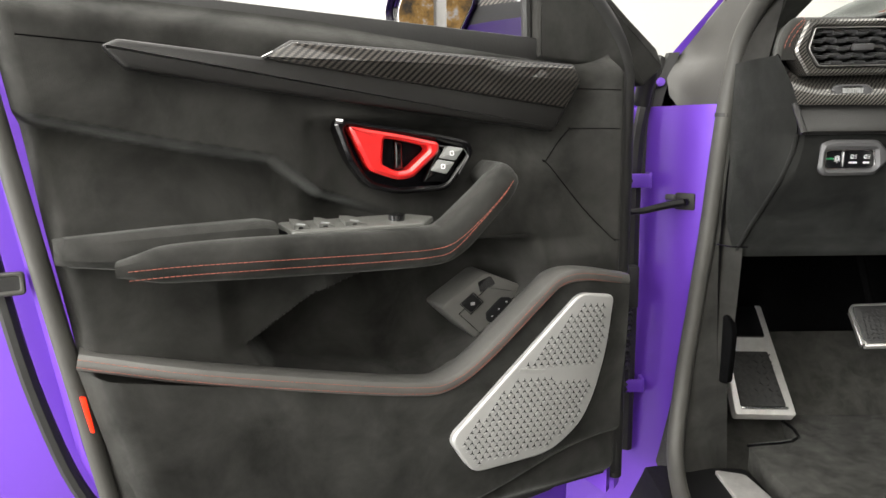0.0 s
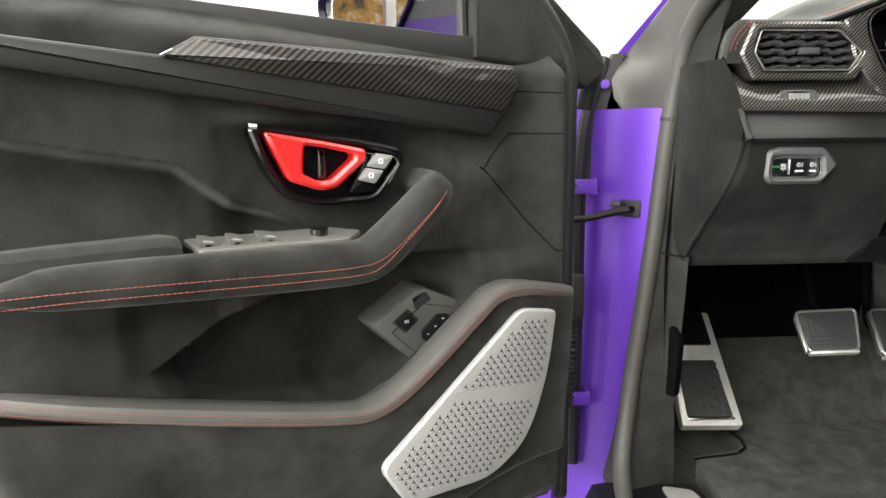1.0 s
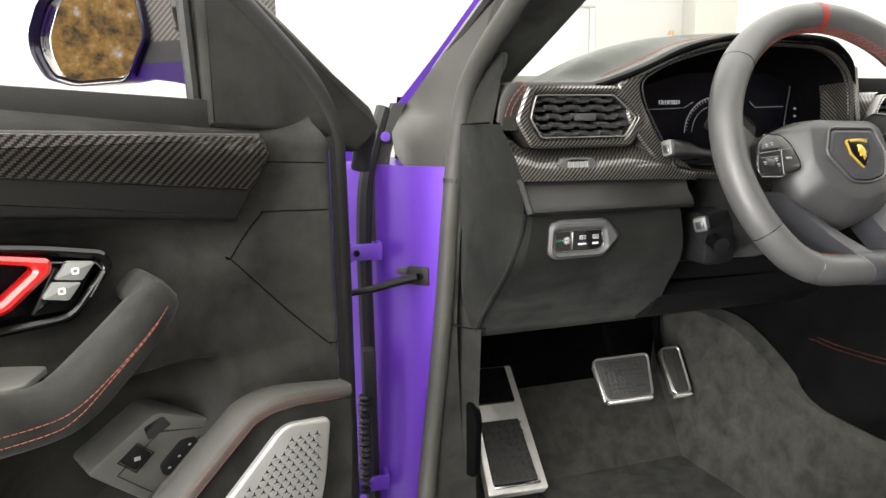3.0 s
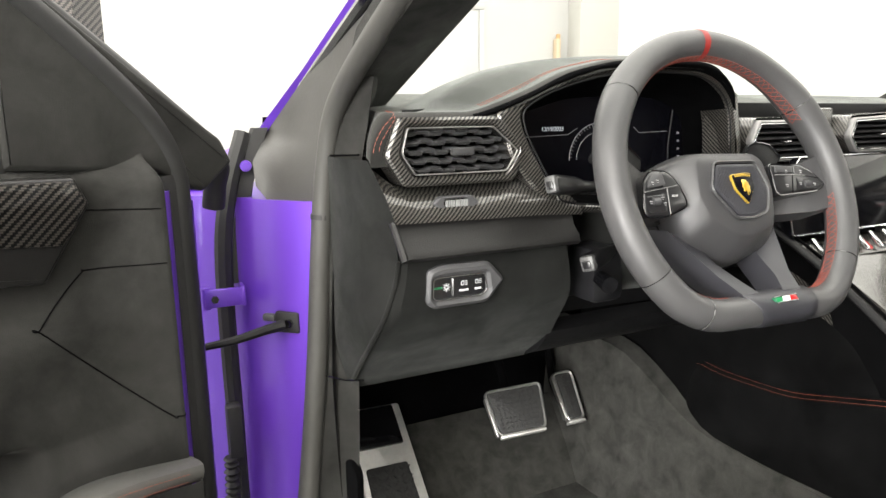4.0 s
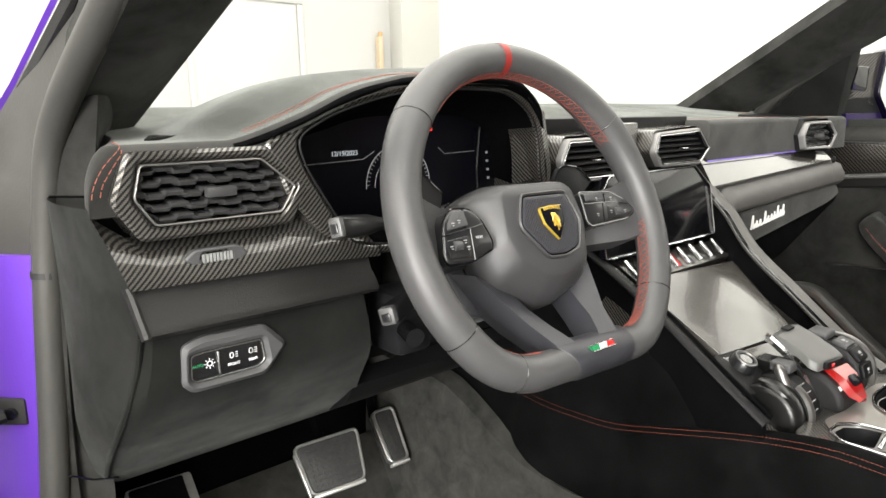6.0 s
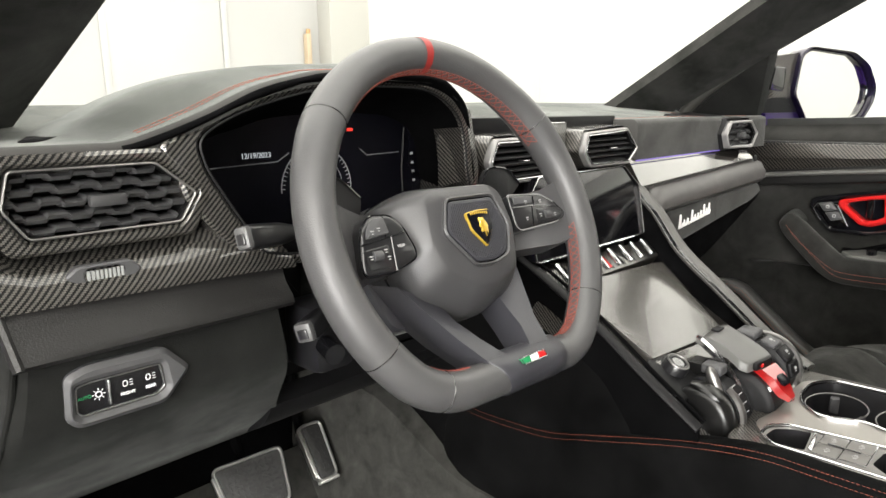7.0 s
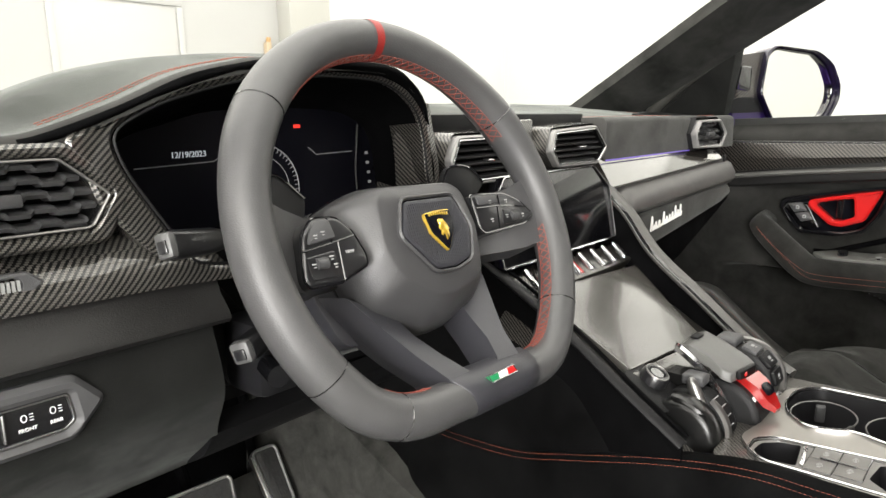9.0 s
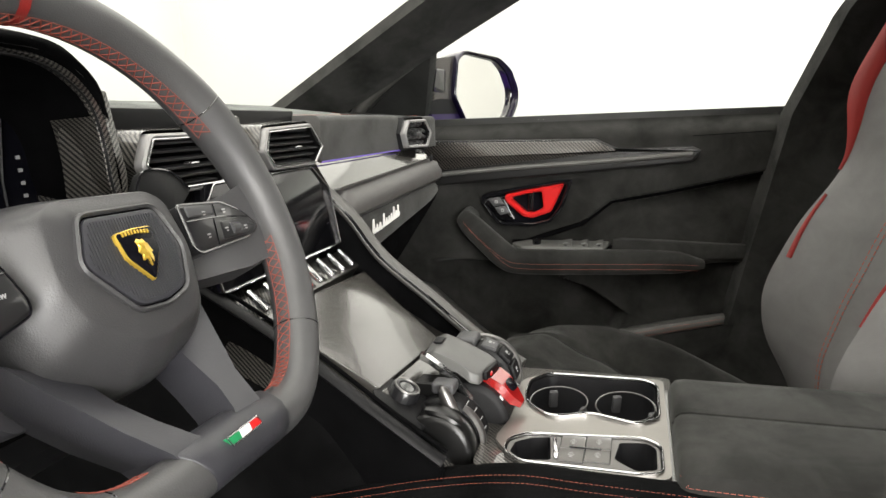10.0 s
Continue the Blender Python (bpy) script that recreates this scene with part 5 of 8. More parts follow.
def make_seat(cx, lean=0.0):
    s = thing("bucket_seat", (cx, -0.62, 0.43), "black suede and grey leather sports seat with red piping", "car seat", "front seats")

    mid_line = ((-0.72, 0.610), (-0.60, 0.615), (-0.45, 0.650), (-0.34, 0.712), (-0.27, 0.742), (-0.22, 0.740), (-0.19, 0.715), (-0.17, 0.66))
    side_line = ((-0.72, 0.600), (-0.62, 0.650), (-0.51, 0.704), (-0.40, 0.730), (-0.30, 0.728), (-0.23, 0.705), (-0.19, 0.665), (-0.17, 0.63))

    def cushion(a, b):
        side = abs(a * 2 - 1)
        x = (a * 2 - 1) * 0.25
        y = -0.17 - 0.55 * b
        k = step(side, 0.50, 0.88)
        z = (ramp(y, mid_line) + ramp(y - 0.012, mid_line) + ramp(y + 0.012, mid_line)) / 3 * (1 - k) + (ramp(y, side_line) + ramp(y - 0.02, side_line) + ramp(y + 0.02, side_line)) / 3 * k
        z -= 0.05 * step(side, 0.92, 1.0) ** 2 + 0.012 * math.exp(-((side - 0.55) / 0.035) ** 2) + 0.004 * math.sin(y * 60 + x * 25) * (1 - k)
        return Vector((cx + x, y + 0.02 * side * side, z))

    bm = sheet(B(), 46, 50, cushion)
    solidify(bm, Vector((0, -0.02, -0.16)))
    cush = part("seat_cushion", bm, SUEDE, s, "black suede cushion")
    for sx in (-0.14, 0.14):
        pts = [cushion(0.5 + sx * 2, t / 20) + Vector((0, 0, 0.004)) for t in range(2, 20)]
        part("cushion_seam", tube(B(), pts, 0.0014, 5), PIANO_SOFT, cush)

    centre = ((0.60, -0.735), (0.70, -0.755), (0.78, -0.800), (0.86, -0.835), (1.0, -0.880), (1.17, -0.925), (1.36, -0.95), (1.46, -1.02))
    wing = ((0.60, -0.72), (0.665, -0.695), (0.72, -0.662), (0.78, -0.650), (0.83, -0.653), (0.944, -0.704), (1.034, -0.768), (1.10, -0.784), (1.17, -0.790), (1.36, -0.88), (1.46, -1.0))

    def back(a, b):
        side = abs(a * 2 - 1)
        wdt = 0.252 - 0.10 * step(b, 0.80, 0.98)
        x = (a * 2 - 1) * wdt
        z = 0.60 + 0.86 * b
        soft = lambda line: sum(ramp(z + e, line) for e in (-0.03, -0.015, 0, 0.015, 0.03)) / 5
        yc = soft(centre)
        k = step(side, 0.26, 0.94)
        y = yc + (soft(wing) - yc) * (0.75 * k + 0.25 * k * k) - 0.10 * step(side, 0.91, 1.0) ** 2
        y -= 0.008 * math.exp(-((side - 0.56) / 0.03) ** 2) + 0.008 * math.exp(-((side - 0.36) / 0.03) ** 2)
        return Vector((cx + x, y - lean * max(0.0, z - 0.66), z))

    bm = sheet(B(), 44, 50, back)
    solidify(bm, Vector((0, -0.09, 0.0)))
    rest_b = part("backrest", bm, LEATHER_SEAT, s, "grey leather backrest")
    for sx in (-1, 1):
        for off in (0.275, 0.285, 0.175, 0.186):
            pts = [back(0.5 + sx * off, 0.05 + 0.75 * t / 60) + Vector((0, 0.002, 0)) for t in range(61)]
            part("stitching", stitches(B(), pts, 0.007, 0.003, 0.0011), RED_THREAD, rest_b)
        pts = [back(0.5 + sx * (0.452 - 0.006 * t / 40), 0.505 + 0.33 * t / 40) + Vector((0, 0.001, 0)) for t in range(41)]
        part("piping", tube(B(), pts, lambda t: 0.004 + 0.022 * step(t, 0.0, 0.5), 10, flat=0.3), RED_LEATHER, rest_b, "red leather shoulder panel")
        pts = [back(0.5 + sx * (0.412 + 0.02 * t / 20), 0.327 + 0.13 * t / 20) + Vector((0, 0.001, 0)) for t in range(21)]
        part("piping", tube(B(), pts, lambda t: 0.0065 - 0.003 * t, 8, flat=0.35), RED_LEATHER, rest_b, "red leather piping")
    return s


LEATHER_SEAT = material("seat_leather", (0.115, 0.112, 0.109), 0.5, grain=0.3, grain_size=600, mottle=0.12, mottle_size=20)
make_seat(0.36)
seat_d = make_seat(-0.42, 0.55)  # the driver's seat is leant back and slid to the rear
seat_d.location.y -= 0.085
seat_d.location.z -= 0.02

# ---------------------------------------------------------------- dashboard
dash = thing("dashboard", (-0.03, 0.3, 0.9), "black suede and carbon fibre dashboard with hexagonal vents", "dashboard")


def FY(y):
    """A frame that faces the seats: x across, y up, depth towards the seats."""
    return frame_of((0, y, 0), (1, 0, 0), (0, 0, 1))


curve_of = lambda pts: tuple((p.x, p.y) for p in smooth_path([(a, b, 0) for a, b in pts], 6))
HOOD = curve_of(((-0.675, 0.0), (-0.64, 0.016), (-0.60, 0.038), (-0.543, 0.056), (-0.466, 0.067), (-0.38, 0.072), (-0.31, 0.073), (-0.275, 0.064), (-0.252, 0.035), (-0.232, 0.0)))
LIPZ = curve_of(((-0.66, 0.0), (-0.63, 0.002), (-0.577, 0.021), (-0.526, 0.043), (-0.48, 0.054), (-0.44, 0.059), (-0.32, 0.060), (-0.278, 0.043), (-0.250, 0.012), (-0.236, 0.0)))


def top_z(x, y):
    z = 1.150 + 0.034 * step(y, 0.06, 0.42)
    hood = ramp(x, HOOD)
    low = ramp(x, LIPZ)
    z += max(0.0, (low + (hood - low) * step(y, 0.015, 0.10)) * (1 - step(y, 0.12, 0.34)) - (z - 1.150))
    end = max(0.0, (-0.734 - x) / 0.023)
    z -= 0.046 * (1 - math.sqrt(max(0.0, 1 - min(1, end) ** 2)))
    z -= 0.004 * step(x, 0.3, 0.7)
    return z


def rear_y(x):
    return 0.004 - 0.012 * step(ramp(x, HOOD), 0.02, 0.06) + 0.055 * step(x, -0.238, -0.222) * (1 - step(x, 0.148, 0.160))


def pad(s, t):
    t = PADT[0] + (PADT[1] - PADT[0]) * t
    x = PAD0 + PADW * s
    yr = rear_y(x)
    if t < 0.72:
        k = t / 0.72
        y = yr + 0.012 + (0.56 - 0.10 * abs(2 * (x + 0.757) / 1.484 - 1) ** 3 - yr) * (1 - k)
        z = top_z(x, y)
        return Vector((x + 0.38 * min(0.11, max(0.0, y - 0.016)) * (1 - step(x, -0.757, -0.69)), y, z))
    k = (t - 0.72) / 0.28
    drop = 0.012 - 0.010 * step(x, -0.64, -0.60) * (1 - step(x, -0.27, -0.24)) + 0.043 * step(x, -0.21, -0.19)
    if x < -0.720:
        drop = max(0.002, top_z(x, yr + 0.012) - 0.010 - 1.095)
    a = min(1.0, k * 2) * math.pi / 2
    z = top_z(x, yr + 0.012) - 0.010 * (1 - math.cos(a)) - drop * max(0, k * 2 - 1)
    return Vector((x, yr + 0.012 - 0.012 * math.sin(a), z))


PAD0, PADW = -0.729, 1.456
PADT = (0.0, 0.745)
part("top_pad", sheet(B(), 200, 44, pad), SUEDE_LIT, dash, "black suede top pad")
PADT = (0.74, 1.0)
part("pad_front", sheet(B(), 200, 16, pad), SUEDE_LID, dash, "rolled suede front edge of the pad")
PADT = (0.0, 1.0)
PAD0, PADW = -0.757, 0.028
part("pad_end", sheet(B(), 24, 56, pad), SUEDE, dash, "rounded suede end of the pad")
# stitching along the hood and at both ends
hood_line = [Vector((x, 0.022, 0)) for x in [-0.620 + 0.22 * i / 40 for i in range(41)]]
for off in (0.0, 0.006):
    pts = [Vector((p.x, p.y + off, top_z(p.x, p.y + off) + 0.0008)) for p in hood_line]
    part("stitching", stitches(B(), pts), RED_THREAD, dash, "red contrast stitching")
for off in (0.0, 0.006):
    pts = smooth_path([(-0.7285 + off * 0.2, 0.030, 1.1515), (-0.730 + off * 0.2, 0.004, 1.148 - off * 0.5), (-0.744 + off * 0.9, 0.0005, 1.134 - off * 0.4), (-0.7525 + off, 0.0002, 1.119), (-0.7555 + off, 0.0005, 1.106)], 5)
    part("stitching", stitches(B(), pts, 0.0045, 0.0018), RED_THREAD, dash)
pts = [Vector((0.62 + 0.01 * t, 0.20 - 0.19 * t, top_z(0.62, 0.2 - 0.19 * t) + 0.001)) for t in [i / 20 for i in range(21)]]
part("stitching", stitches(B(), pts), RED_THREAD, dash)
pts = [Vector((x, 0.05, top_z(x, 0.05) + 0.001)) for x in [0.15 + 0.47 * i / 40 for i in range(41)]]
part("stitching", stitches(B(), pts), RED_THREAD, dash)
# side of the pad and end of the dashboard
END_EDGE = ((0.806, -0.741, 0.152), (0.83, -0.747, 0.117), (0.86, -0.751, 0.080), (0.90, -0.752, 0.034), (0.93, -0.750, 0.005), (0.95, -0.746, -0.005), (0.975, -0.740, -0.010), (0.998, -0.735, -0.008), (1.020, -0.737, -0.012), (1.037, -0.737, -0.010), (1.065, -0.7465, -0.008), (1.085, -0.753, 0.0), (1.104, -0.758, 0.012))


def end_side(s_, t):
    """Side of the dashboard: from the folded edge of the knee panel to the door post."""
    z = 0.806 + 0.296 * t
    xe, ye = ramp(z, [(q[0], q[1]) for q in END_EDGE]), ramp(z, [(q[0], q[2]) for q in END_EDGE])
    k = 1 - (1 - s_) ** 1.5
    return Vector((xe + (-0.756 - xe) * k - 0.010 * math.sin(math.pi * s_) * step(z, 0.83, 0.90), ye + (0.165 - ye) * s_, z))


part("end_panel", sheet(B(), 24, 60, end_side), SUEDE_DIM, dash, "black suede end panel")
part("end_fold", tube(B(), smooth_path([(x + 0.001, y + 0.001, z) for z, x, y in END_EDGE[:8]], 4), 0.0028, 8), SUEDE_DIM, dash, "rolled edge")
# speaker slots in the top
bm = B()
for i in range(5):
    tube(bm, [(-0.690 + 0.004 * i, 0.075 + 0.010 * i, top_z(-0.690, 0.075 + 0.010 * i) + 0.0004), (-0.632 + 0.006 * i, 0.075 + 0.010 * i, top_z(-0.66, 0.075 + 0.010 * i) + 0.0004)], 0.0016, 6)
part("demister_slot", bm, PLASTIC, dash)


def hexvent(parent, name, hexo, y, M=None, slats=4, wavy=True, housing=0.05, ring=CHROME, label="black hexagonal air vent", rw=0.0020):
    """A six-sided vent: bright ring, black tunnel, slats and a tab."""
    m = M or FY(y)
    xs = [p[0] for p in hexo]
    zs = [p[1] for p in hexo]
    x0, x1, z0, z1 = min(xs), max(xs), min(zs), max(zs)
    v = part(name, frame_ring(B(), hexo, inset(hexo, rw), m, -0.012, 0.003, 0.0008), ring, parent, label)
    inn = inset(hexo, rw)
    bm = B()
    loft(bm, [[m @ Vector((x, z, 0.0)) for x, z in inn], [m @ Vector((x, z, -housing)) for x, z in inn]], caps=False)
    bm.faces.new([bm.verts.new(m @ Vector((x, z, -housing))) for x, z in inn])
    part("vent_tunnel", bm, PLASTIC, v)

    def span(z):
        hits = []
        n = len(inn)
        for i in range(n):
            (xa, za), (xb, zb) = inn[i], inn[(i + 1) % n]
            if (za > z) != (zb > z):
                hits.append(xa + (xb - xa) * (z - za) / (zb - za))
        return (min(hits), max(hits)) if len(hits) > 1 else None

    for i in range(slats):
        zc = z0 + (z1 - z0) * (i + 0.5) / slats
        sp = span(zc)
        if not sp:
            continue
        a, b = sp[0] + 0.002, sp[1] - 0.002
        n = max(8, int((b - a) / 0.001))
        rows = []
        thick = (z1 - z0) / slats * (0.29 if wavy else 0.24)
        for k in range(n + 1):
            x = a + (b - a) * k / n
            ph = ((x - x0) / 0.030 + 0.12 * i) % 1.0
            wv = 0.0024 * (step(ph, 0.06, 0.13) - step(ph, 0.56, 0.63)) - 0.0012 if wavy else 0.0
            top, bot = zc + thick + wv, zc - thick + wv
            rows.append([m @ Vector((x, top, -0.020)), m @ Vector((x, top - 0.001, -0.006)), m @ Vector((x, (top + bot) / 2, -0.003)), m @ Vector((x, bot, -0.005)), m @ Vector((x, bot - 0.001, -0.020))])
        bm = B()
        loft(bm, rows)
        part("slat", bm, VENT_GREY, v)
    zc, xc = (z0 + z1) / 2, (x0 + x1) / 2
    part("vent_tab", box(B(), (xc, zc - 0.001, 0.002), (0.026 if wavy else 0.016, 0.0085 if wavy else 0.003, 0.008), 0.0014, m), VENT_GREY if wavy else CHROME, v, "vent tab")
    return v


PALE_RING = material("pale_ring", (0.26, 0.255, 0.25), 0.42, metal=0.4, mottle=0.06, mottle_size=30)
SATIN_RING = material("satin_ring", (0.17, 0.167, 0.16), 0.34, metal=0.6, mottle=0.06, mottle_size=30)
# driver's vent and the carbon round it
DV = [(-0.720, 1.1345), (-0.727, 1.108), (-0.712, 1.085), (-0.602, 1.085), (-0.587, 1.108), (-0.619, 1.1345)]
DVo = [(-0.729, 1.1445), (-0.744, 1.106), (-0.724, 1.0735), (-0.592, 1.0735), (-0.572, 1.107), (-0.611, 1.1445)]
hexvent(dash, "air_vent", rounded(DV, 0.004), -0.004, slats=5, ring=SATIN_RING, rw=0.0016, label="black hexagonal air vent with wavy slats")

part("vent_surround", frame_ring(B(), rounded(DVo, 0.006), rounded(inset(DV, -0.001), 0.004), FY(0.0), -0.03, 0.006, 0.003), CARBON_FINE, dash, "carbon fibre vent surround")
# carbon fascia under the vent
bm = B()
top = [(-0.757, 1.097), (-0.728, 1.074), (-0.592, 1.074), (-0.560, 1.075), (-0.505, 1.054)]
bot = [(-0.737, 1.037), (-0.700, 1.036), (-0.590, 1.034), (-0.545, 1.033), (-0.500, 1.030)]
rows = []
for j in range(9):
    t = j / 8
    rows.append([Vector((a[0] + (b[0] - a[0]) * t, 0.016 - 0.026 * math.sin(1.75 * t), a[1] + (b[1] - a[1]) * t)) for a, b in zip(top, bot)])
loft(bm, rows, closed=False)
solidify(bm, Vector((0, 0.012, 0)))
part("carbon_fascia", bm, CARBON_FINE, dash, "carbon fibre fascia")
dm = FY(-0.003)
dial = part("dimmer_bezel", frame_ring(B(), rounded([(-0.693, 1.055), (-0.682, 1.045), (-0.648, 1.045), (-0.637, 1.054), (-0.646, 1.062), (-0.684, 1.062)], 0.003), rounded([(-0.680, 1.054), (-0.677, 1.049), (-0.654, 1.049), (-0.651, 1.054), (-0.654, 1.059), (-0.677, 1.059)], 0.002), dm, -0.004, 0.004, 0.0015), PLASTIC_GREY, dash, "grey dimmer wheel bezel")
bm = B()
for i in range(9):
    box(bm, (-0.677 + i * 0.003, 1.054, 0.003), (0.0019, 0.0070, 0.003), 0, dm)
part("dimmer_wheel", bm, BUTTON_GREY, dial, "pale ribbed dimmer wheel")
# leather step under the fascia
bm = B()
loft(bm, [[Vector((x, y, z)) for y, z in ((0.012, 1.038), (-0.004, 1.036), (-0.010, 1.020), (-0.021, 1.008), (-0.024, 1.002), (-0.020, 0.998), (0.0, 0.997), (0.02, 1.0))] for x in (-0.733, -0.70, -0.60, -0.513)])
part("leather_step", bm, LEATHER, dash, "dark satin leather step")
bm = tube(B(), [(-0.738, -0.004, 1.038), (-0.7335, -0.024, 1.000)], 0.0042, 8)
part("step_end", bm, LEATHER, dash)


# knee panel below: upright behind the switches, then leaning away to its lower edge
KNEE = ((0.806, 0.146), (0.83, 0.112), (0.86, 0.076), (0.90, 0.028), (0.93, -0.004), (0.95, -0.0145), (0.975, -0.0165), (1.000, -0.010))


def knee(s_, t):
    z = 1.000 - 0.194 * t
    y = sum(ramp(z + e, KNEE) for e in (-0.012, -0.006, 0.0, 0.006, 0.012)) / 5
    xl, xr = ramp(z, [(q[0], q[1]) for q in END_EDGE]) + 0.0005, -0.524 + 0.046 * min(1.0, max(0.0, 1.0 - z) / 0.144) ** 2
    x = xl + (xr - xl) * s_
    return Vector((x, y + 0.010 * (1 - step(s_, 0.0, 0.04)), z))


bm = sheet(B(), 44, 44, knee)
solidify(bm, Vector((0, 0.02, 0.004)))
part("knee_panel", bm, SUEDE_DIM, dash, "black knee panel")
# the panel's lower bar, carried on under the column
bm = sheet(B(), 24, 12, lambda s_, t: Vector((-0.484 + 0.35 * s_, 0.081 + 0.066 * t - 0.010 * math.sin(math.pi * t), 0.857 - 0.052 * t - 0.004 * math.sin(math.pi * t))))
solidify(bm, Vector((0, 0.02, 0.012)))
part("column_bar", bm, PLASTIC, dash, "black bar under the steering column")
# return face between the panel and the column
bm = sheet(B(), 8, 10, lambda s_, t: Vector((-0.525 + 0.046 * t * t + 0.01 * s_, -0.004 + 0.086 * t * t + 0.11 * s_ * (1 - 0.5 * t), 1.000 - 0.144 * t)))
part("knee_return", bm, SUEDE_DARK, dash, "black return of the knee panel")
sw_o = [(-0.706, 0.986), (-0.708, 0.952), (-0.700, 0.944), (-0.634, 0.944), (-0.612, 0.968), (-0.632, 0.990), (-0.690, 0.991)]
sw_i = [(-0.700, 0.977), (-0.701, 0.956), (-0.696, 0.952), (-0.641, 0.952), (-0.633, 0.957), (-0.636, 0.978), (-0.690, 0.9785)]
fm = FY(-0.013)
sw = part("light_switch_panel", frame_ring(B(), rounded(sw_o, 0.006), rounded(sw_i, 0.003), fm, -0.004, 0.008, 0.004), PLASTIC_GREY, dash, "grey light switch panel with a gloss black face")
part("switch_face", prism(B(), rounded(sw_i, 0.003), fm, -0.006, 0.003), PIANO, sw, "gloss black switch face")
part("switch_rim", tube(B(), [fm @ Vector((x, z, 0.0045)) for x, z in rounded(inset(sw_i, 0.001), 0.003)], 0.0009, 5, closed=True), CHROME, sw)
part("switch_divider", box(B(), (-0.676, 0.9655, 0.004), (0.0022, 0.020, 0.003), 0.0008, fm), CHROME, sw)
text_mesh("AUTO", 0.0034, fm @ Matrix.Translation((-0.6935, 0.966, 0.0034)), GREEN, sw)
text_mesh("FRONT", 0.0034, fm @ Matrix.Translation((-0.6625, 0.9605, 0.0034)), MARK, sw)
text_mesh("REAR", 0.0034, fm @ Matrix.Translation((-0.645, 0.9605, 0.0034)), MARK, sw)
bm = B()
for k in range(8):
    a = k * math.pi / 4
    box(bm, (0.0040, 0, 0), (0.0014, 0.0005, 0.0004), 0, fm @ Matrix.Translation((-0.6835, 0.966, 0.0034)) @ Matrix.Rotation(a, 4, "Z"))
tube(bm, [fm @ Vector((-0.6835 + 0.0022 * math.cos(a), 0.966 + 0.0022 * math.sin(a), 0.0034)) for a in [k * math.pi / 6 for k in range(12)]], 0.0004, 4, closed=True)
for xc in (-0.663, -0.6455):
    tube(bm, [fm @ Vector((xc - 0.001 + 0.0017 * math.cos(a), 0.9685 + 0.0024 * math.sin(a), 0.0034)) for a in [k * math.pi / 6 for k in range(12)]], 0.0003, 4, closed=True)
    for j in range(3):
        box(bm, (xc + 0.0035, 0.9665 + 0.002 * j, 0.0034), (0.0024, 0.0004, 0.0004), 0, fm)
part("switch_symbol", bm, MARK, sw)

# under the column
bm = prism(B(), [(-0.50, 0.99), (-0.48, 0.872), (-0.14, 0.862), (-0.14, 1.05), (-0.49, 1.05)], FY(0.115), -0.02, 0.0)
part("inner_backing", bm, PLASTIC, dash)
bm = prism(B(), rounded([(-0.512, 1.045), (-0.505, 0.99), (-0.48, 0.91), (-0.40, 0.91), (-0.40, 1.05)], 0.01), FY(0.05), -0.05, 0.0, 0.01)
part("column_side", bm, PLASTIC, dash)

# instrument cluster
CO = [(-0.612, 1.146), (-0.586, 1.157), (-0.550, 1.173), (-0.480, 1.1945), (-0.400, 1.1995), (-0.318, 1.1970), (-0.279, 1.182), (-0.255, 1.152), (-0.246, 1.10), (-0.250, 1.042), (-0.40, 1.028), (-0.515, 1.034), (-0.556, 1.056), (-0.592, 1.096), (-0.602, 1.122)]
CI = [(-0.580, 1.150), (-0.563, 1.162), (-0.530, 1.175), (-0.468, 1.1895), (-0.395, 1.194), (-0.325, 1.191), (-0.288, 1.176), (-0.266, 1.15), (-0.258, 1.10), (-0.262, 1.05), (-0.40, 1.036), (-0.515, 1.044), (-0.538, 1.062), (-0.569, 1.110), (-0.580, 1.134)]
CDsp = [(-0.545, 1.137), (-0.53, 1.147), (-0.50, 1.155), (-0.46, 1.165), (-0.40, 1.168), (-0.33, 1.167), (-0.290, 1.160), (-0.262, 1.14), (-0.252, 1.10), (-0.257, 1.055), (-0.40, 1.045), (-0.49, 1.055), (-0.508, 1.068), (-0.532, 1.108), (-0.541, 1.125)]
flat_curve = lambda pts: [(p.x, p.y) for p in smooth_path([(a, b, 0) for a, b in pts], 5, closed=True)]
CO, CI, CDsp = flat_curve(CO), flat_curve(CI), flat_curve(CDsp)
clus = part("cluster_frame", frame_ring(B(), CO, CI, FY(0.022), -0.02, 0.027, 0.003), CARBON_FINE, dash, "carbon fibre instrument frame")
part("cluster_edge", tube(B(), [Vector((x, -0.0060, z)) for x, z in inset(CI, 0.0005)], 0.0012, 5, closed=True), PLASTIC, clus)
bm = B()
loft(bm, [[Vector((x, 0.000, z)) for x, z in CI], [Vector((x, 0.085, z)) for x, z in CDsp]], caps=False)
part("cluster_tunnel", bm, SUEDE_DARK, clus, "black instrument tunnel")
part("cluster_display", prism(B(), [(x, z) for x, z in CDsp], FY(0.085), -0.004, 0.001), DISPLAY, clus, "dark instrument display")
fd = FY(0.083)
MARKG = material("display_marking", (0.1, 0.1, 0.1), 0.4, emit=(0.8, 0.85, 0.9), emit_strength=0.42)
MARKR = material("display_warning", (0.2, 0.01, 0.01), 0.4, emit=(1.0, 0.05, 0.03), emit_strength=0.9)
text_mesh("12/19/2023", 0.0076, fd @ Matrix.Translation((-0.479, 1.1275, 0.0)), MARKG, clus)
text_mesh("2.5mi", 0.0075, fd @ Matrix.Translation((-0.368, 1.059, 0.0)), MARKG, clus)
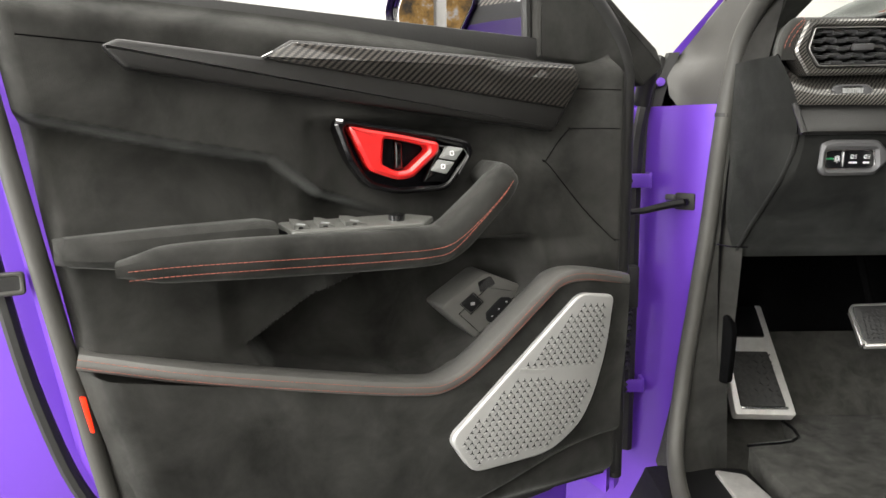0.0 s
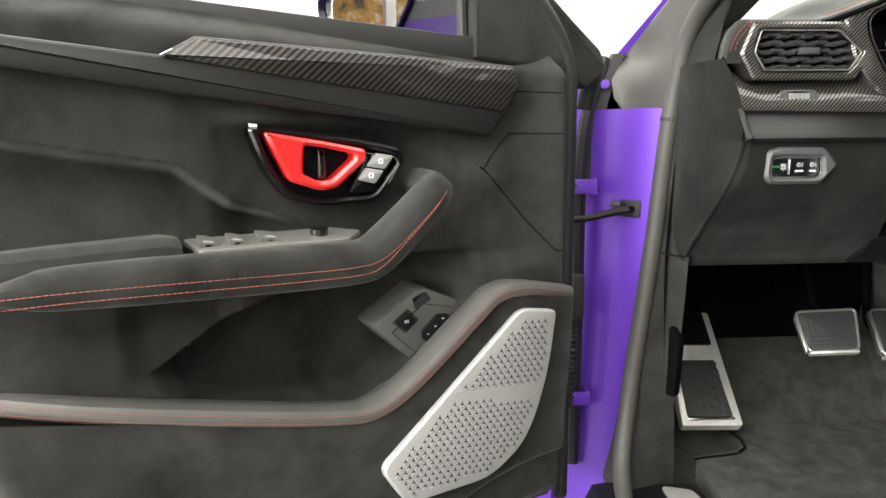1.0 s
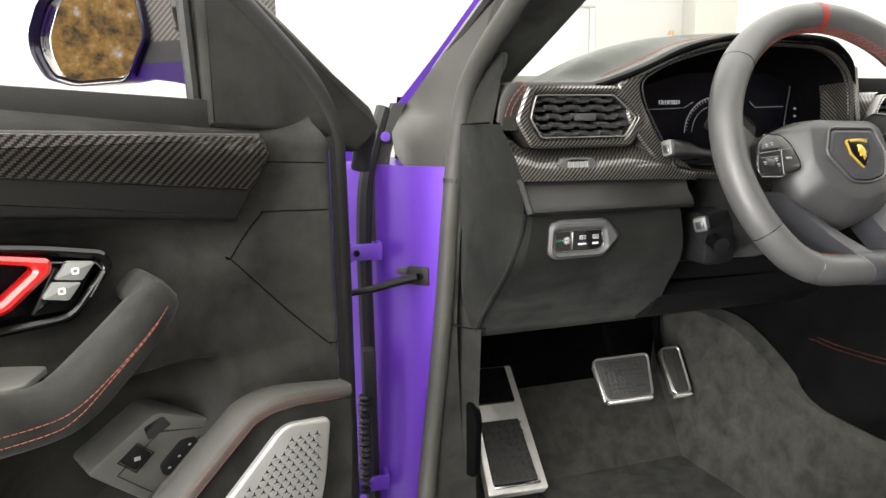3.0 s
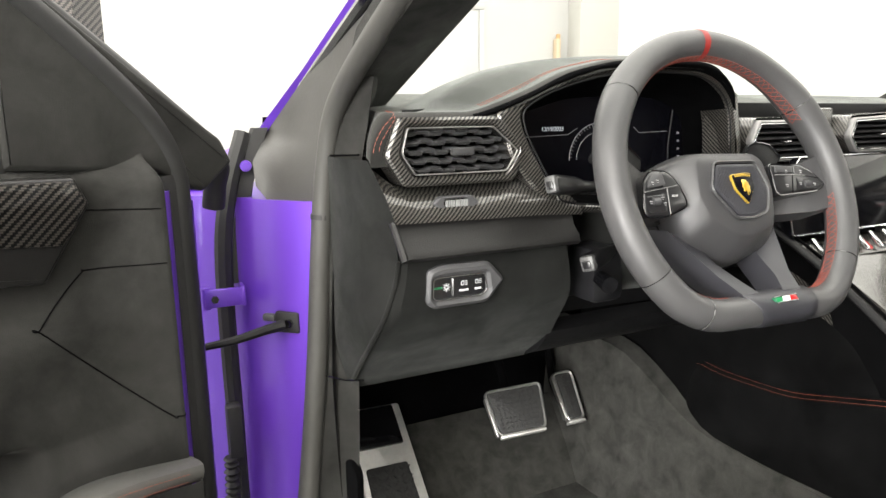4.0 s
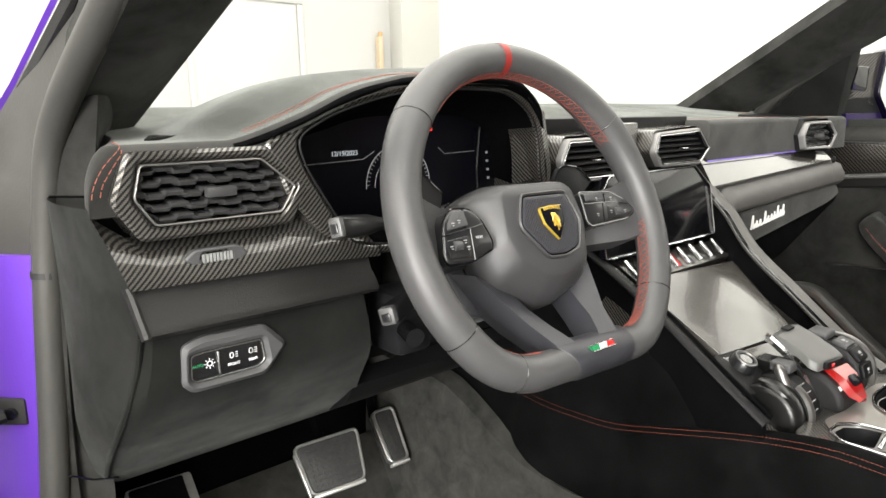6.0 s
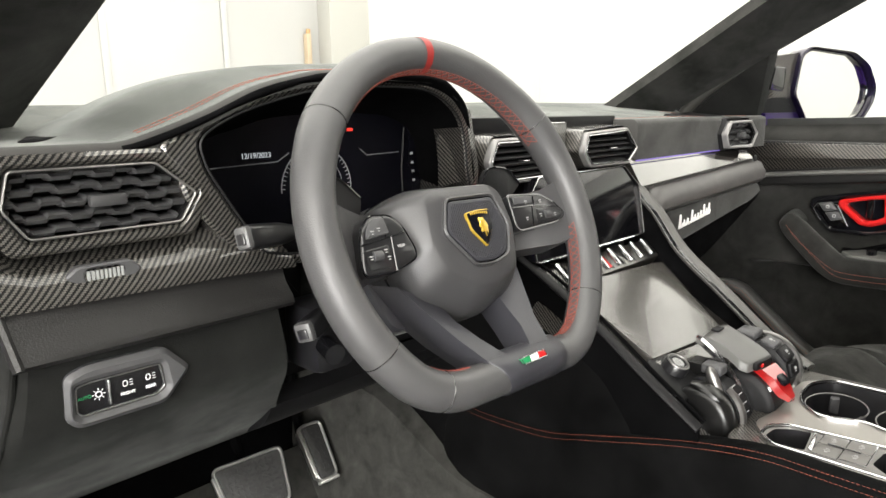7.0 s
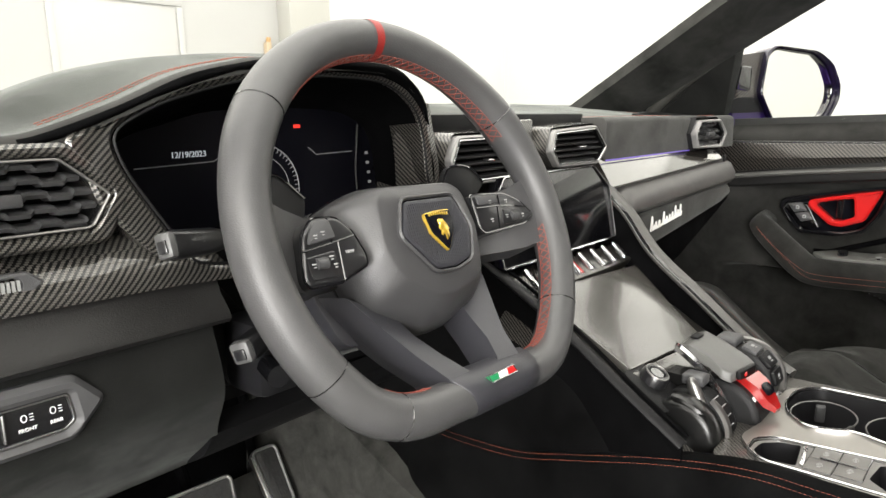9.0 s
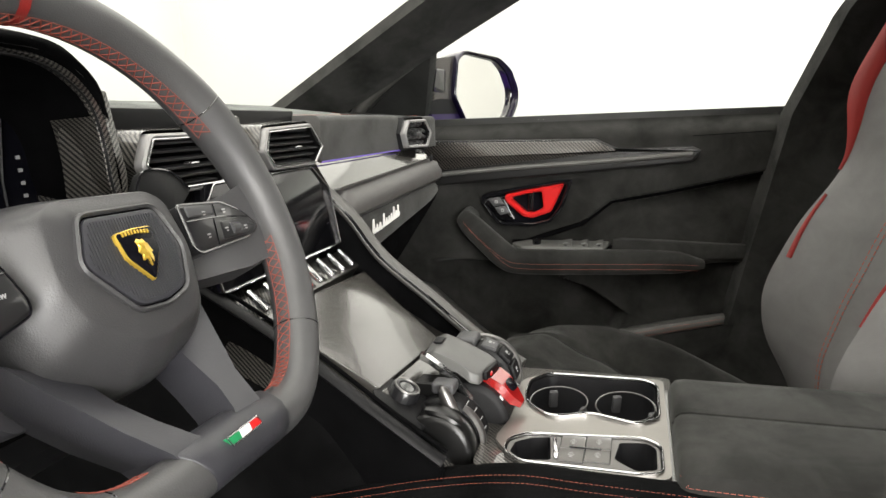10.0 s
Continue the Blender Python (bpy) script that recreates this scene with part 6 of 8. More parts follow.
text_mesh("64°F", 0.0075, fd @ Matrix.Translation((-0.366, 1.0505, 0.0)), MARKG, clus)
bm = box(B(), (-0.358, 1.150, 0.0), (0.008, 0.0035, 0.0006), 0.0, fd)
part("warning_light", bm, MARKR, clus, "red warning light")
bm = B()
tube(bm, [fd @ Vector((-0.406 + 0.046 * math.cos(a), 1.088 + 0.046 * math.sin(a), 0)) for a in [radians(-40 + 6 * k) for k in range(38)]], 0.0006, 4)
tube(bm, [fd @ Vector((-0.406 + 0.034 * math.cos(a), 1.088 + 0.034 * math.sin(a), 0)) for a in [radians(-40 + 6 * k) for k in range(38)]], 0.0004, 4)
for k in range(36):
    a = radians(-40 + 6.2 * k)
    box(bm, (0.0435, 0, 0), (0.004, 0.0007, 0.0004), 0, fd @ Matrix.Translation((-0.406, 1.088, 0)) @ Matrix.Rotation(a, 4, "Z"))
tube(bm, [fd @ Vector(p) for p in ((-0.530, 1.118, 0), (-0.455, 1.120, 0), (-0.440, 1.128, 0))], 0.0005, 4)
tube(bm, [fd @ Vector(p) for p in ((-0.345, 1.128, 0), (-0.335, 1.120, 0), (-0.285, 1.121, 0))], 0.0005, 4)
part("gauge_lines", bm, MARK_GREY, clus, "fine pale gauge lines")
bm = B()
for k in range(4):
    box(bm, (-0.264 + 0.001 * k, 1.118 - 0.011 * k, 0.0005), (0.004, 0.003, 0.0006), 0, fd)
part("side_marks", bm, MARK_GREY, clus)
bm = tube(B(), [fd @ Vector(p) for p in ((-0.276, 1.150, 0.001), (-0.282, 1.10, 0.001), (-0.280, 1.058, 0.001))], 0.0012, 4)
part("display_edge", bm, PLASTIC, clus, "dark edge of the display")
bm = B()
loft(bm, [[Vector((x - 0.0035, y, z)) for x, y, z in ((-0.2495, 0.001, zt), (-0.2560, 0.018, zt - 0.004), (-0.2610, 0.036, zt - 0.012), (-0.2570, 0.036, zt - 0.012), (-0.2460, 0.001, zt))] for zt in (1.088, 1.105, 1.122, 1.139, 1.152)])
part("cluster_cheek", bm, CARBON_FINE, clus, "carbon fibre cheek beside the display")
# hood front between pad and frame
LIP_LOW = ((-0.640, 1.140), (-0.612, 1.146), (-0.586, 1.157), (-0.550, 1.173), (-0.48, 1.195), (-0.40, 1.200), (-0.318, 1.197), (-0.279, 1.182), (-0.255, 1.152), (-0.240, 1.12))


def lip(s_, t):
    x = -0.640 + 0.398 * s_
    zt = 1.150 + ramp(x, LIPZ) - 0.003
    zb = min(zt - 0.001, ramp(x, LIP_LOW) - 0.001)
    return Vector((x, rear_y(x) - 0.001 - 0.006 * math.sin(math.pi * t) + 0.006 * t, zt + (zb - zt) * t))


part("hood_lip", sheet(B(), 80, 8, lip), SUEDE_DARK, dash, "black suede hood lip", smooth=70)
bm = prism(B(), rounded([(-0.262, 1.170), (-0.246, 1.10), (-0.252, 1.035), (-0.240, 1.03), (-0.232, 1.10), (-0.246, 1.172)], 0.004), FY(0.09), 0.0, 0.092, 0.004)
part("hood_side", bm, CARBON_FINE, dash, "carbon fibre hood side")

# centre vents in carbon housings
for hexo in ([(-0.205, 1.134), (-0.219, 1.106), (-0.198, 1.077), (-0.097, 1.077), (-0.083, 1.106), (-0.094, 1.134)], [(-0.002, 1.135), (-0.012, 1.107), (0.008, 1.084), (0.117, 1.083), (0.145, 1.106), (0.110, 1.139)]):
    hx = rounded(hexo, 0.005)
    v = hexvent(dash, "air_vent", inset(hx, 0.004), -0.004, slats=6, wavy=False, label="black hexagonal air vent with a bright ring")
    part("vent_ring", frame_ring(B(), hx, inset(hx, 0.0040), FY(0.0), -0.012, 0.0065, 0.002), PALE_RING, v, "satin chrome ring")
    bm = B()
    loft(bm, [[Vector((x, 0.002, z)) for x, z in inset(hx, -0.003)], [Vector((x, 0.11, z + 0.004)) for x, z in inset(hx, -0.005)]], caps=False)
    part("vent_housing", bm, CARBON_FINE, v, "carbon fibre vent housing")
bm = prism(B(), [(-0.232, 1.160), (-0.232, 1.128), (0.16, 1.128), (0.16, 1.157)], FY(0.09), 0.0, 0.045, 0.004)
part("vent_recess", bm, PLASTIC, dash, "black recess between the vents")
bm = prism(B(), rounded([(-0.080, 1.150), (-0.084, 1.080), (-0.012, 1.080), (-0.008, 1.150)], 0.004), FY(0.06), 0.0, 0.035, 0.004)
part("centre_carbon", bm, CARBON_FINE, dash, "carbon fibre panel between the vents")
# passenger vent, set at the far end
PVm = frame_of((0.538, -0.014, 1.113), (0.97, -0.10, 0), (0, 0, 1))
PV = [(-0.044, 0.026), (-0.062, 0.001), (-0.050, -0.026), (0.044, -0.028), (0.066, 0.0), (0.036, 0.027)]
v = hexvent(dash, "air_vent", rounded(inset(PV, 0.004), 0.004), 0, M=PVm, label="black hexagonal air vent beside the far door")
part("vent_ring", frame_ring(B(), rounded(PV, 0.005), rounded(inset(PV, 0.0045), 0.004), PVm, -0.012, 0.006, 0.002), PALE_RING, v, "pale grey vent ring")
bm = B()
loft(bm, [[PVm @ Vector((x, z, -0.004)) for x, z in inset(PV, -0.004)], [PVm @ Vector((x - 0.03, z + 0.004, -0.12)) for x, z in inset(PV, -0.012)]], caps=False)
part("vent_housing", bm, PLASTIC, v, "black vent housing")

# passenger side: gloss shelf, leather bolster, suede glove box lid
bm = B()
rows = []
for i in range(25):
    s = i / 24
    x = 0.140 + 0.47 * s
    rows.append([Vector((x, 0.035, 1.094)), Vector((x, 0.012, 1.0925 - 0.010 * step(s, 0.6, 1.0))), Vector((x, -0.002, 1.070 + 0.006 * s)), Vector((x, -0.016, 1.046 + 0.016 * s)), Vector((x, -0.014, 1.041 + 0.018 * s)), Vector((x, 0.006, 1.038 + 0.018 * s)), Vector((x, 0.035, 1.038))])
loft(bm, rows)
part("gloss_shelf", bm, GLOSS_SHELF, dash, "glossy dark trim shelf")
bm = tube(B(), [(0.150, 0.000, 1.0850), (0.44, 0.000, 1.0845), (0.475, -0.001, 1.0840)], 0.0011, 6)
part("light_strip", bm, material("light_strip", (0.1, 0.05, 0.4), 0.3, emit=(0.25, 0.12, 1.0), emit_strength=0.12), dash, "faint violet light strip")
bm, rows = B(), []
for i in range(31):
    s = i / 30
    x = 0.132 + 0.505 * s
    dz = 0.018 * s
    dr = 0.05 * (1 - step(s, 0.0, 0.12)) ** 2
    rows.append([Vector((x, 0.03, 1.036 + dz - dr)), Vector((x, -0.010, 1.040 + dz - dr)), Vector((x, -0.024, 1.034 + dz - dr)), Vector((x, -0.034, 1.018 + dz * 0.9 - dr)), Vector((x, -0.034, 1.004 + dz * 0.9 - dr)), Vector((x, -0.026, 0.996 + dz * 0.9 - dr)), Vector((x, 0.03, 0.985 - dr))])
loft(bm, rows)
part("glove_bolster", bm, LEATHER_PALE, dash, "grey leather bolster")
gl = [(0.226, 0.994), (0.214, 0.978), (0.246, 0.934), (0.60, 0.976), (0.648, 0.990), (0.630, 1.011)]
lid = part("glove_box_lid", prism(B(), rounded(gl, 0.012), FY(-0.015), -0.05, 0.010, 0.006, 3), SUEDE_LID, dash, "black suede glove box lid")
bm = prism(B(), rounded([(0.15, 1.0), (0.19, 0.94), (0.32, 0.872), (0.42, 0.895), (0.66, 0.975), (0.66, 1.02)], 0.01), FY(-0.005), -0.10, 0.012, 0.008)
part("glove_box", bm, SUEDE_DARK, dash, "black glove box front")
# bright script on the lid, drawn as plain slanted strokes
bm = B()
gm = FY(-0.027)
rng = random.Random(5)
x = 0.256
for i, (h, w) in enumerate(((0.024, 0.014), (0.012, 0.009), (0.012, 0.015), (0.022, 0.010), (0.012, 0.010), (0.012, 0.009), (0.014, 0.010), (0.022, 0.009), (0.013, 0.009), (0.020, 0.006))):
    zc = 0.966 + (x - 0.25) * 0.10
    pts = [gm @ Vector((x, zc - 0.004, 0.001)), gm @ Vector((x + w * 0.35, zc + h - 0.004, 0.001)), gm @ Vector((x + w * 0.55, zc - 0.003, 0.001)), gm @ Vector((x + w + 0.001, zc - 0.003 + h * 0.35, 0.001))]
    tube(bm, smooth_path(pts, 4), 0.0015, 6, flat=0.7)
    x += w * 1.25
tagged(part("script_badge", bm, SCRIPT, lid, "bright slanted script strokes"), kind="stuff")
part("key_switch", box(B(), (0.605, -0.022, 1.062), (0.014, 0.005, 0.014), 0.003), PLASTIC, dash)
# body of the dashboard, filling behind all that
bm = prism(B(), [(0.015, 1.075), (0.03, 1.03), (0.06, 0.96), (0.12, 0.88), (0.40, 0.86), (0.40, 1.10), (0.1, 1.12), (0.04, 1.10)], Matrix(((0, 0, 1, 0), (1, 0, 0, 0), (0, 1, 0, 0), (0, 0, 0, 1))), -0.20, 0.70, 0.01)
part("dash_body", bm, PLASTIC, dash)
bm = prism(B(), [(0.13, 1.03), (0.13, 0.90), (0.40, 0.88), (0.40, 1.10), (0.13, 1.10)], Matrix(((0, 0, 1, 0), (1, 0, 0, 0), (0, 1, 0, 0), (0, 0, 0, 1))), -0.74, -0.20, 0.01)
part("dash_body", bm, PLASTIC, dash)

# ---------------------------------------------------------------- steering wheel
WC = Vector((-0.3876, -0.1266, 1.0678))
WM = frame_of(WC, (1, 0.0, 0), (0, 0.3932, 0.9194)) @ Matrix.Rotation(radians(-2.3), 4, "Z")
wheel = thing("steering_wheel", WC, "grey leather steering wheel with red stitching and a flat bottom", "steering wheel")
RIM_R, RIM_FLAT = 0.1648, -0.1372


def rim_point(k):
    """The centre line of the rim, k from 0 to 1 round from the right end of the flat."""
    a0 = math.asin(RIM_FLAT / RIM_R) + 0.20
    a = a0 + (math.pi - 2 * a0) * k
    return Vector((RIM_R * math.cos(a), RIM_R * math.sin(a), 0.0))


loop = [rim_point(i / 96) for i in range(97)]
end = loop[-1]
corner = []
for i in range(1, 10):
    t = i / 10
    p0, p1, p2 = end, Vector((-0.094, -0.138, 0.002)), Vector((-0.060, RIM_FLAT, 0.004))
    corner.append(p0 * (1 - t) ** 2 + p1 * 2 * t * (1 - t) + p2 * t * t)
flat_pts = [Vector((-0.060 + 0.12 * i / 10, RIM_FLAT, 0.004)) for i in range(11)]
corner2 = [Vector((-p.x, p.y, p.z)) for p in reversed(corner)]
path = loop + corner + flat_pts + corner2
N = len(path)


def rim_ring(i, grow=0.0):
    p, a, b = path[i % N], path[i - 1], path[(i + 1) % N]
    t = (b - a).normalized()
    outw = Vector((t.y, -t.x, 0)).normalized()
    if outw.dot(p) < 0:
        outw = -outw
    ang = math.degrees(math.atan2(p.y, p.x))
    thumb = math.exp(-((ang - 35) / 14) ** 2) + math.exp(-((ang - 145) / 14) ** 2)
    ra, rb = 0.0165 + 0.0012 * thumb + grow, 0.0180 + 0.0020 * thumb + grow
    return [WM @ (p + outw * (ra * math.cos(c)) + Vector((0, 0, rb * math.sin(c)))) for c in [j * math.pi / 10 for j in range(20)]]


bm = B()
rings = [rim_ring(i) for i in range(N)]
loft(bm, rings + [rings[0]], caps=False)
rim = part("rim", bm, LEATHER_LIT, wheel, "grey leather rim", doubles=1e-6)
# red marker at the top
bm = B()
rr = []
for j in range(9):
    p = rim_point(0.510 + (j - 4) * 0.0014)
    outw = p.normalized()
    rr.append([WM @ (p + outw * (0.0170 * math.cos(c)) + Vector((0, 0, 0.0185 * math.sin(c)))) for c in [j * math.pi / 10 for j in range(20)]])
loft(bm, rr, caps=False)
part("top_marker", bm, RED_LEATHER, rim, "red leather marker")
# seams across the rim
for i in (4, 29, 67, 92, 101, 111):
    part("rim_seam", tube(B(), rim_ring(i, -0.0001), 0.0006, 5, closed=True), PIANO, rim)
# lattice stitching on the inner side
bm = B()
for i in list(range(118, 126)) + list(range(0, 14)) + list(range(27, 64)) + list(range(84, 92)) + list(range(98, 106)):
    a, b = rim_ring(i, 0.0003), rim_ring(i + 1, 0.0003)
    tube(bm, [a[9], a[10].lerp(b[10], 0.5), b[11]], 0.00044, 4)
    tube(bm, [a[11], a[10].lerp(b[10], 0.5), b[9]], 0.00044, 4)
    for c in (9, 11):
        tube(bm, [a[c], b[c]], 0.00030, 4)
tagged(part("rim_stitching", bm, LATTICE_THREAD, rim, "red cross stitching"), kind="stuff")

# hub pad: a faceted shield that falls away from a small plateau
HUB_FOOT = rounded([(-0.080, 0.030), (-0.048, 0.0435), (0.046, 0.0440), (0.072, 0.033), (0.077, -0.002), (0.069, -0.052), (0.056, -0.066), (0.010, -0.082), (-0.014, -0.082), (-0.064, -0.056), (-0.074, -0.030)], 0.008, 4)
HUB_TOP = rounded([(-0.048, 0.027), (-0.038, 0.0345), (0.038, 0.0350), (0.049, 0.027), (0.055, -0.006), (0.046, -0.040), (0.038, -0.048), (0.008, -0.056), (-0.014, -0.055), (-0.044, -0.036), (-0.054, -0.010)], 0.008, 4)
bm, rings = B(), []
for k, d in ((-0.10, -0.088), (0.0, -0.064), (-0.02, -0.044), (0.01, -0.034), (0.08, -0.0265), (0.30, -0.0175), (0.55, -0.0095), (0.80, -0.0030), (0.92, -0.0004), (1.0, 0.0008)):
    rings.append([WM @ Vector((a[0] + (b[0] - a[0]) * k, a[1] + (b[1] - a[1]) * k, d)) for a, b in zip(HUB_FOOT, HUB_TOP)])
rings.append([WM @ Vector((x * 0.7, y * 0.7, 0.0026)) for x, y in HUB_TOP])
loft(bm, rings)
hub = part("hub_pad", bm, LEATHER_HUB, wheel, "grey leather hub pad", smooth=50)
part("hub_seam", tube(B(), [WM @ Vector((x * 1.004, y * 1.004, -0.050)) for x, y in HUB_FOOT], 0.0016, 5, closed=True), PIANO, hub, "dark joint round the hub")
HM = WM @ Matrix.Translation((0.002, 0, 0))
sh = rounded([(-0.030, 0.0225), (0.030, 0.0235), (0.041, -0.006), (0.031, -0.0325), (0.010, -0.0385), (-0.014, -0.0375), (-0.041, -0.006)], 0.006)
part("shield_edge", frame_ring(B(), inset(sh, -0.0030), sh, HM, -0.004, 0.0062, 0.0014), LEATHER_HUB, hub)
part("shield_groove", frame_ring(B(), sh, inset(sh, 0.0014), HM, -0.004, 0.0036, 0.0003), PIANO, hub)
shi = inset(sh, 0.0014)
shield = part("shield", prism(B(), shi, HM, -0.004, 0.0056, 0.0012), SPOKE_GREY, hub, "finely ribbed grey shield")


def column_of(poly, x):
    hits = []
    for (xa, ya), (xb, yb) in zip(poly, poly[1:] + poly[:1]):
        if (xa > x) != (xb > x):
            hits.append(ya + (yb - ya) * (x - xa) / (xb - xa))
    return (min(hits), max(hits)) if len(hits) > 1 else None


bm = B()
for i in range(34):
    x = -0.0385 + i * 0.0023
    got = column_of(inset(shi, 0.003), x)
    if got:
        box(bm, (x, (got[0] + got[1]) / 2, 0.0057), (0.0011, got[1] - got[0], 0.0010), 0, HM)
tagged(part("shield_rib", bm, SPOKE_GREY, shield), kind="stuff")
EM = HM @ Matrix.Translation((0.001, 0, 0))
bd = rounded([(-0.0160, 0.0085), (0.0, 0.0105), (0.0160, 0.0105), (0.0155, -0.006), (0.0020, -0.0250), (-0.0130, -0.008)], 0.003)
emblem = part("emblem_rim", prism(B(), bd, EM, 0.003, 0.0085, 0.001), GOLD, hub, "gold edged emblem")
part("emblem_field", prism(B(), inset(bd, 0.0009), EM, 0.006, 0.0090, 0.0003), DISPLAY, emblem, "black enamel field")
bm = B()
for k in range(9):
    u = -0.0105 + k * 0.00265
    box(bm, (u, 0.0064 + 0.0012 * math.cos(u * 120), 0.0092), (0.0016, 0.0026, 0.0006), 0.0002, EM)
part("emblem_bar", bm, GOLD, emblem)
bull = ((-0.0045, 0.0035), (-0.002, 0.0052), (0.001, 0.0040), (0.003, 0.0048), (0.0045, 0.0025), (0.0065, 0.001), (0.0075, -0.003), (0.0090, -0.006), (0.0070, -0.0062), (0.0072, -0.0105), (0.0058, -0.0140), (0.0050, -0.0105), (0.0035, -0.0108), (0.0034, -0.0160), (0.0020, -0.0162), (0.0014, -0.0110), (-0.0010, -0.0095), (-0.0020, -0.0115), (-0.0040, -0.0105), (-0.0026, -0.0070), (-0.0050, -0.0045), (-0.0032, -0.0010))
bm = B()
loft(bm, [[EM @ Vector((0.0008 + x * g, -0.0065 + (y + 0.006) * g, d)) for x, y in bull] for g, d in ((0.88, 0.0088), (0.80, 0.0097), (0.55, 0.0102))])
part("emblem_shape", bm, GOLD, emblem, "raised gold figure")

# side spokes with the switch pods
PODS = {-1: [(-0.1255, 0.006), (-0.113, 0.0175), (-0.092, 0.0165), (-0.081, 0.006), (-0.0735, -0.014), (-0.0745, -0.0225), (-0.102, -0.0315), (-0.130, -0.0315), (-0.133, -0.025)],
        1: [(0.062, 0.0235), (0.112, 0.0215), (0.132, 0.0125), (0.1465, -0.0010), (0.1415, -0.0062), (0.128, -0.0098), (0.068, -0.0135), (0.062, -0.008)]}
for s in (-1, 1):
    bm = B()
    loft(bm, [[WM @ Vector((s * x, y, d)) for x, y, d in r] for r in (
        ((0.050, 0.030, -0.080), (0.050, 0.034, -0.056), (0.050, -0.030, -0.056), (0.050, -0.034, -0.080)),
        ((0.095, 0.022, -0.056), (0.095, 0.027, -0.034), (0.095, -0.028, -0.034), (0.095, -0.032, -0.056)),
        ((0.128, 0.024, -0.032), (0.128, 0.028, -0.010), (0.130, -0.032, -0.010), (0.130, -0.036, -0.032)),
        ((0.160, 0.036, -0.012), (0.160, 0.038, 0.006), (0.162, -0.028, 0.006), (0.162, -0.030, -0.012)))])
    bmesh.ops.subdivide_edges(bm, edges=bm.edges, cuts=2, use_grid_fill=True, smooth=0.6)
    part("side_spoke", bm, LEATHER_HUB, wheel, "grey leather spoke")
    pod_o = rounded(PODS[s], 0.005)
    PM = WM @ Matrix.Translation((0, 0, -0.004))
    pod = part("switch_pod", prism(B(), pod_o, PM, -0.042, 0.004, 0.003, 3), PIANO_SOFT, wheel, "black switch pod")
    part("pod_rim", tube(B(), [PM @ Vector((x, y, 0.0022)) for x, y in pod_o], 0.0010, 5, closed=True), PIANO, pod)
    if s < 0:
        lines = (((-0.128, -0.006), (-0.106, -0.003), (-0.081, 0.001)), ((-0.103, -0.003), (-0.101, 0.016)), ((-0.097, -0.002), (-0.100, -0.030)))
        roll_at, marks = (-0.116, -0.016), ((-0.116, 0.004), (-0.107, -0.012), (-0.105, -0.018), (-0.123, -0.016), (-0.109, 0.006))
    else:
        lines = (((0.064, 0.010), (0.104, 0.0095), (0.136, 0.006)), ((0.098, 0.010), (0.100, 0.020)), ((0.094, 0.009), (0.088, -0.011)))
        roll_at, marks = (0.114, -0.001), ((0.084, 0.015), (0.108, 0.0145), (0.103, 0.0), (0.127, -0.001), (0.080, -0.002))
    key_o = [(-0.1215, 0.0045), (-0.1135, 0.0145), (-0.1010, 0.0150), (-0.0985, 0.0010), (-0.1235, -0.0020)] if s < 0 else [(0.067, 0.0205), (0.096, 0.0200), (0.0945, 0.0125), (0.067, 0.0125)]
    part("pod_key", prism(B(), rounded(key_o, 0.002), PM, 0.0, 0.0056, 0.0010), PLASTIC_GREY, pod, "grey upper key")
    low_o = [(-0.1275, -0.0105), (-0.1020, -0.0080), (-0.1040, -0.0270), (-0.1270, -0.0272)] if s < 0 else [(0.100, 0.0065), (0.130, 0.0040), (0.137, -0.0030), (0.126, -0.0075), (0.096, -0.0085)]
    part("pod_key", prism(B(), rounded(low_o, 0.002), PM, 0.0, 0.0048, 0.0010), PIANO_SOFT, pod)
    for ln in lines:
        part("pod_groove", tube(B(), smooth_path([PM @ Vector((x, y, 0.0040)) for x, y in ln], 3), 0.0007, 5), PIANO, pod)
    part("pod_roller", tube(B(), [PM @ Vector((roll_at[0] - 0.0045, roll_at[1], 0.0035)), PM @ Vector((roll_at[0] + 0.0045, roll_at[1], 0.0035))], 0.0045, 12), PLASTIC_GREY, pod)
    bm = B()
    for xx, yy in marks:
        box(bm, (xx, yy, 0.0054), (0.0034, 0.0010, 0.0008), 0, PM)
        box(bm, (xx, yy - 0.0022, 0.0054), (0.0020, 0.0008, 0.0008), 0, PM)
    tagged(part("pod_mark", bm, MARK_GREY, pod), kind="stuff")
text_mesh("VIEW", 0.0034, WM @ Matrix.Translation((-0.0890, -0.0105, 0.0003)), MARK_GREY, wheel)
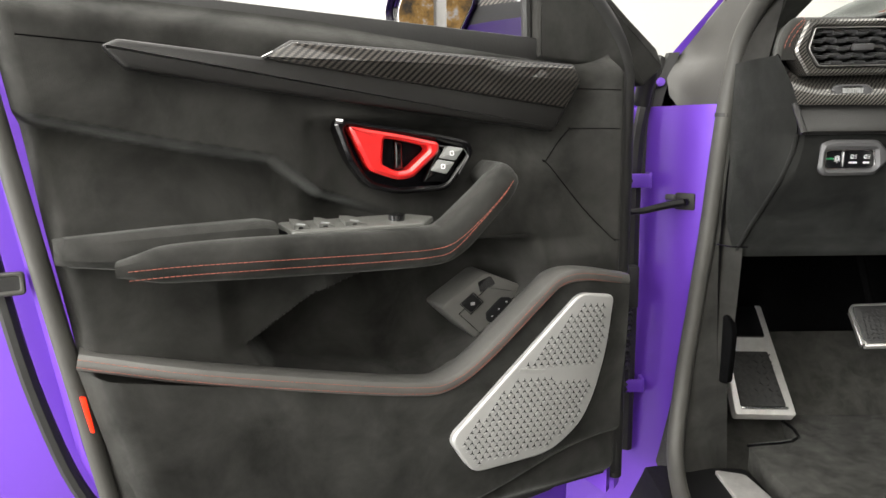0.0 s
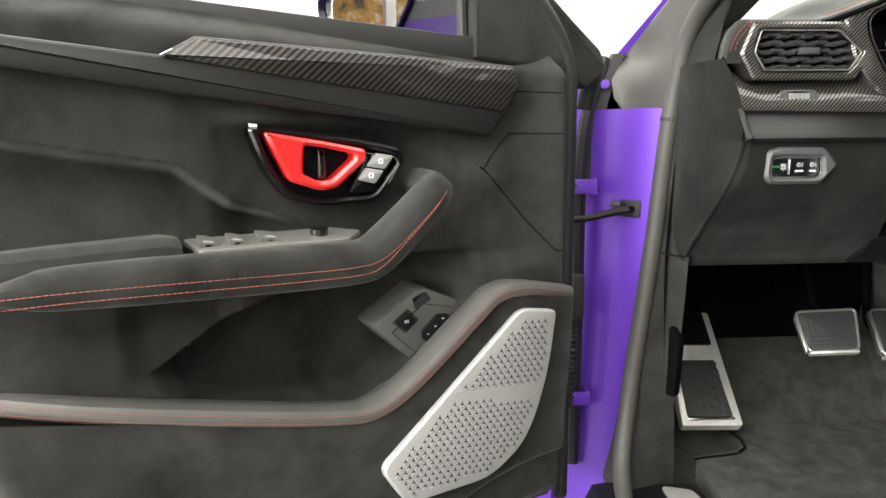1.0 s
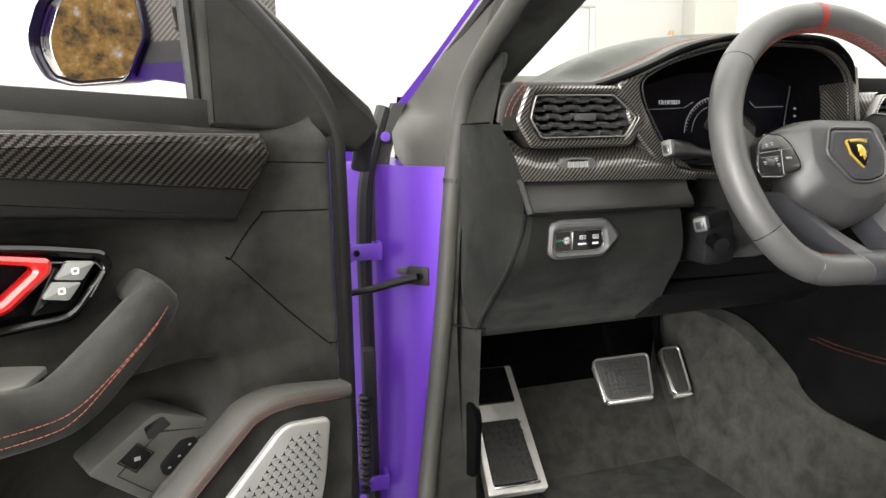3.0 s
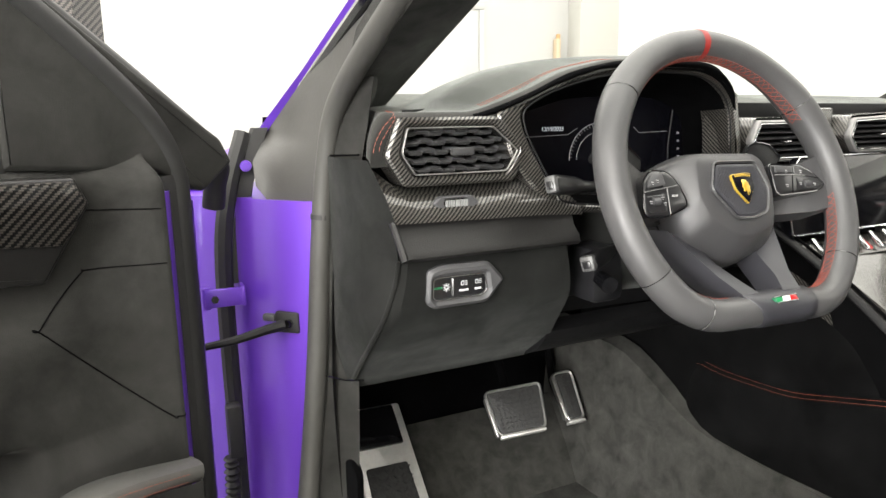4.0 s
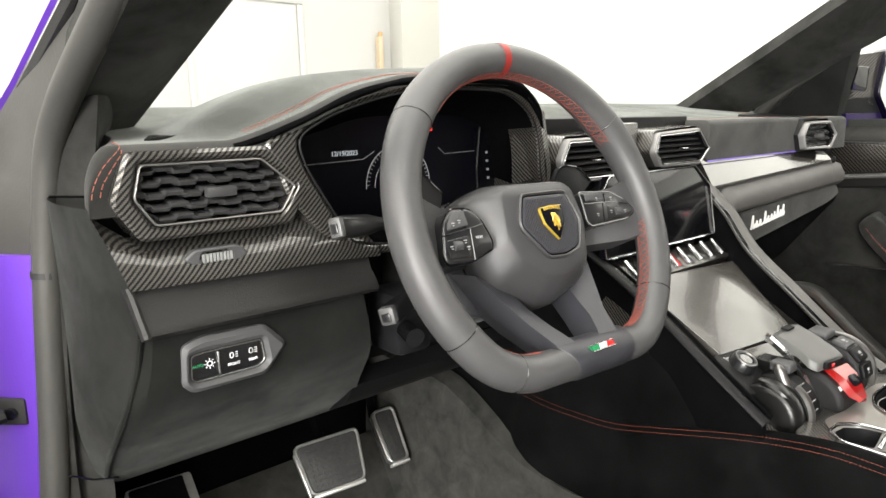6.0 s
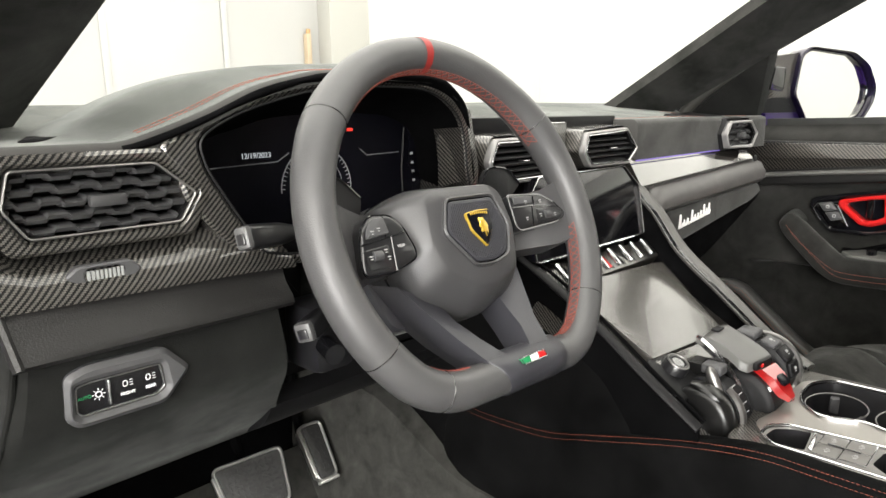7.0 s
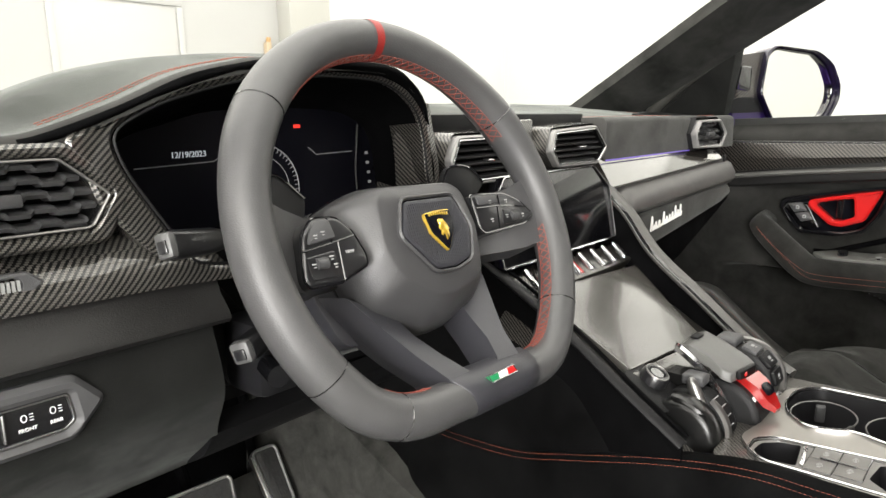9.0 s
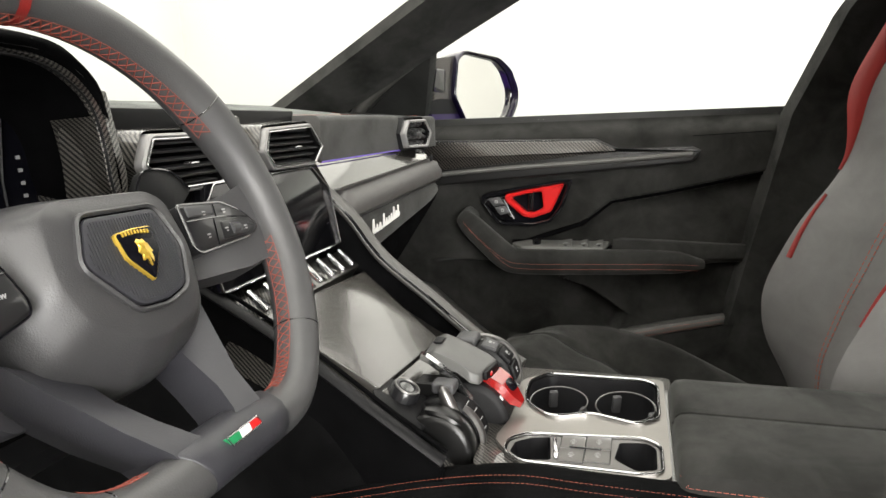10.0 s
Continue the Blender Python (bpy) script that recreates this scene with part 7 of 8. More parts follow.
# lower spokes: two legs round an opening, and the lower cover
for s in (-1, 1):
    bm = B()
    loft(bm, [[WM @ Vector((s * x, y, d)) for x, y, d in r] for r in (
        ((0.088, -0.030, -0.075), (0.092, -0.032, -0.052), (0.080, -0.040, -0.030), (0.038, -0.064, -0.030), (0.036, -0.064, -0.065)),
        ((0.072, -0.062, -0.062), (0.075, -0.063, -0.042), (0.070, -0.062, -0.020), (0.035, -0.082, -0.018), (0.033, -0.082, -0.050)),
        ((0.053, -0.097, -0.046), (0.056, -0.098, -0.026), (0.053, -0.097, -0.003), (0.029, -0.101, -0.002), (0.027, -0.101, -0.035)),
        ((0.042, -0.120, -0.028), (0.044, -0.120, -0.010), (0.043, -0.120, 0.013), (0.020, -0.117, 0.010), (0.018, -0.117, -0.020)),
        ((0.046, -0.138, -0.010), (0.048, -0.138, 0.006), (0.040, -0.136, 0.019), (0.008, -0.130, 0.018), (0.008, -0.130, -0.010)))])
    bmesh.ops.subdivide_edges(bm, edges=bm.edges, cuts=2, use_grid_fill=True, smooth=0.08)
    part("lower_spoke", bm, SPOKE_GREY, wheel, "dark grey lower spoke", smooth=30)
    web = [(s * 0.096, 0.000), (s * 0.094, -0.036), (s * 0.081, -0.070), (s * 0.070, -0.078), (s * 0.046, -0.072), (s * 0.046, 0.010)]
    part("spoke_web", prism(B(), rounded(web, 0.006), WM, -0.066, -0.050, 0.003), SPOKE_GREY, wheel, "dark grey leather web behind the spoke")
# bridge wrapped over the flat of the rim
bm, rings = B(), []
sect = ((-0.1165, 0.000), (-0.1175, 0.008), (-0.122, 0.0150), (-0.129, 0.0208), (-0.137, 0.0234), (-0.145, 0.0212), (-0.1512, 0.0152), (-0.1550, 0.004), (-0.1515, -0.008), (-0.142, -0.0150), (-0.128, -0.015), (-0.118, -0.008))
for k, g in ((0.0, 0.93), (0.004, 0.97), (0.015, 1.0), (0.25, 1.0), (0.5, 1.0), (0.75, 1.0), (0.985, 1.0), (0.996, 0.97), (1.0, 0.93)):
    ring = []
    for y, d in sect:
        f = (y + 0.117) / -0.038
        xl, xr = -0.044 + 0.020 * f, 0.056 - 0.006 * f
        ring.append(WM @ Vector((xl + (xr - xl) * k, -0.1372 + (y + 0.1372) * g, 0.004 + (d - 0.004) * g)))
    rings.append(ring)
loft(bm, rings)
low = part("lower_bridge", bm, SPOKE_GREY, wheel, "dark grey leather lower bridge", smooth=60)
FM = WM @ Matrix.Translation((0.001, -0.001, 0.0)) @ Matrix.Rotation(radians(1.5), 4, "Z")
for k, m_ in enumerate((GREEN, MARK, RED)):
    x0 = -0.0165 + k * 0.011
    poly = [(x0 + (0.0025 if k == 0 else 0), -0.1312), (x0 + 0.011, -0.1312), (x0 + 0.011 - (0.0025 if k == 2 else 0), -0.1265), (x0, -0.1265)]
    part("badge_stripe", prism(B(), poly, FM, 0.020, 0.0246, 0.0003), m_, low)
part("badge_rim", tube(B(), [FM @ Vector((x, y, 0.0240)) for x, y in ((-0.0148, -0.1318), (0.0173, -0.1318), (0.0148, -0.1259), (-0.0173, -0.1259))], 0.0006, 5, closed=True), CHROME, low)
# shift paddles
for s in (-1, 1):
    bm = prism(B(), rounded([(s * 0.078, 0.046), (s * 0.100, 0.068), (s * 0.132, 0.066), (s * 0.147, 0.047), (s * 0.120, 0.030), (s * 0.100, -0.01)], 0.006), WM @ Matrix.Translation((0, 0, -0.050)), -0.004, 0.004, 0.002)
    pad_ = part("shift_paddle", bm, PLASTIC, wheel, "gloss black shift paddle")
    part("paddle_edge", tube(B(), smooth_path([WM @ Vector((s * x, y, -0.0455)) for x, y in ((0.080, 0.046), (0.101, 0.066), (0.131, 0.064), (0.144, 0.048))], 4), 0.0010, 5), PIANO, pad_)
# steering column with its stalks
col = thing("steering_column", (-0.40, 0.0, 1.0), "black steering column shroud with two stalks", "steering column")
bm, rings = B(), []
for d, k in ((-0.088, 0.85), (-0.105, 1.0), (-0.17, 1.05), (-0.22, 1.0)):
    rings.append([WM @ Vector((x * k, y * k, d)) for x, y in rounded([(-0.065, 0.035), (0.065, 0.035), (0.07, -0.03), (0.05, -0.075), (-0.05, -0.075), (-0.07, -0.03)], 0.015)])
loft(bm, rings)
part("shroud", bm, SUEDE_DIM, col, "black column shroud")


def stalk(a, b, w, h, label, tip):
    a, b = Vector(a), Vector(b)
    m = frame_of(a, b - a, (0, 0.3, 1))
    L = (b - a).length
    bm, rings = B(), []
    for x, k in ((0.0, 0.55), (L * 0.3, 0.6), (L * 0.55, 0.95), (L * 0.92, 1.0), (L * 0.97, 0.95)):
        rings.append([m @ Vector((x, y * k, z * k)) for y, z in rounded([(-h, -w), (h, -w), (h, w), (-h, w)], 0.005, 3)])
    loft(bm, rings)
    st = part("stalk", bm, PIANO_SOFT, col, label)
    part("stalk_cap", box(B(), (L * 0.97, 0, 0), (0.012, 2 * h * 0.9, 2 * w * 0.9), 0.003, m), tip, st, "stalk tip")
    part("stalk_button", box(B(), (L * 0.97 + 0.006, -0.001, 0), (0.003, h * 0.9, w * 1.0), 0.001, m), PIANO_SOFT, st)
    bm = B()
    for k in (0.62, 0.78):
        box(bm, (L * k, 0.002, w * 1.01), (0.008, 0.006, 0.0006), 0, m)
        box(bm, (L * k, -0.004, w * 1.01), (0.005, 0.002, 0.0006), 0, m)
    part("stalk_mark", bm, MARK, st)
    return st


SATIN_TIP = material("satin_tip", (0.09, 0.09, 0.09), 0.45, metal=0.3, mottle=0.05)
stalk((-0.475, 0.000, 1.060), (-0.573, -0.048, 1.072), 0.0075, 0.0105, "black indicator stalk", SATIN_TIP)
stalk((-0.440, -0.005, 0.986), (-0.521, -0.048, 0.980), 0.0095, 0.010, "black wiper stalk", SATIN_TIP)
part("ignition_bezel", tube(B(), [(-0.487, -0.030, 0.955), (-0.492, -0.052, 0.952)], 0.010, 14), PIANO, col)
part("shroud_cheek", box(B(), (-0.468, 0.006, 0.955), (0.05, 0.06, 0.07), 0.012), PIANO_SOFT, col)

# ---------------------------------------------------------------- centre console
con = thing("centre_console", (-0.03, -0.25, 0.42), "carbon fibre and suede centre console with two screens", "centre console")
SL = frame_of((-0.03, -0.068, 0.938), (1, 0, 0), (0, 0.888, 0.46))  # the sloping face
# tunnel body
bm, rows = B(), []
for y, zt, zi, wl, wr in ((0.40, 0.90, 0.90, -0.17, 0.12), (0.10, 0.90, 0.90, -0.175, 0.13), (-0.05, 0.895, 0.895, -0.180, 0.125), (-0.15, 0.862, 0.862, -0.178, 0.115), (-0.26, 0.812, 0.812, -0.174, 0.105), (-0.285, 0.810, 0.810, -0.172, 0.103), (-0.295, 0.810, 0.74, -0.172, 0.103), (-0.46, 0.808, 0.74, -0.170, 0.10), (-0.475, 0.808, 0.808, -0.170, 0.10), (-0.60, 0.808, 0.808, -0.170, 0.10), (-1.2, 0.80, 0.80, -0.170, 0.10)):
    rows.append([Vector((x, y, z)) for x, z in ((wl - 0.06, 0.42), (wl - 0.035, 0.60), (wl - 0.012, 0.72), (wl, zt - 0.04), (wl + 0.006, zt - 0.012), (wl + 0.012, zt), (wl + 0.018, zi), (wr - 0.025, zi), (wr - 0.02, zt), (wr, zt - 0.02), (wr + 0.03, 0.65), (wr + 0.06, 0.42))])
loft(bm, rows)
part("tunnel", bm, SUEDE_SHADE, con, "black suede tunnel")
# padded side with the stitched ridge
ridge = smooth_path([(-0.165, 0.125, 0.742), (-0.180, 0.093, 0.757), (-0.187, 0.041, 0.758), (-0.190, -0.022, 0.762), (-0.190, -0.08, 0.768), (-0.186, -0.147, 0.785), (-0.182, -0.247, 0.812), (-0.180, -0.326, 0.826), (-0.180, -0.400, 0.826), (-0.180, -0.60, 0.824)], 6)
bm, rows = B(), []
for p in ridge:
    rows.append([p + Vector((0.020, 0.0, 0.004)), p + Vector((0.012, 0, 0.006)), p + Vector((0.004, 0, 0.004)), p + Vector((-0.004, 0, -0.004)), p + Vector((-0.012, 0, -0.03)), Vector((p.x - 0.03, p.y, 0.62)), Vector((p.x - 0.05, p.y, 0.43)), Vector((p.x + 0.02, p.y, 0.43))])
loft(bm, rows)
part("side_pad", bm, SUEDE_SHADE, con, "black suede side pad")
rows = []
for y in (0.44, 0.36, 0.30, 0.26, 0.22, 0.18, 0.15, 0.12, 0.09, 0.06, 0.03, 0.0, -0.2, -0.4, -0.6):
    rows.append([Vector((x, y, z)) for x, z in ((-0.262 - 0.02 * step(y, 0.0, 0.4), 0.42), (-0.245 - 0.015 * step(y, 0.0, 0.4), 0.50), (-0.226 - 0.012 * step(y, 0.0, 0.4), 0.60), (-0.216 - 0.010 * step(y, 0.0, 0.4), 0.660 + 0.085 * step(y, 0.03, 0.26)), (-0.190, 0.667 + 0.085 * step(y, 0.03, 0.26)))])
bm = B()
loft(bm, rows, closed=False)
part("tunnel_carpet", bm, CARPET, con, "dark grey carpet on the tunnel's side")
for dx, dz in ((-0.0005, 0.0024), (-0.0045, -0.0028)):
    part("stitching", stitches(B(), [p + Vector((dx - 0.0008, 0, dz + 0.001)) for p in ridge], 0.0026, 0.0016, 0.00022), RED_THREAD, con, "red contrast stitching")
# rails down both sides of the sloping face
for s, pts in ((-1, ((-0.165, 0.02, 1.00), (-0.163, -0.060, 0.955), (-0.168, -0.13, 0.915), (-0.176, -0.20, 0.872), (-0.178, -0.262, 0.832))), (1, ((0.140, 0.0, 1.05), (0.138, -0.045, 1.01), (0.134, -0.09, 0.955), (0.122, -0.16, 0.905), (0.108, -0.235, 0.852), (0.098, -0.29, 0.825)))):
    bm = tube(B(), smooth_path(pts, 6), 0.0150 if s > 0 else 0.0085, 12, flat=0.55)
    rail = part("side_rail", bm, BOLSTER_LEATHER if s > 0 else PLASTIC, con, "grey satin side rail" if s > 0 else "dark satin side rail")
    bm = tube(B(), smooth_path([(x - s * 0.013, y, z + 0.004) for x, y, z in pts], 6), 0.0022, 8)
    part("rail_edge", bm, PIANO if s > 0 else SUEDE_DARK, rail)
    bm, rows = B(), []
    for x, y, z in smooth_path(pts, 6):
        rows.append([Vector((x, y, z + 0.004)), Vector((x + s * 0.004, y, z - 0.01)), Vector((x + s * 0.003, y, z - 0.10)), Vector((x - s * 0.02, y, z - 0.10))])
    loft(bm, rows)
    part("rail_flank", bm, SUEDE_DARK, rail)
# bed of the sloping face
bm = prism(B(), [(-0.135, 0.075), (-0.145, -0.235), (0.125, -0.235), (0.165, 0.075)], SL, -0.05, -0.018, 0.002)
part("slope_bed", bm, CARBON_FINE, con, "carbon fibre bed of the console")
ls = rounded([(-0.118, 0.002), (0.142, 0.002), (0.088, -0.140), (-0.107, -0.134)], 0.006)
SL2 = frame_of(SL @ Vector((0, -0.066, 0)), (math.cos(radians(3)), 0, -math.sin(radians(3))), (0, 0.857, 0.515)) @ Matrix.Translation((0, 0.066, 0))
# dark glass; its beige base stands in for part of the room's reflection
SCREEN_REFLECTION = material("screen_reflection", (0.050, 0.047, 0.043), 0.24, coat=0.35, mottle=0.04, spec=1.0)
part("lower_screen", prism(B(), ls, SL2, -0.016, 0.003, 0.001), SCREEN_REFLECTION, con, "dark glossy lower touch screen")
part("screen_foot", prism(B(), rounded([(-0.107, -0.137), (0.088, -0.143), (0.075, -0.185), (-0.09, -0.185)], 0.004), SL2, -0.016, 0.002, 0.001), SCREEN_REFLECTION, con, "glossy dark panel below the screen")
# toggle row
tm = frame_of((-0.03, -0.050, 0.952), (1, 0, 0), (0, 0.80, 0.60))
row_o = rounded([(-0.125, -0.013), (0.152, -0.013), (0.158, 0.022), (-0.125, 0.022)], 0.004)
tog = part("toggle_bed", prism(B(), row_o, tm, -0.02, 0.0, 0.002), CARBON_FINE, con, "carbon fibre toggle switch bed")
for i in range(8):
    x = -0.098 + i * 0.032
    bm = box(B(), (x, 0.005, 0.007), (0.009, 0.030, 0.006), 0.0028, tm @ Matrix.Rotation(radians(8), 4, "X"))
    part("toggle", bm, CHROME, tog, "satin chrome toggle switch")
    part("toggle_well", box(B(), (x + 0.014, 0.004, 0.0005), (0.016, 0.022, 0.003), 0.001, tm), RED if i == 3 else PIANO, tog)
# upper screen
um = frame_of((-0.03, -0.036, 0.976), (1, 0, 0), (0, 0.20, 0.98))
uo = rounded([(-0.135, 0.0), (0.142, 0.0), (0.148, 0.076), (0.112, 0.109), (-0.105, 0.109), (-0.140, 0.076)], 0.004)
us = part("upper_screen", prism(B(), uo, um, -0.02, 0.002, 0.001), DEEP_SCREEN, con, "dark glossy upper touch screen")
part("screen_edge", tube(B(), [um @ Vector((x, y, 0.003)) for x, y in inset(uo, 0.001)], 0.0012, 6, closed=True), CHROME, us, "bright screen edge")
bm = B()
loft(bm, [[um @ Vector((x, y, -0.018)) for x, y in uo], [Vector((x - 0.03, 0.10, 1.0 + y * 0.7)) for x, y in uo]])
part("screen_back", bm, PLASTIC, us)

# drive selector: barrels, grip and the red guard
sel = thing("drive_selector", (-0.05, -0.25, 0.83), "black drive selector with a red start guard on the console", "drive selector")


def barrel(x0, x1, y, z, r, mat, name, label="", parent=sel):
    bm, rings = B(), []
    n = 36
    for x, k in ((x0, 0.80), (x0 + 0.002, 0.94), (x0 + 0.005, 1.0), (x1 - 0.005, 1.0), (x1 - 0.002, 0.94), (x1, 0.80)):
        rings.append([Vector((x, y + r * k * math.cos(a), z + r * k * math.sin(a))) for a in [j * 2 * math.pi / n for j in range(n)]])
    loft(bm, rings)
    return part(name, bm, mat, parent, label)


def arc_bar(x, y, z, r, a0, a1, w, h, mat, name, label="", parent=None, n=16):
    """A flat bar bent round an axis that lies across the car."""
    bm, rows = B(), []
    for j in range(n + 1):
        a = radians(a0 + (a1 - a0) * j / n)
        k = 1 - 0.35 * abs(2 * j / n - 1) ** 3
        c, s_ = -math.cos(a), math.sin(a)
        rows.append([Vector((x + dx * w * k, y + c * (r + dr), z + s_ * (r + dr))) for dx, dr in ((-0.5, 0.0), (-0.42, h * 0.75), (-0.2, h), (0.2, h), (0.42, h * 0.75), (0.5, 0.0))])
    loft(bm, rows)
    return part(name, bm, mat, parent or sel, label)


BY, BZ = -0.246, 0.826
SATIN_DARK = material("satin_dark_metal", (0.20, 0.195, 0.19), 0.34, metal=0.9, mottle=0.06, mottle_size=40)
GLOSS_DARK = material("gloss_dark_plastic", (0.0045, 0.0045, 0.0045), 0.30, coat=0.10, spec=0.35, mottle=0.08, mottle_size=40)
barrel(-0.152, -0.120, BY, BZ, 0.037, GLOSS_DARK, "mode_barrel", "gloss black drive mode barrel")
drum = barrel(-0.119, -0.090, BY, BZ, 0.040, PLASTIC, "mode_drum", "black mode drum with pale marks")
bm = B()
for k in range(4):
    a = radians(12 + 15 * k)
    mm = frame_of((-0.104, BY - 0.0402 * math.cos(a), BZ + 0.0402 * math.sin(a)), (1, 0, 0), (0, math.sin(a), math.cos(a)))
    box(bm, (-0.0055, 0, 0), (0.0014, 0.0014, 0.0006), 0, mm)
    box(bm, (0.000, 0, 0), (0.0055, 0.0011, 0.0006), 0, mm)
part("drum_mark", bm, MARK_GREY, drum)
# bright mode lever bent over the drum, and its thumb piece
lever_ = arc_bar(-0.119, BY, BZ, 0.0385, -38, 58, 0.0090, 0.0050, SATIN_DARK, "mode_lever", "dark chrome mode lever")
bm, rows = B(), []
for z, y, dy, dx in ((0.842, -0.2650, 0.0060, 0.0040), (0.850, -0.2580, 0.0066, 0.0046), (0.858, -0.2535, 0.0068, 0.0050), (0.866, -0.2505, 0.0062, 0.0050), (0.872, -0.2488, 0.0050, 0.0044), (0.8765, -0.2478, 0.0030, 0.0030), (0.878, -0.2474, 0.0010, 0.0012)):
    rows.append([Vector((-0.1205 + 1.25 * dx * math.cos(a), y + 1.3 * dy * math.sin(a), z + 0.003 + 0.35 * dy * math.sin(a))) for a in [k * math.pi / 8 for k in range(16)]])
loft(bm, rows)
part("lever_tip", bm, SATIN_DARK, lever_, "dark chrome thumb piece", smooth=60)
part("lever_pad", box(B(), (-0.100, -0.243, 0.873), (0.020, 0.024, 0.012), 0.003, Matrix(), 3), PLASTIC_GREY, sel, "grey thumb pad")
arc_bar(-0.140, BY + 0.004, BZ + 0.002, 0.036, 40, 100, 0.020, 0.004, GLOSS_DARK, "barrel_cap", "gloss black barrel cap")
# middle barrel behind the grip's arm
mid_b = barrel(-0.078, -0.022, -0.262, 0.826, 0.042, PLASTIC, "selector_barrel", "black selector barrel")
a = radians(38)
part("park_mark", box(B(), (0, 0, 0), (0.004, 0.005, 0.0008), 0.0, frame_of((-0.070, -0.262 - 0.0423 * math.cos(a), 0.826 + 0.0423 * math.sin(a)), (1, 0, 0), (0, math.sin(a), math.cos(a)))), MARK, mid_b)
# right barrel with its keys and rail
right_b = barrel(-0.004, 0.028, -0.256, 0.842, 0.040, PLASTIC, "button_barrel", "black button barrel")
for k, mt in ((0, PLASTIC), (1, PLASTIC), (2, PLASTIC_GREY)):
    a = radians(16 + 29 * k)
    fmx = frame_of((0.011, -0.256 - 0.0405 * math.cos(a), 0.842 + 0.0405 * math.sin(a)), (1, 0, 0), (0, math.sin(a), math.cos(a)))
    key = part("barrel_button", box(B(), (0, 0, 0), (0.027, 0.018, 0.006), 0.002, fmx), mt, right_b)
    bm = box(B(), (0, 0.001, 0.0031), (0.006, 0.0035, 0.0006), 0, fmx)
    box(bm, (0, -0.003, 0.0031), (0.004, 0.0012, 0.0006), 0, fmx)
    part("button_mark", bm, MARK_GREY, right_b)
arc_bar(0.032, -0.256, 0.842, 0.040, -20, 110, 0.007, 0.005, SATIN_DARK, "barrel_rail", "satin chrome rail", right_b)
part("button_cap", box(B(), (0.013, -0.240, 0.886), (0.030, 0.026, 0.012), 0.005, Matrix(), 3), PLASTIC_GREY, right_b, "grey upper key")
# grip: a broad grey paddle over the middle barrel
bm = B()
loft(bm, [[Vector(p) for p in r] for r in (
    ((-0.070, -0.213, 0.886), (-0.068, -0.212, 0.895), (-0.018, -0.210, 0.896), (-0.016, -0.211, 0.887)),
    ((-0.080, -0.226, 0.884), (-0.076, -0.225, 0.900), (-0.016, -0.222, 0.901), (-0.012, -0.223, 0.886)),
    ((-0.083, -0.250, 0.881), (-0.079, -0.248, 0.893), (-0.024, -0.250, 0.894), (-0.020, -0.251, 0.882)),
    ((-0.085, -0.266, 0.871), (-0.083, -0.264, 0.884), (-0.032, -0.274, 0.886), (-0.029, -0.275, 0.873)),
    ((-0.081, -0.274, 0.868), (-0.079, -0.274, 0.879), (-0.036, -0.284, 0.881), (-0.034, -0.284, 0.870)))])
bmesh.ops.subdivide_edges(bm, edges=bm.edges, cuts=2, use_grid_fill=True, smooth=0.15)
bmesh.ops.bevel(bm, geom=[e for e in bm.edges if len(e.link_faces) == 2 and e.calc_face_angle() > 0.6], offset=0.0022, segments=2, affect="EDGES", profile=0.6)
grip = part("grip", bm, GRIP_GREY, sel, "grey selector grip", smooth=40)
part("grip_tab", box(B(), (-0.044, -0.222, 0.9015), (0.018, 0.010, 0.003), 0.0014), PLASTIC, grip)
part("grip_key", box(B(), (0, 0, 0), (0.036, 0.006, 0.010), 0.0025, Matrix.Translation((-0.056, -0.281, 0.8755)) @ Matrix.Rotation(radians(-9), 4, "Z")), PLASTIC, grip, "dark release key")
part("grip_lamp", box(B(), (-0.064, -0.2838, 0.876), (0.006, 0.002, 0.004), 0.0008), RED, grip)
arm_pts = [(-0.071, -0.209, 0.893), (-0.081, -0.222, 0.892), (-0.085, -0.246, 0.877), (-0.087, -0.268, 0.853), (-0.087, -0.284, 0.822), (-0.087, -0.288, 0.800)]
bm, rows = B(), []
for k, p in enumerate(smooth_path(arm_pts, 6)):
    w = 0.0035 + 0.0015 * step(k / 30, 0.3, 0.8)
    rows.append([p + Vector((dx * w, 0, dz)) for dx, dz in ((-1, -0.004), (-1, 0.003), (0, 0.006), (1, 0.003), (1, -0.004))])
loft(bm, rows)
part("grip_arm", bm, CHROME, sel, "satin chrome grip arm")
# the red guard
bm = B()
loft(bm, [[Vector(p) for p in r] for r in (
    ((-0.0643, -0.2744, 0.8602), (-0.0628, -0.2736, 0.8692), (-0.0317, -0.2768, 0.8692), (-0.0302, -0.2776, 0.8602)),
    ((-0.0665, -0.2824, 0.8602), (-0.0643, -0.2832, 0.8710), (-0.0317, -0.2872, 0.8710), (-0.0302, -0.2864, 0.8602)),
    ((-0.0658, -0.2936, 0.8530), (-0.0635, -0.2960, 0.8638), (-0.0354, -0.2992, 0.8638), (-0.0339, -0.2976, 0.8530)),
    ((-0.0628, -0.3032, 0.8422), (-0.0613, -0.3064, 0.8503), (-0.0391, -0.3088, 0.8503), (-0.0376, -0.3072, 0.8422)),
    ((-0.0569, -0.3128, 0.8368), (-0.0569, -0.3152, 0.8422), (-0.0465, -0.3160, 0.8422), (-0.0465, -0.3152, 0.8368)))])
bmesh.ops.subdivide_edges(bm, edges=bm.edges, cuts=1, use_grid_fill=True, smooth=0.4)
RED_DEEP = material("deep_red_lacquer", (0.25, 0.006, 0.006), 0.22, coat=0.8, mottle=0.05, mottle_size=20)
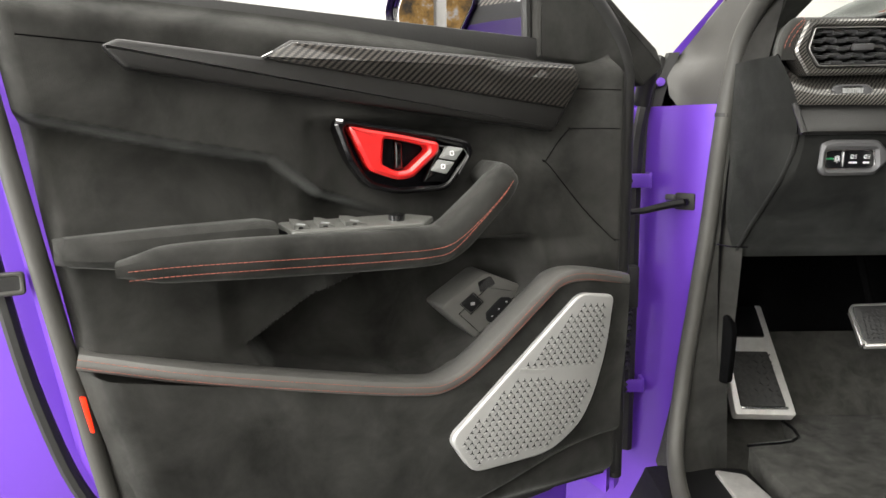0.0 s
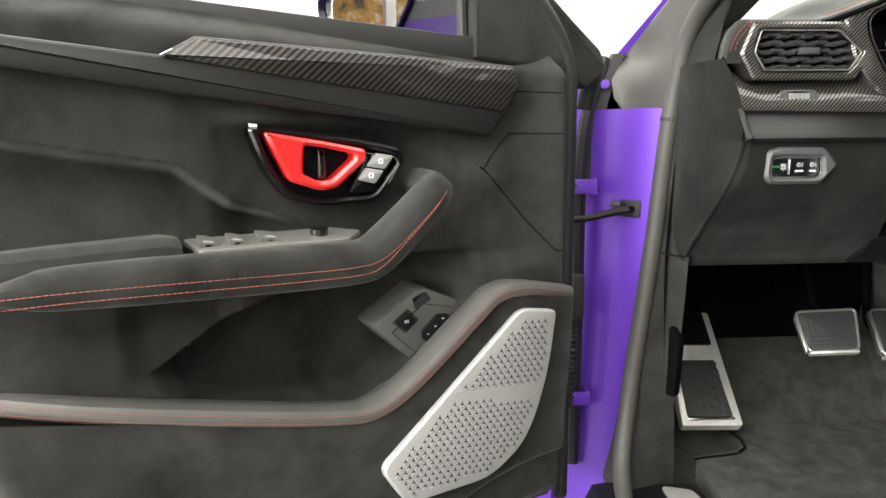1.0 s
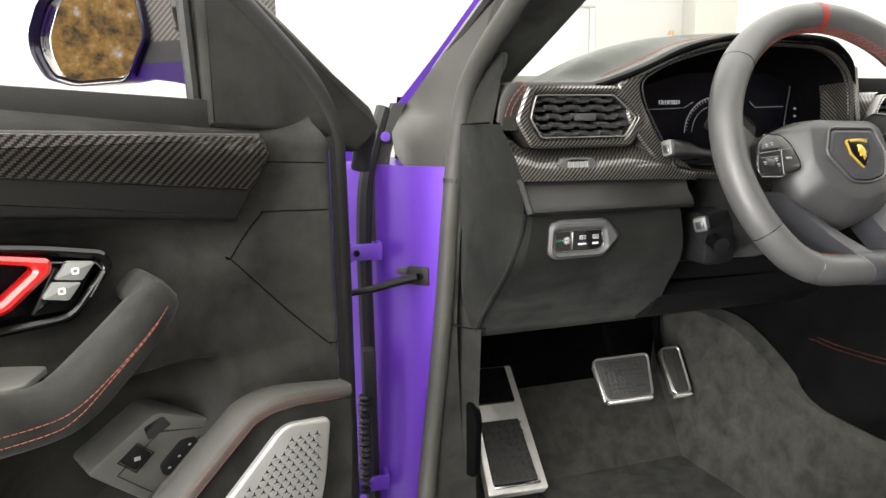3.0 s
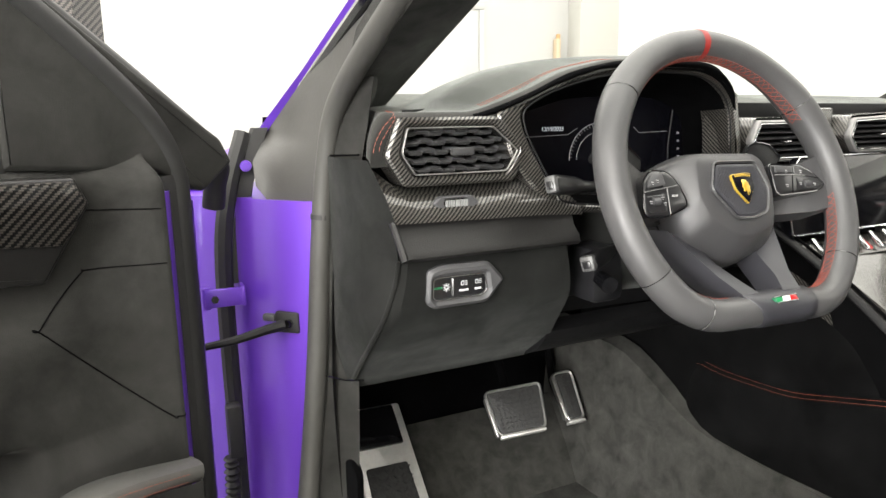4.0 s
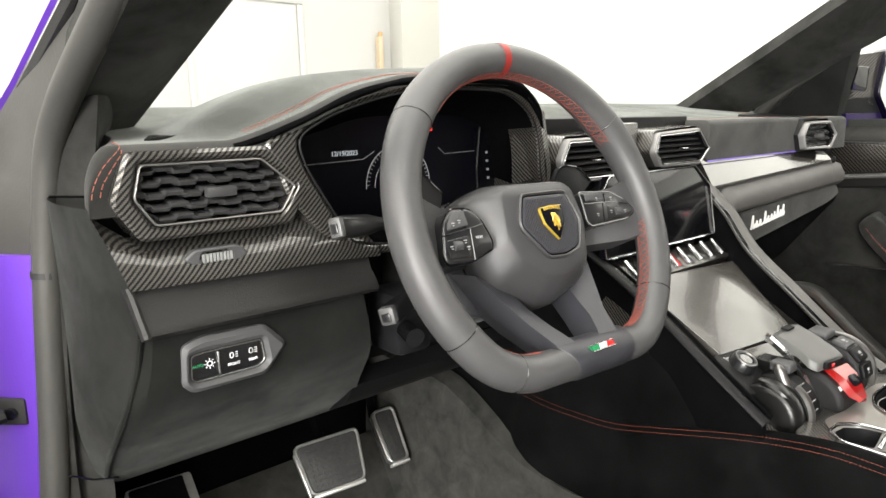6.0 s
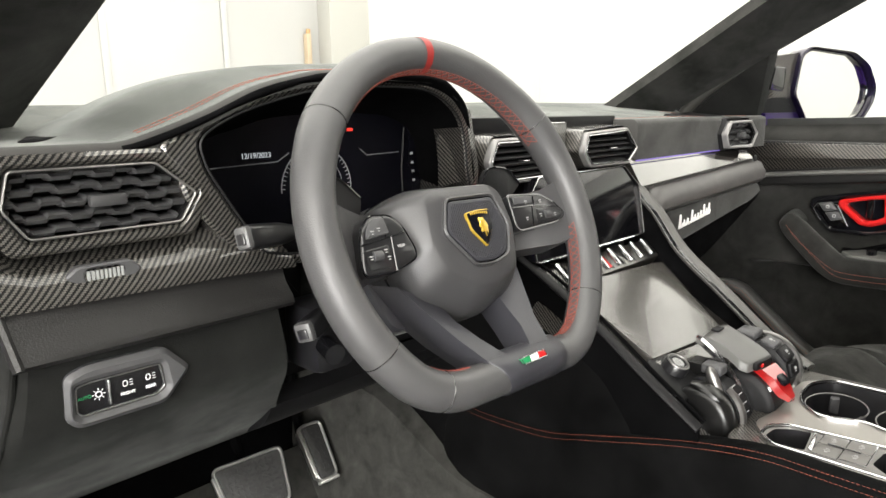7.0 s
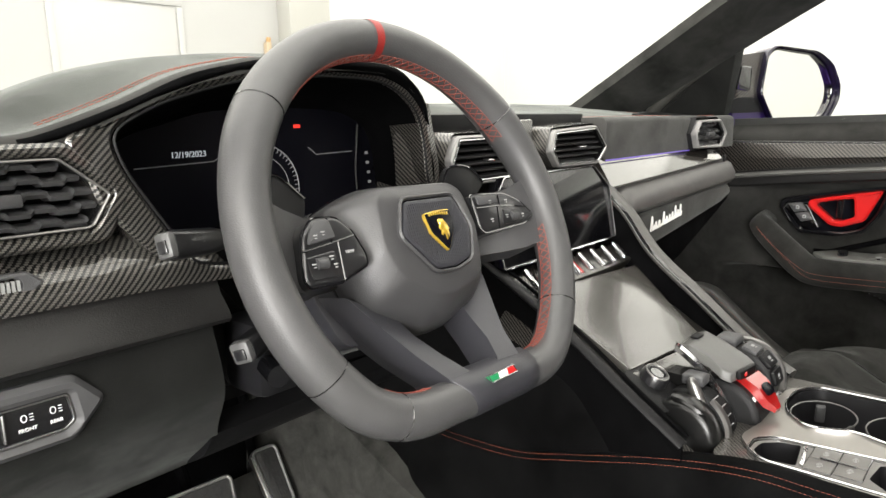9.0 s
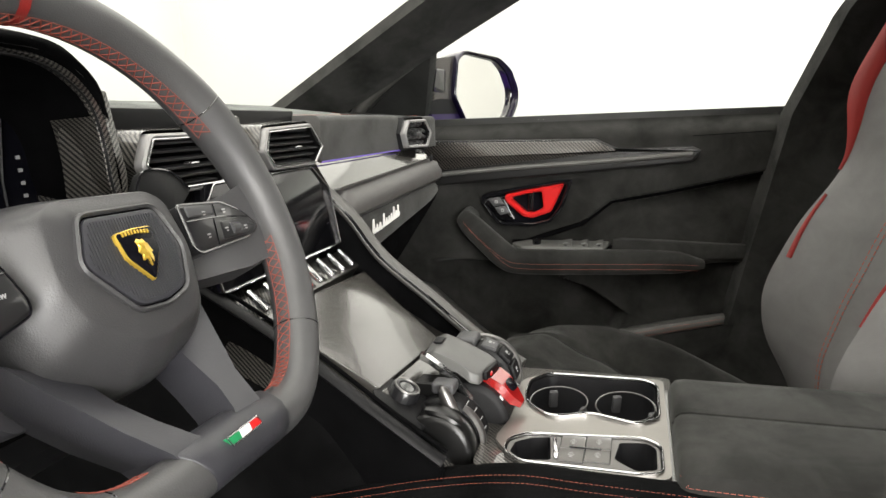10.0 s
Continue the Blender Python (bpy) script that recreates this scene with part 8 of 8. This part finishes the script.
guard = part("start_guard", bm, RED_DEEP, sel, "red start button guard")
part("guard_slot", prism(B(), rounded([(-0.008, -0.007), (0.008, -0.007), (0.010, 0.007), (-0.010, 0.007)], 0.006), frame_of((-0.048, -0.301, 0.8580), (1, -0.12, 0), (0, 0.78, 0.62)), -0.004, 0.0028, 0.001), DISPLAY, guard, "black start button")
bm = B()
loft(bm, [[Vector((x, y, z)) for x, z in ((-0.150, 0.78), (-0.145, 0.812), (-0.10, 0.818), (0.02, 0.824), (0.035, 0.79))] for y in (-0.20, -0.25, -0.295)])
part("selector_base", bm, PLASTIC, sel)
# rotary knob
kn = thing("volume_knob", (-0.123, -0.207, 0.865), "black and chrome rotary knob on the console", "knob")
km = frame_of((-0.124, -0.205, 0.868), (1, 0, 0), (0, 0.888, 0.46))
part("knob_bed", prism(B(), rounded([(-0.036, -0.036), (0.022, -0.036), (0.032, 0.0), (0.016, 0.026), (-0.022, 0.026), (-0.038, 0.0)], 0.004), km, -0.02, 0.001, 0.002), PLASTIC, kn)
bm, rings = B(), []
for r, d in ((0.0145, -0.004), (0.0145, 0.010), (0.0125, 0.013), (0.009, 0.0135), (0.008, 0.010)):
    rings.append([km @ Vector((r * (1 + 0.05 * (j % 2)) * math.cos(j * math.pi / 16), r * (1 + 0.05 * (j % 2)) * math.sin(j * math.pi / 16), d)) for j in range(32)])
loft(bm, rings)
part("knob_ring", bm, PIANO_SOFT, kn, "knurled black knob")
part("knob_rim", tube(B(), [km @ Vector((0.0128 * math.cos(a), 0.0128 * math.sin(a), 0.0128)) for a in [k * math.pi / 12 for k in range(24)]], 0.0011, 6, closed=True), SATIN_DARK, kn, "bright knob rim")
part("knob_cap", tube(B(), [km @ Vector((0, 0, 0.006)), km @ Vector((0, 0, 0.0125))], 0.0075, 20), PIANO, kn)
bm = B()
for k in range(7):
    box(bm, (-0.100 + 0.004 * k, -0.228, 0.866), (0.0028, 0.034, 0.016), 0.0008, Matrix.Translation((0, 0, 0)))
part("knob_fin", bm, GLOSS_DARK, kn, "black ribbed block beside the knob")


def holed_plate(outer, holes, zt, th, lip=0.0015):
    """A flat plate with openings that go right through it."""
    bm = B()
    loops = [outer] + holes
    edges, rims = [], []
    for lp in loops:
        vs = [bm.verts.new((x, y, zt)) for x, y in lp]
        rims.append(vs)
        edges += [bm.edges.new((vs[i], vs[(i + 1) % len(vs)])) for i in range(len(vs))]
    bmesh.ops.triangle_fill(bm, use_beauty=True, use_dissolve=False, edges=edges, normal=(0, 0, 1))
    for vs in rims:
        low = [bm.verts.new((v.co.x, v.co.y, zt - th)) for v in vs]
        for i in range(len(vs)):
            j = (i + 1) % len(vs)
            bm.faces.new((vs[i], vs[j], low[j], low[i]))
    return bm


def well(bm, poly, zt, zb, shrink=0.0):
    """Sides and bottom of a recess."""
    p2 = inset(poly, shrink)
    loft(bm, [[Vector((x, y, zt)) for x, y in poly], [Vector((x, y, zb)) for x, y in p2]], caps=False)
    bm.faces.new([bm.verts.new((x, y, zb)) for x, y in p2])
    return bm


# top deck behind the selector
TZ = Matrix.Translation((0, 0, 0.826))
SATIN = material("satin_metal", (0.25, 0.238, 0.222), 0.36, metal=0.85, mottle=0.05, mottle_size=25)
TRAY_GREY = material("tray_grey", (0.115, 0.110, 0.104), 0.42, metal=0.25, mottle=0.05, mottle_size=25)
deck_o = rounded([(-0.166, -0.285), (0.088, -0.275), (0.088, -0.470), (-0.166, -0.470)], 0.012)
plate_o = rounded([(-0.115, -0.296), (-0.070, -0.304), (-0.018, -0.298), (0.040, -0.300), (0.070, -0.330), (0.072, -0.462), (-0.160, -0.462), (-0.162, -0.330)], 0.012)
cup_o = rounded([(-0.034, -0.318), (-0.005, -0.309), (0.038, -0.309), (0.062, -0.328), (0.064, -0.440), (0.050, -0.456), (-0.040, -0.456), (-0.060, -0.432), (-0.042, -0.385), (-0.060, -0.345)], 0.012)
tray_o = rounded([(-0.116, -0.309), (-0.100, -0.326), (-0.086, -0.440), (-0.100, -0.456), (-0.150, -0.456), (-0.158, -0.440), (-0.158, -0.330), (-0.142, -0.310)], 0.008)
slot_o = rounded([(-0.118, -0.318), (-0.106, -0.332), (-0.101, -0.350), (-0.146, -0.356), (-0.151, -0.328), (-0.138, -0.316)], 0.004)
well_o = rounded([(-0.098, -0.416), (-0.094, -0.442), (-0.104, -0.450), (-0.144, -0.450), (-0.150, -0.432), (-0.132, -0.412)], 0.005)
part("top_deck", holed_plate(deck_o, [inset(plate_o, 0.003)], 0.826, 0.012), CARBON_FINE, con, "carbon fibre top deck")
plate = part("deck_plate", holed_plate(plate_o, [inset(cup_o, 0.002), inset(tray_o, 0.002)], 0.8295, 0.008), SATIN, con, "satin metal deck plate")
part("cup_holder_ring", frame_ring(B(), cup_o, inset(cup_o, 0.0022), TZ, -0.004, 0.0068, 0.0010), CHROME, con, "bright ring round the cup holder")
part("switch_tray_ring", frame_ring(B(), tray_o, inset(tray_o, 0.0020), TZ, -0.004, 0.0062, 0.0009), CHROME, con, "bright ring round the switch tray")
cup = part("cup_holder", well(B(), inset(cup_o, 0.0035), 0.829, 0.762, 0.006), PIANO_SOFT, con, "deep black cup holder")
for cy in (-0.347, -0.420):
    for a in (20, 140, 260):
        x, y = 0.004 + 0.038 * math.cos(radians(a)), cy + 0.030 * math.sin(radians(a))
        part("cup_tab", box(B(), (0, 0, 0), (0.006, 0.010, 0.022), 0.0015, Matrix.Translation((x, y, 0.808)) @ Matrix.Rotation(radians(a), 4, "Z") @ Matrix.Rotation(radians(-14), 4, "Y")), PLASTIC_GREY, cup, "grey sprung tab")
    part("cup_rim", tube(B(), [Vector((0.004 + 0.040 * math.cos(a), cy + 0.032 * math.sin(a), 0.822)) for a in [k * math.pi / 14 for k in range(28)]], 0.0009, 5, closed=True), SATIN_DARK, cup, "fine satin rim")
part("switch_tray", holed_plate(inset(tray_o, 0.003), [slot_o, well_o], 0.8290, 0.004), TRAY_GREY, con, "satin grey switch tray")
part("card_slot", well(B(), slot_o, 0.829, 0.800, 0.003), PIANO_SOFT, con, "black card slot")
part("storage_well", well(B(), well_o, 0.829, 0.785, 0.003), PIANO_SOFT, con, "black storage well")
part("tray_slot_edge", box(B(), (0, 0, 0), (0.040, 0.0040, 0.003), 0.0012, Matrix.Translation((-0.124, -0.3575, 0.830)) @ Matrix.Rotation(radians(8), 4, "Z")), CHROME, con)
for i in range(2):
    for j in range(2):
        bx_, by_ = -0.108 - 0.026 * j + 0.004 * i, -0.373 - 0.024 * i
        key = part("tray_button", box(B(), (bx_, by_, 0.8288), (0.0245, 0.0225, 0.003), 0.0005), TRAY_GREY, con, "satin grey tray button")
        part("button_joint", tube(B(), [Vector((bx_ + a * 0.0126, by_ + b * 0.0116, 0.8294)) for a, b in ((-1, -1), (1, -1), (1, 1), (-1, 1))], 0.0006, 4, closed=True), PIANO, key)
        bm = tube(B(), [Vector((bx_ + 0.0026 * math.cos(a), by_ + 0.0026 * math.sin(a), 0.8304)) for a in [k * math.pi / 5 for k in range(10)]], 0.00025, 4, closed=True)
        box(bm, (bx_ - 0.004, by_, 0.8304), (0.0006, 0.0030, 0.0003), 0)
        box(bm, (bx_ + 0.004, by_, 0.8304), (0.0006, 0.0030, 0.0003), 0)
        box(bm, (bx_, by_, 0.8304), (0.0005, 0.0024, 0.0003), 0)
        part("button_mark", bm, MARK_GREY, key)
part("tray_divider", box(B(), (-0.119, -0.385, 0.8305), (0.0025, 0.030, 0.002), 0.0006), PIANO, con)
# armrest lid
arm_t = thing("storage_box", (-0.04, -0.8, 0.83), "black suede lidded storage box between the seats", "storage box")
bm, rows = B(), []
for y, k, e in ((-0.466, 0.0, 0.010), (-0.4655, 0.45, 0.007), (-0.468, 0.80, 0.004), (-0.473, 0.95, 0.001), (-0.482, 1.0, 0.0), (-0.60, 1.0, 0.0), (-0.90, 1.0, 0.0), (-1.0, 0.9, 0.0)):
    h = 0.030 * k
    rows.append([Vector((x, y, 0.820 + z)) for x, z in ((-0.176 + e, -0.03), (-0.177 + e, 0.0), (-0.176 + e, h * 0.45), (-0.171 + e, h * 0.80), (-0.160 + e, h * 0.97), (-0.14, h), (-0.068, h), (-0.0625, h * 0.97), (-0.060, h * 0.80), (-0.0575, h * 0.97), (-0.052, h), (0.015, h), (0.030 - e, h * 0.96), (0.040 - e, h * 0.75), (0.044 - e, h * 0.3), (0.044 - e, -0.03))])
loft(bm, rows)
lid = part("armrest_lid", bm, SUEDE, arm_t, "black suede lid")
for off in (0.0, 0.007):
    pts = smooth_path([Vector((-0.166, -0.4670, 0.832 + off)), Vector((-0.1735, -0.475, 0.828 + off)), Vector((-0.1770 + 0.1 * off, -0.49, 0.826 + off)), Vector((-0.1770 + 0.1 * off, -0.70, 0.826 + off)), Vector((-0.1770 + 0.1 * off, -0.97, 0.826 + off))], 6)
    part("stitching", stitches(B(), pts), RED_THREAD, lid)
bm = tube(B(), [(-0.060, -0.4665, 0.836), (-0.060, -0.472, 0.8435), (-0.060, -0.484, 0.8450), (-0.060, -0.98, 0.8450)], 0.0016, 5)
part("lid_seam", bm, SUEDE_DARK, lid, "dark gap between the two lid halves")
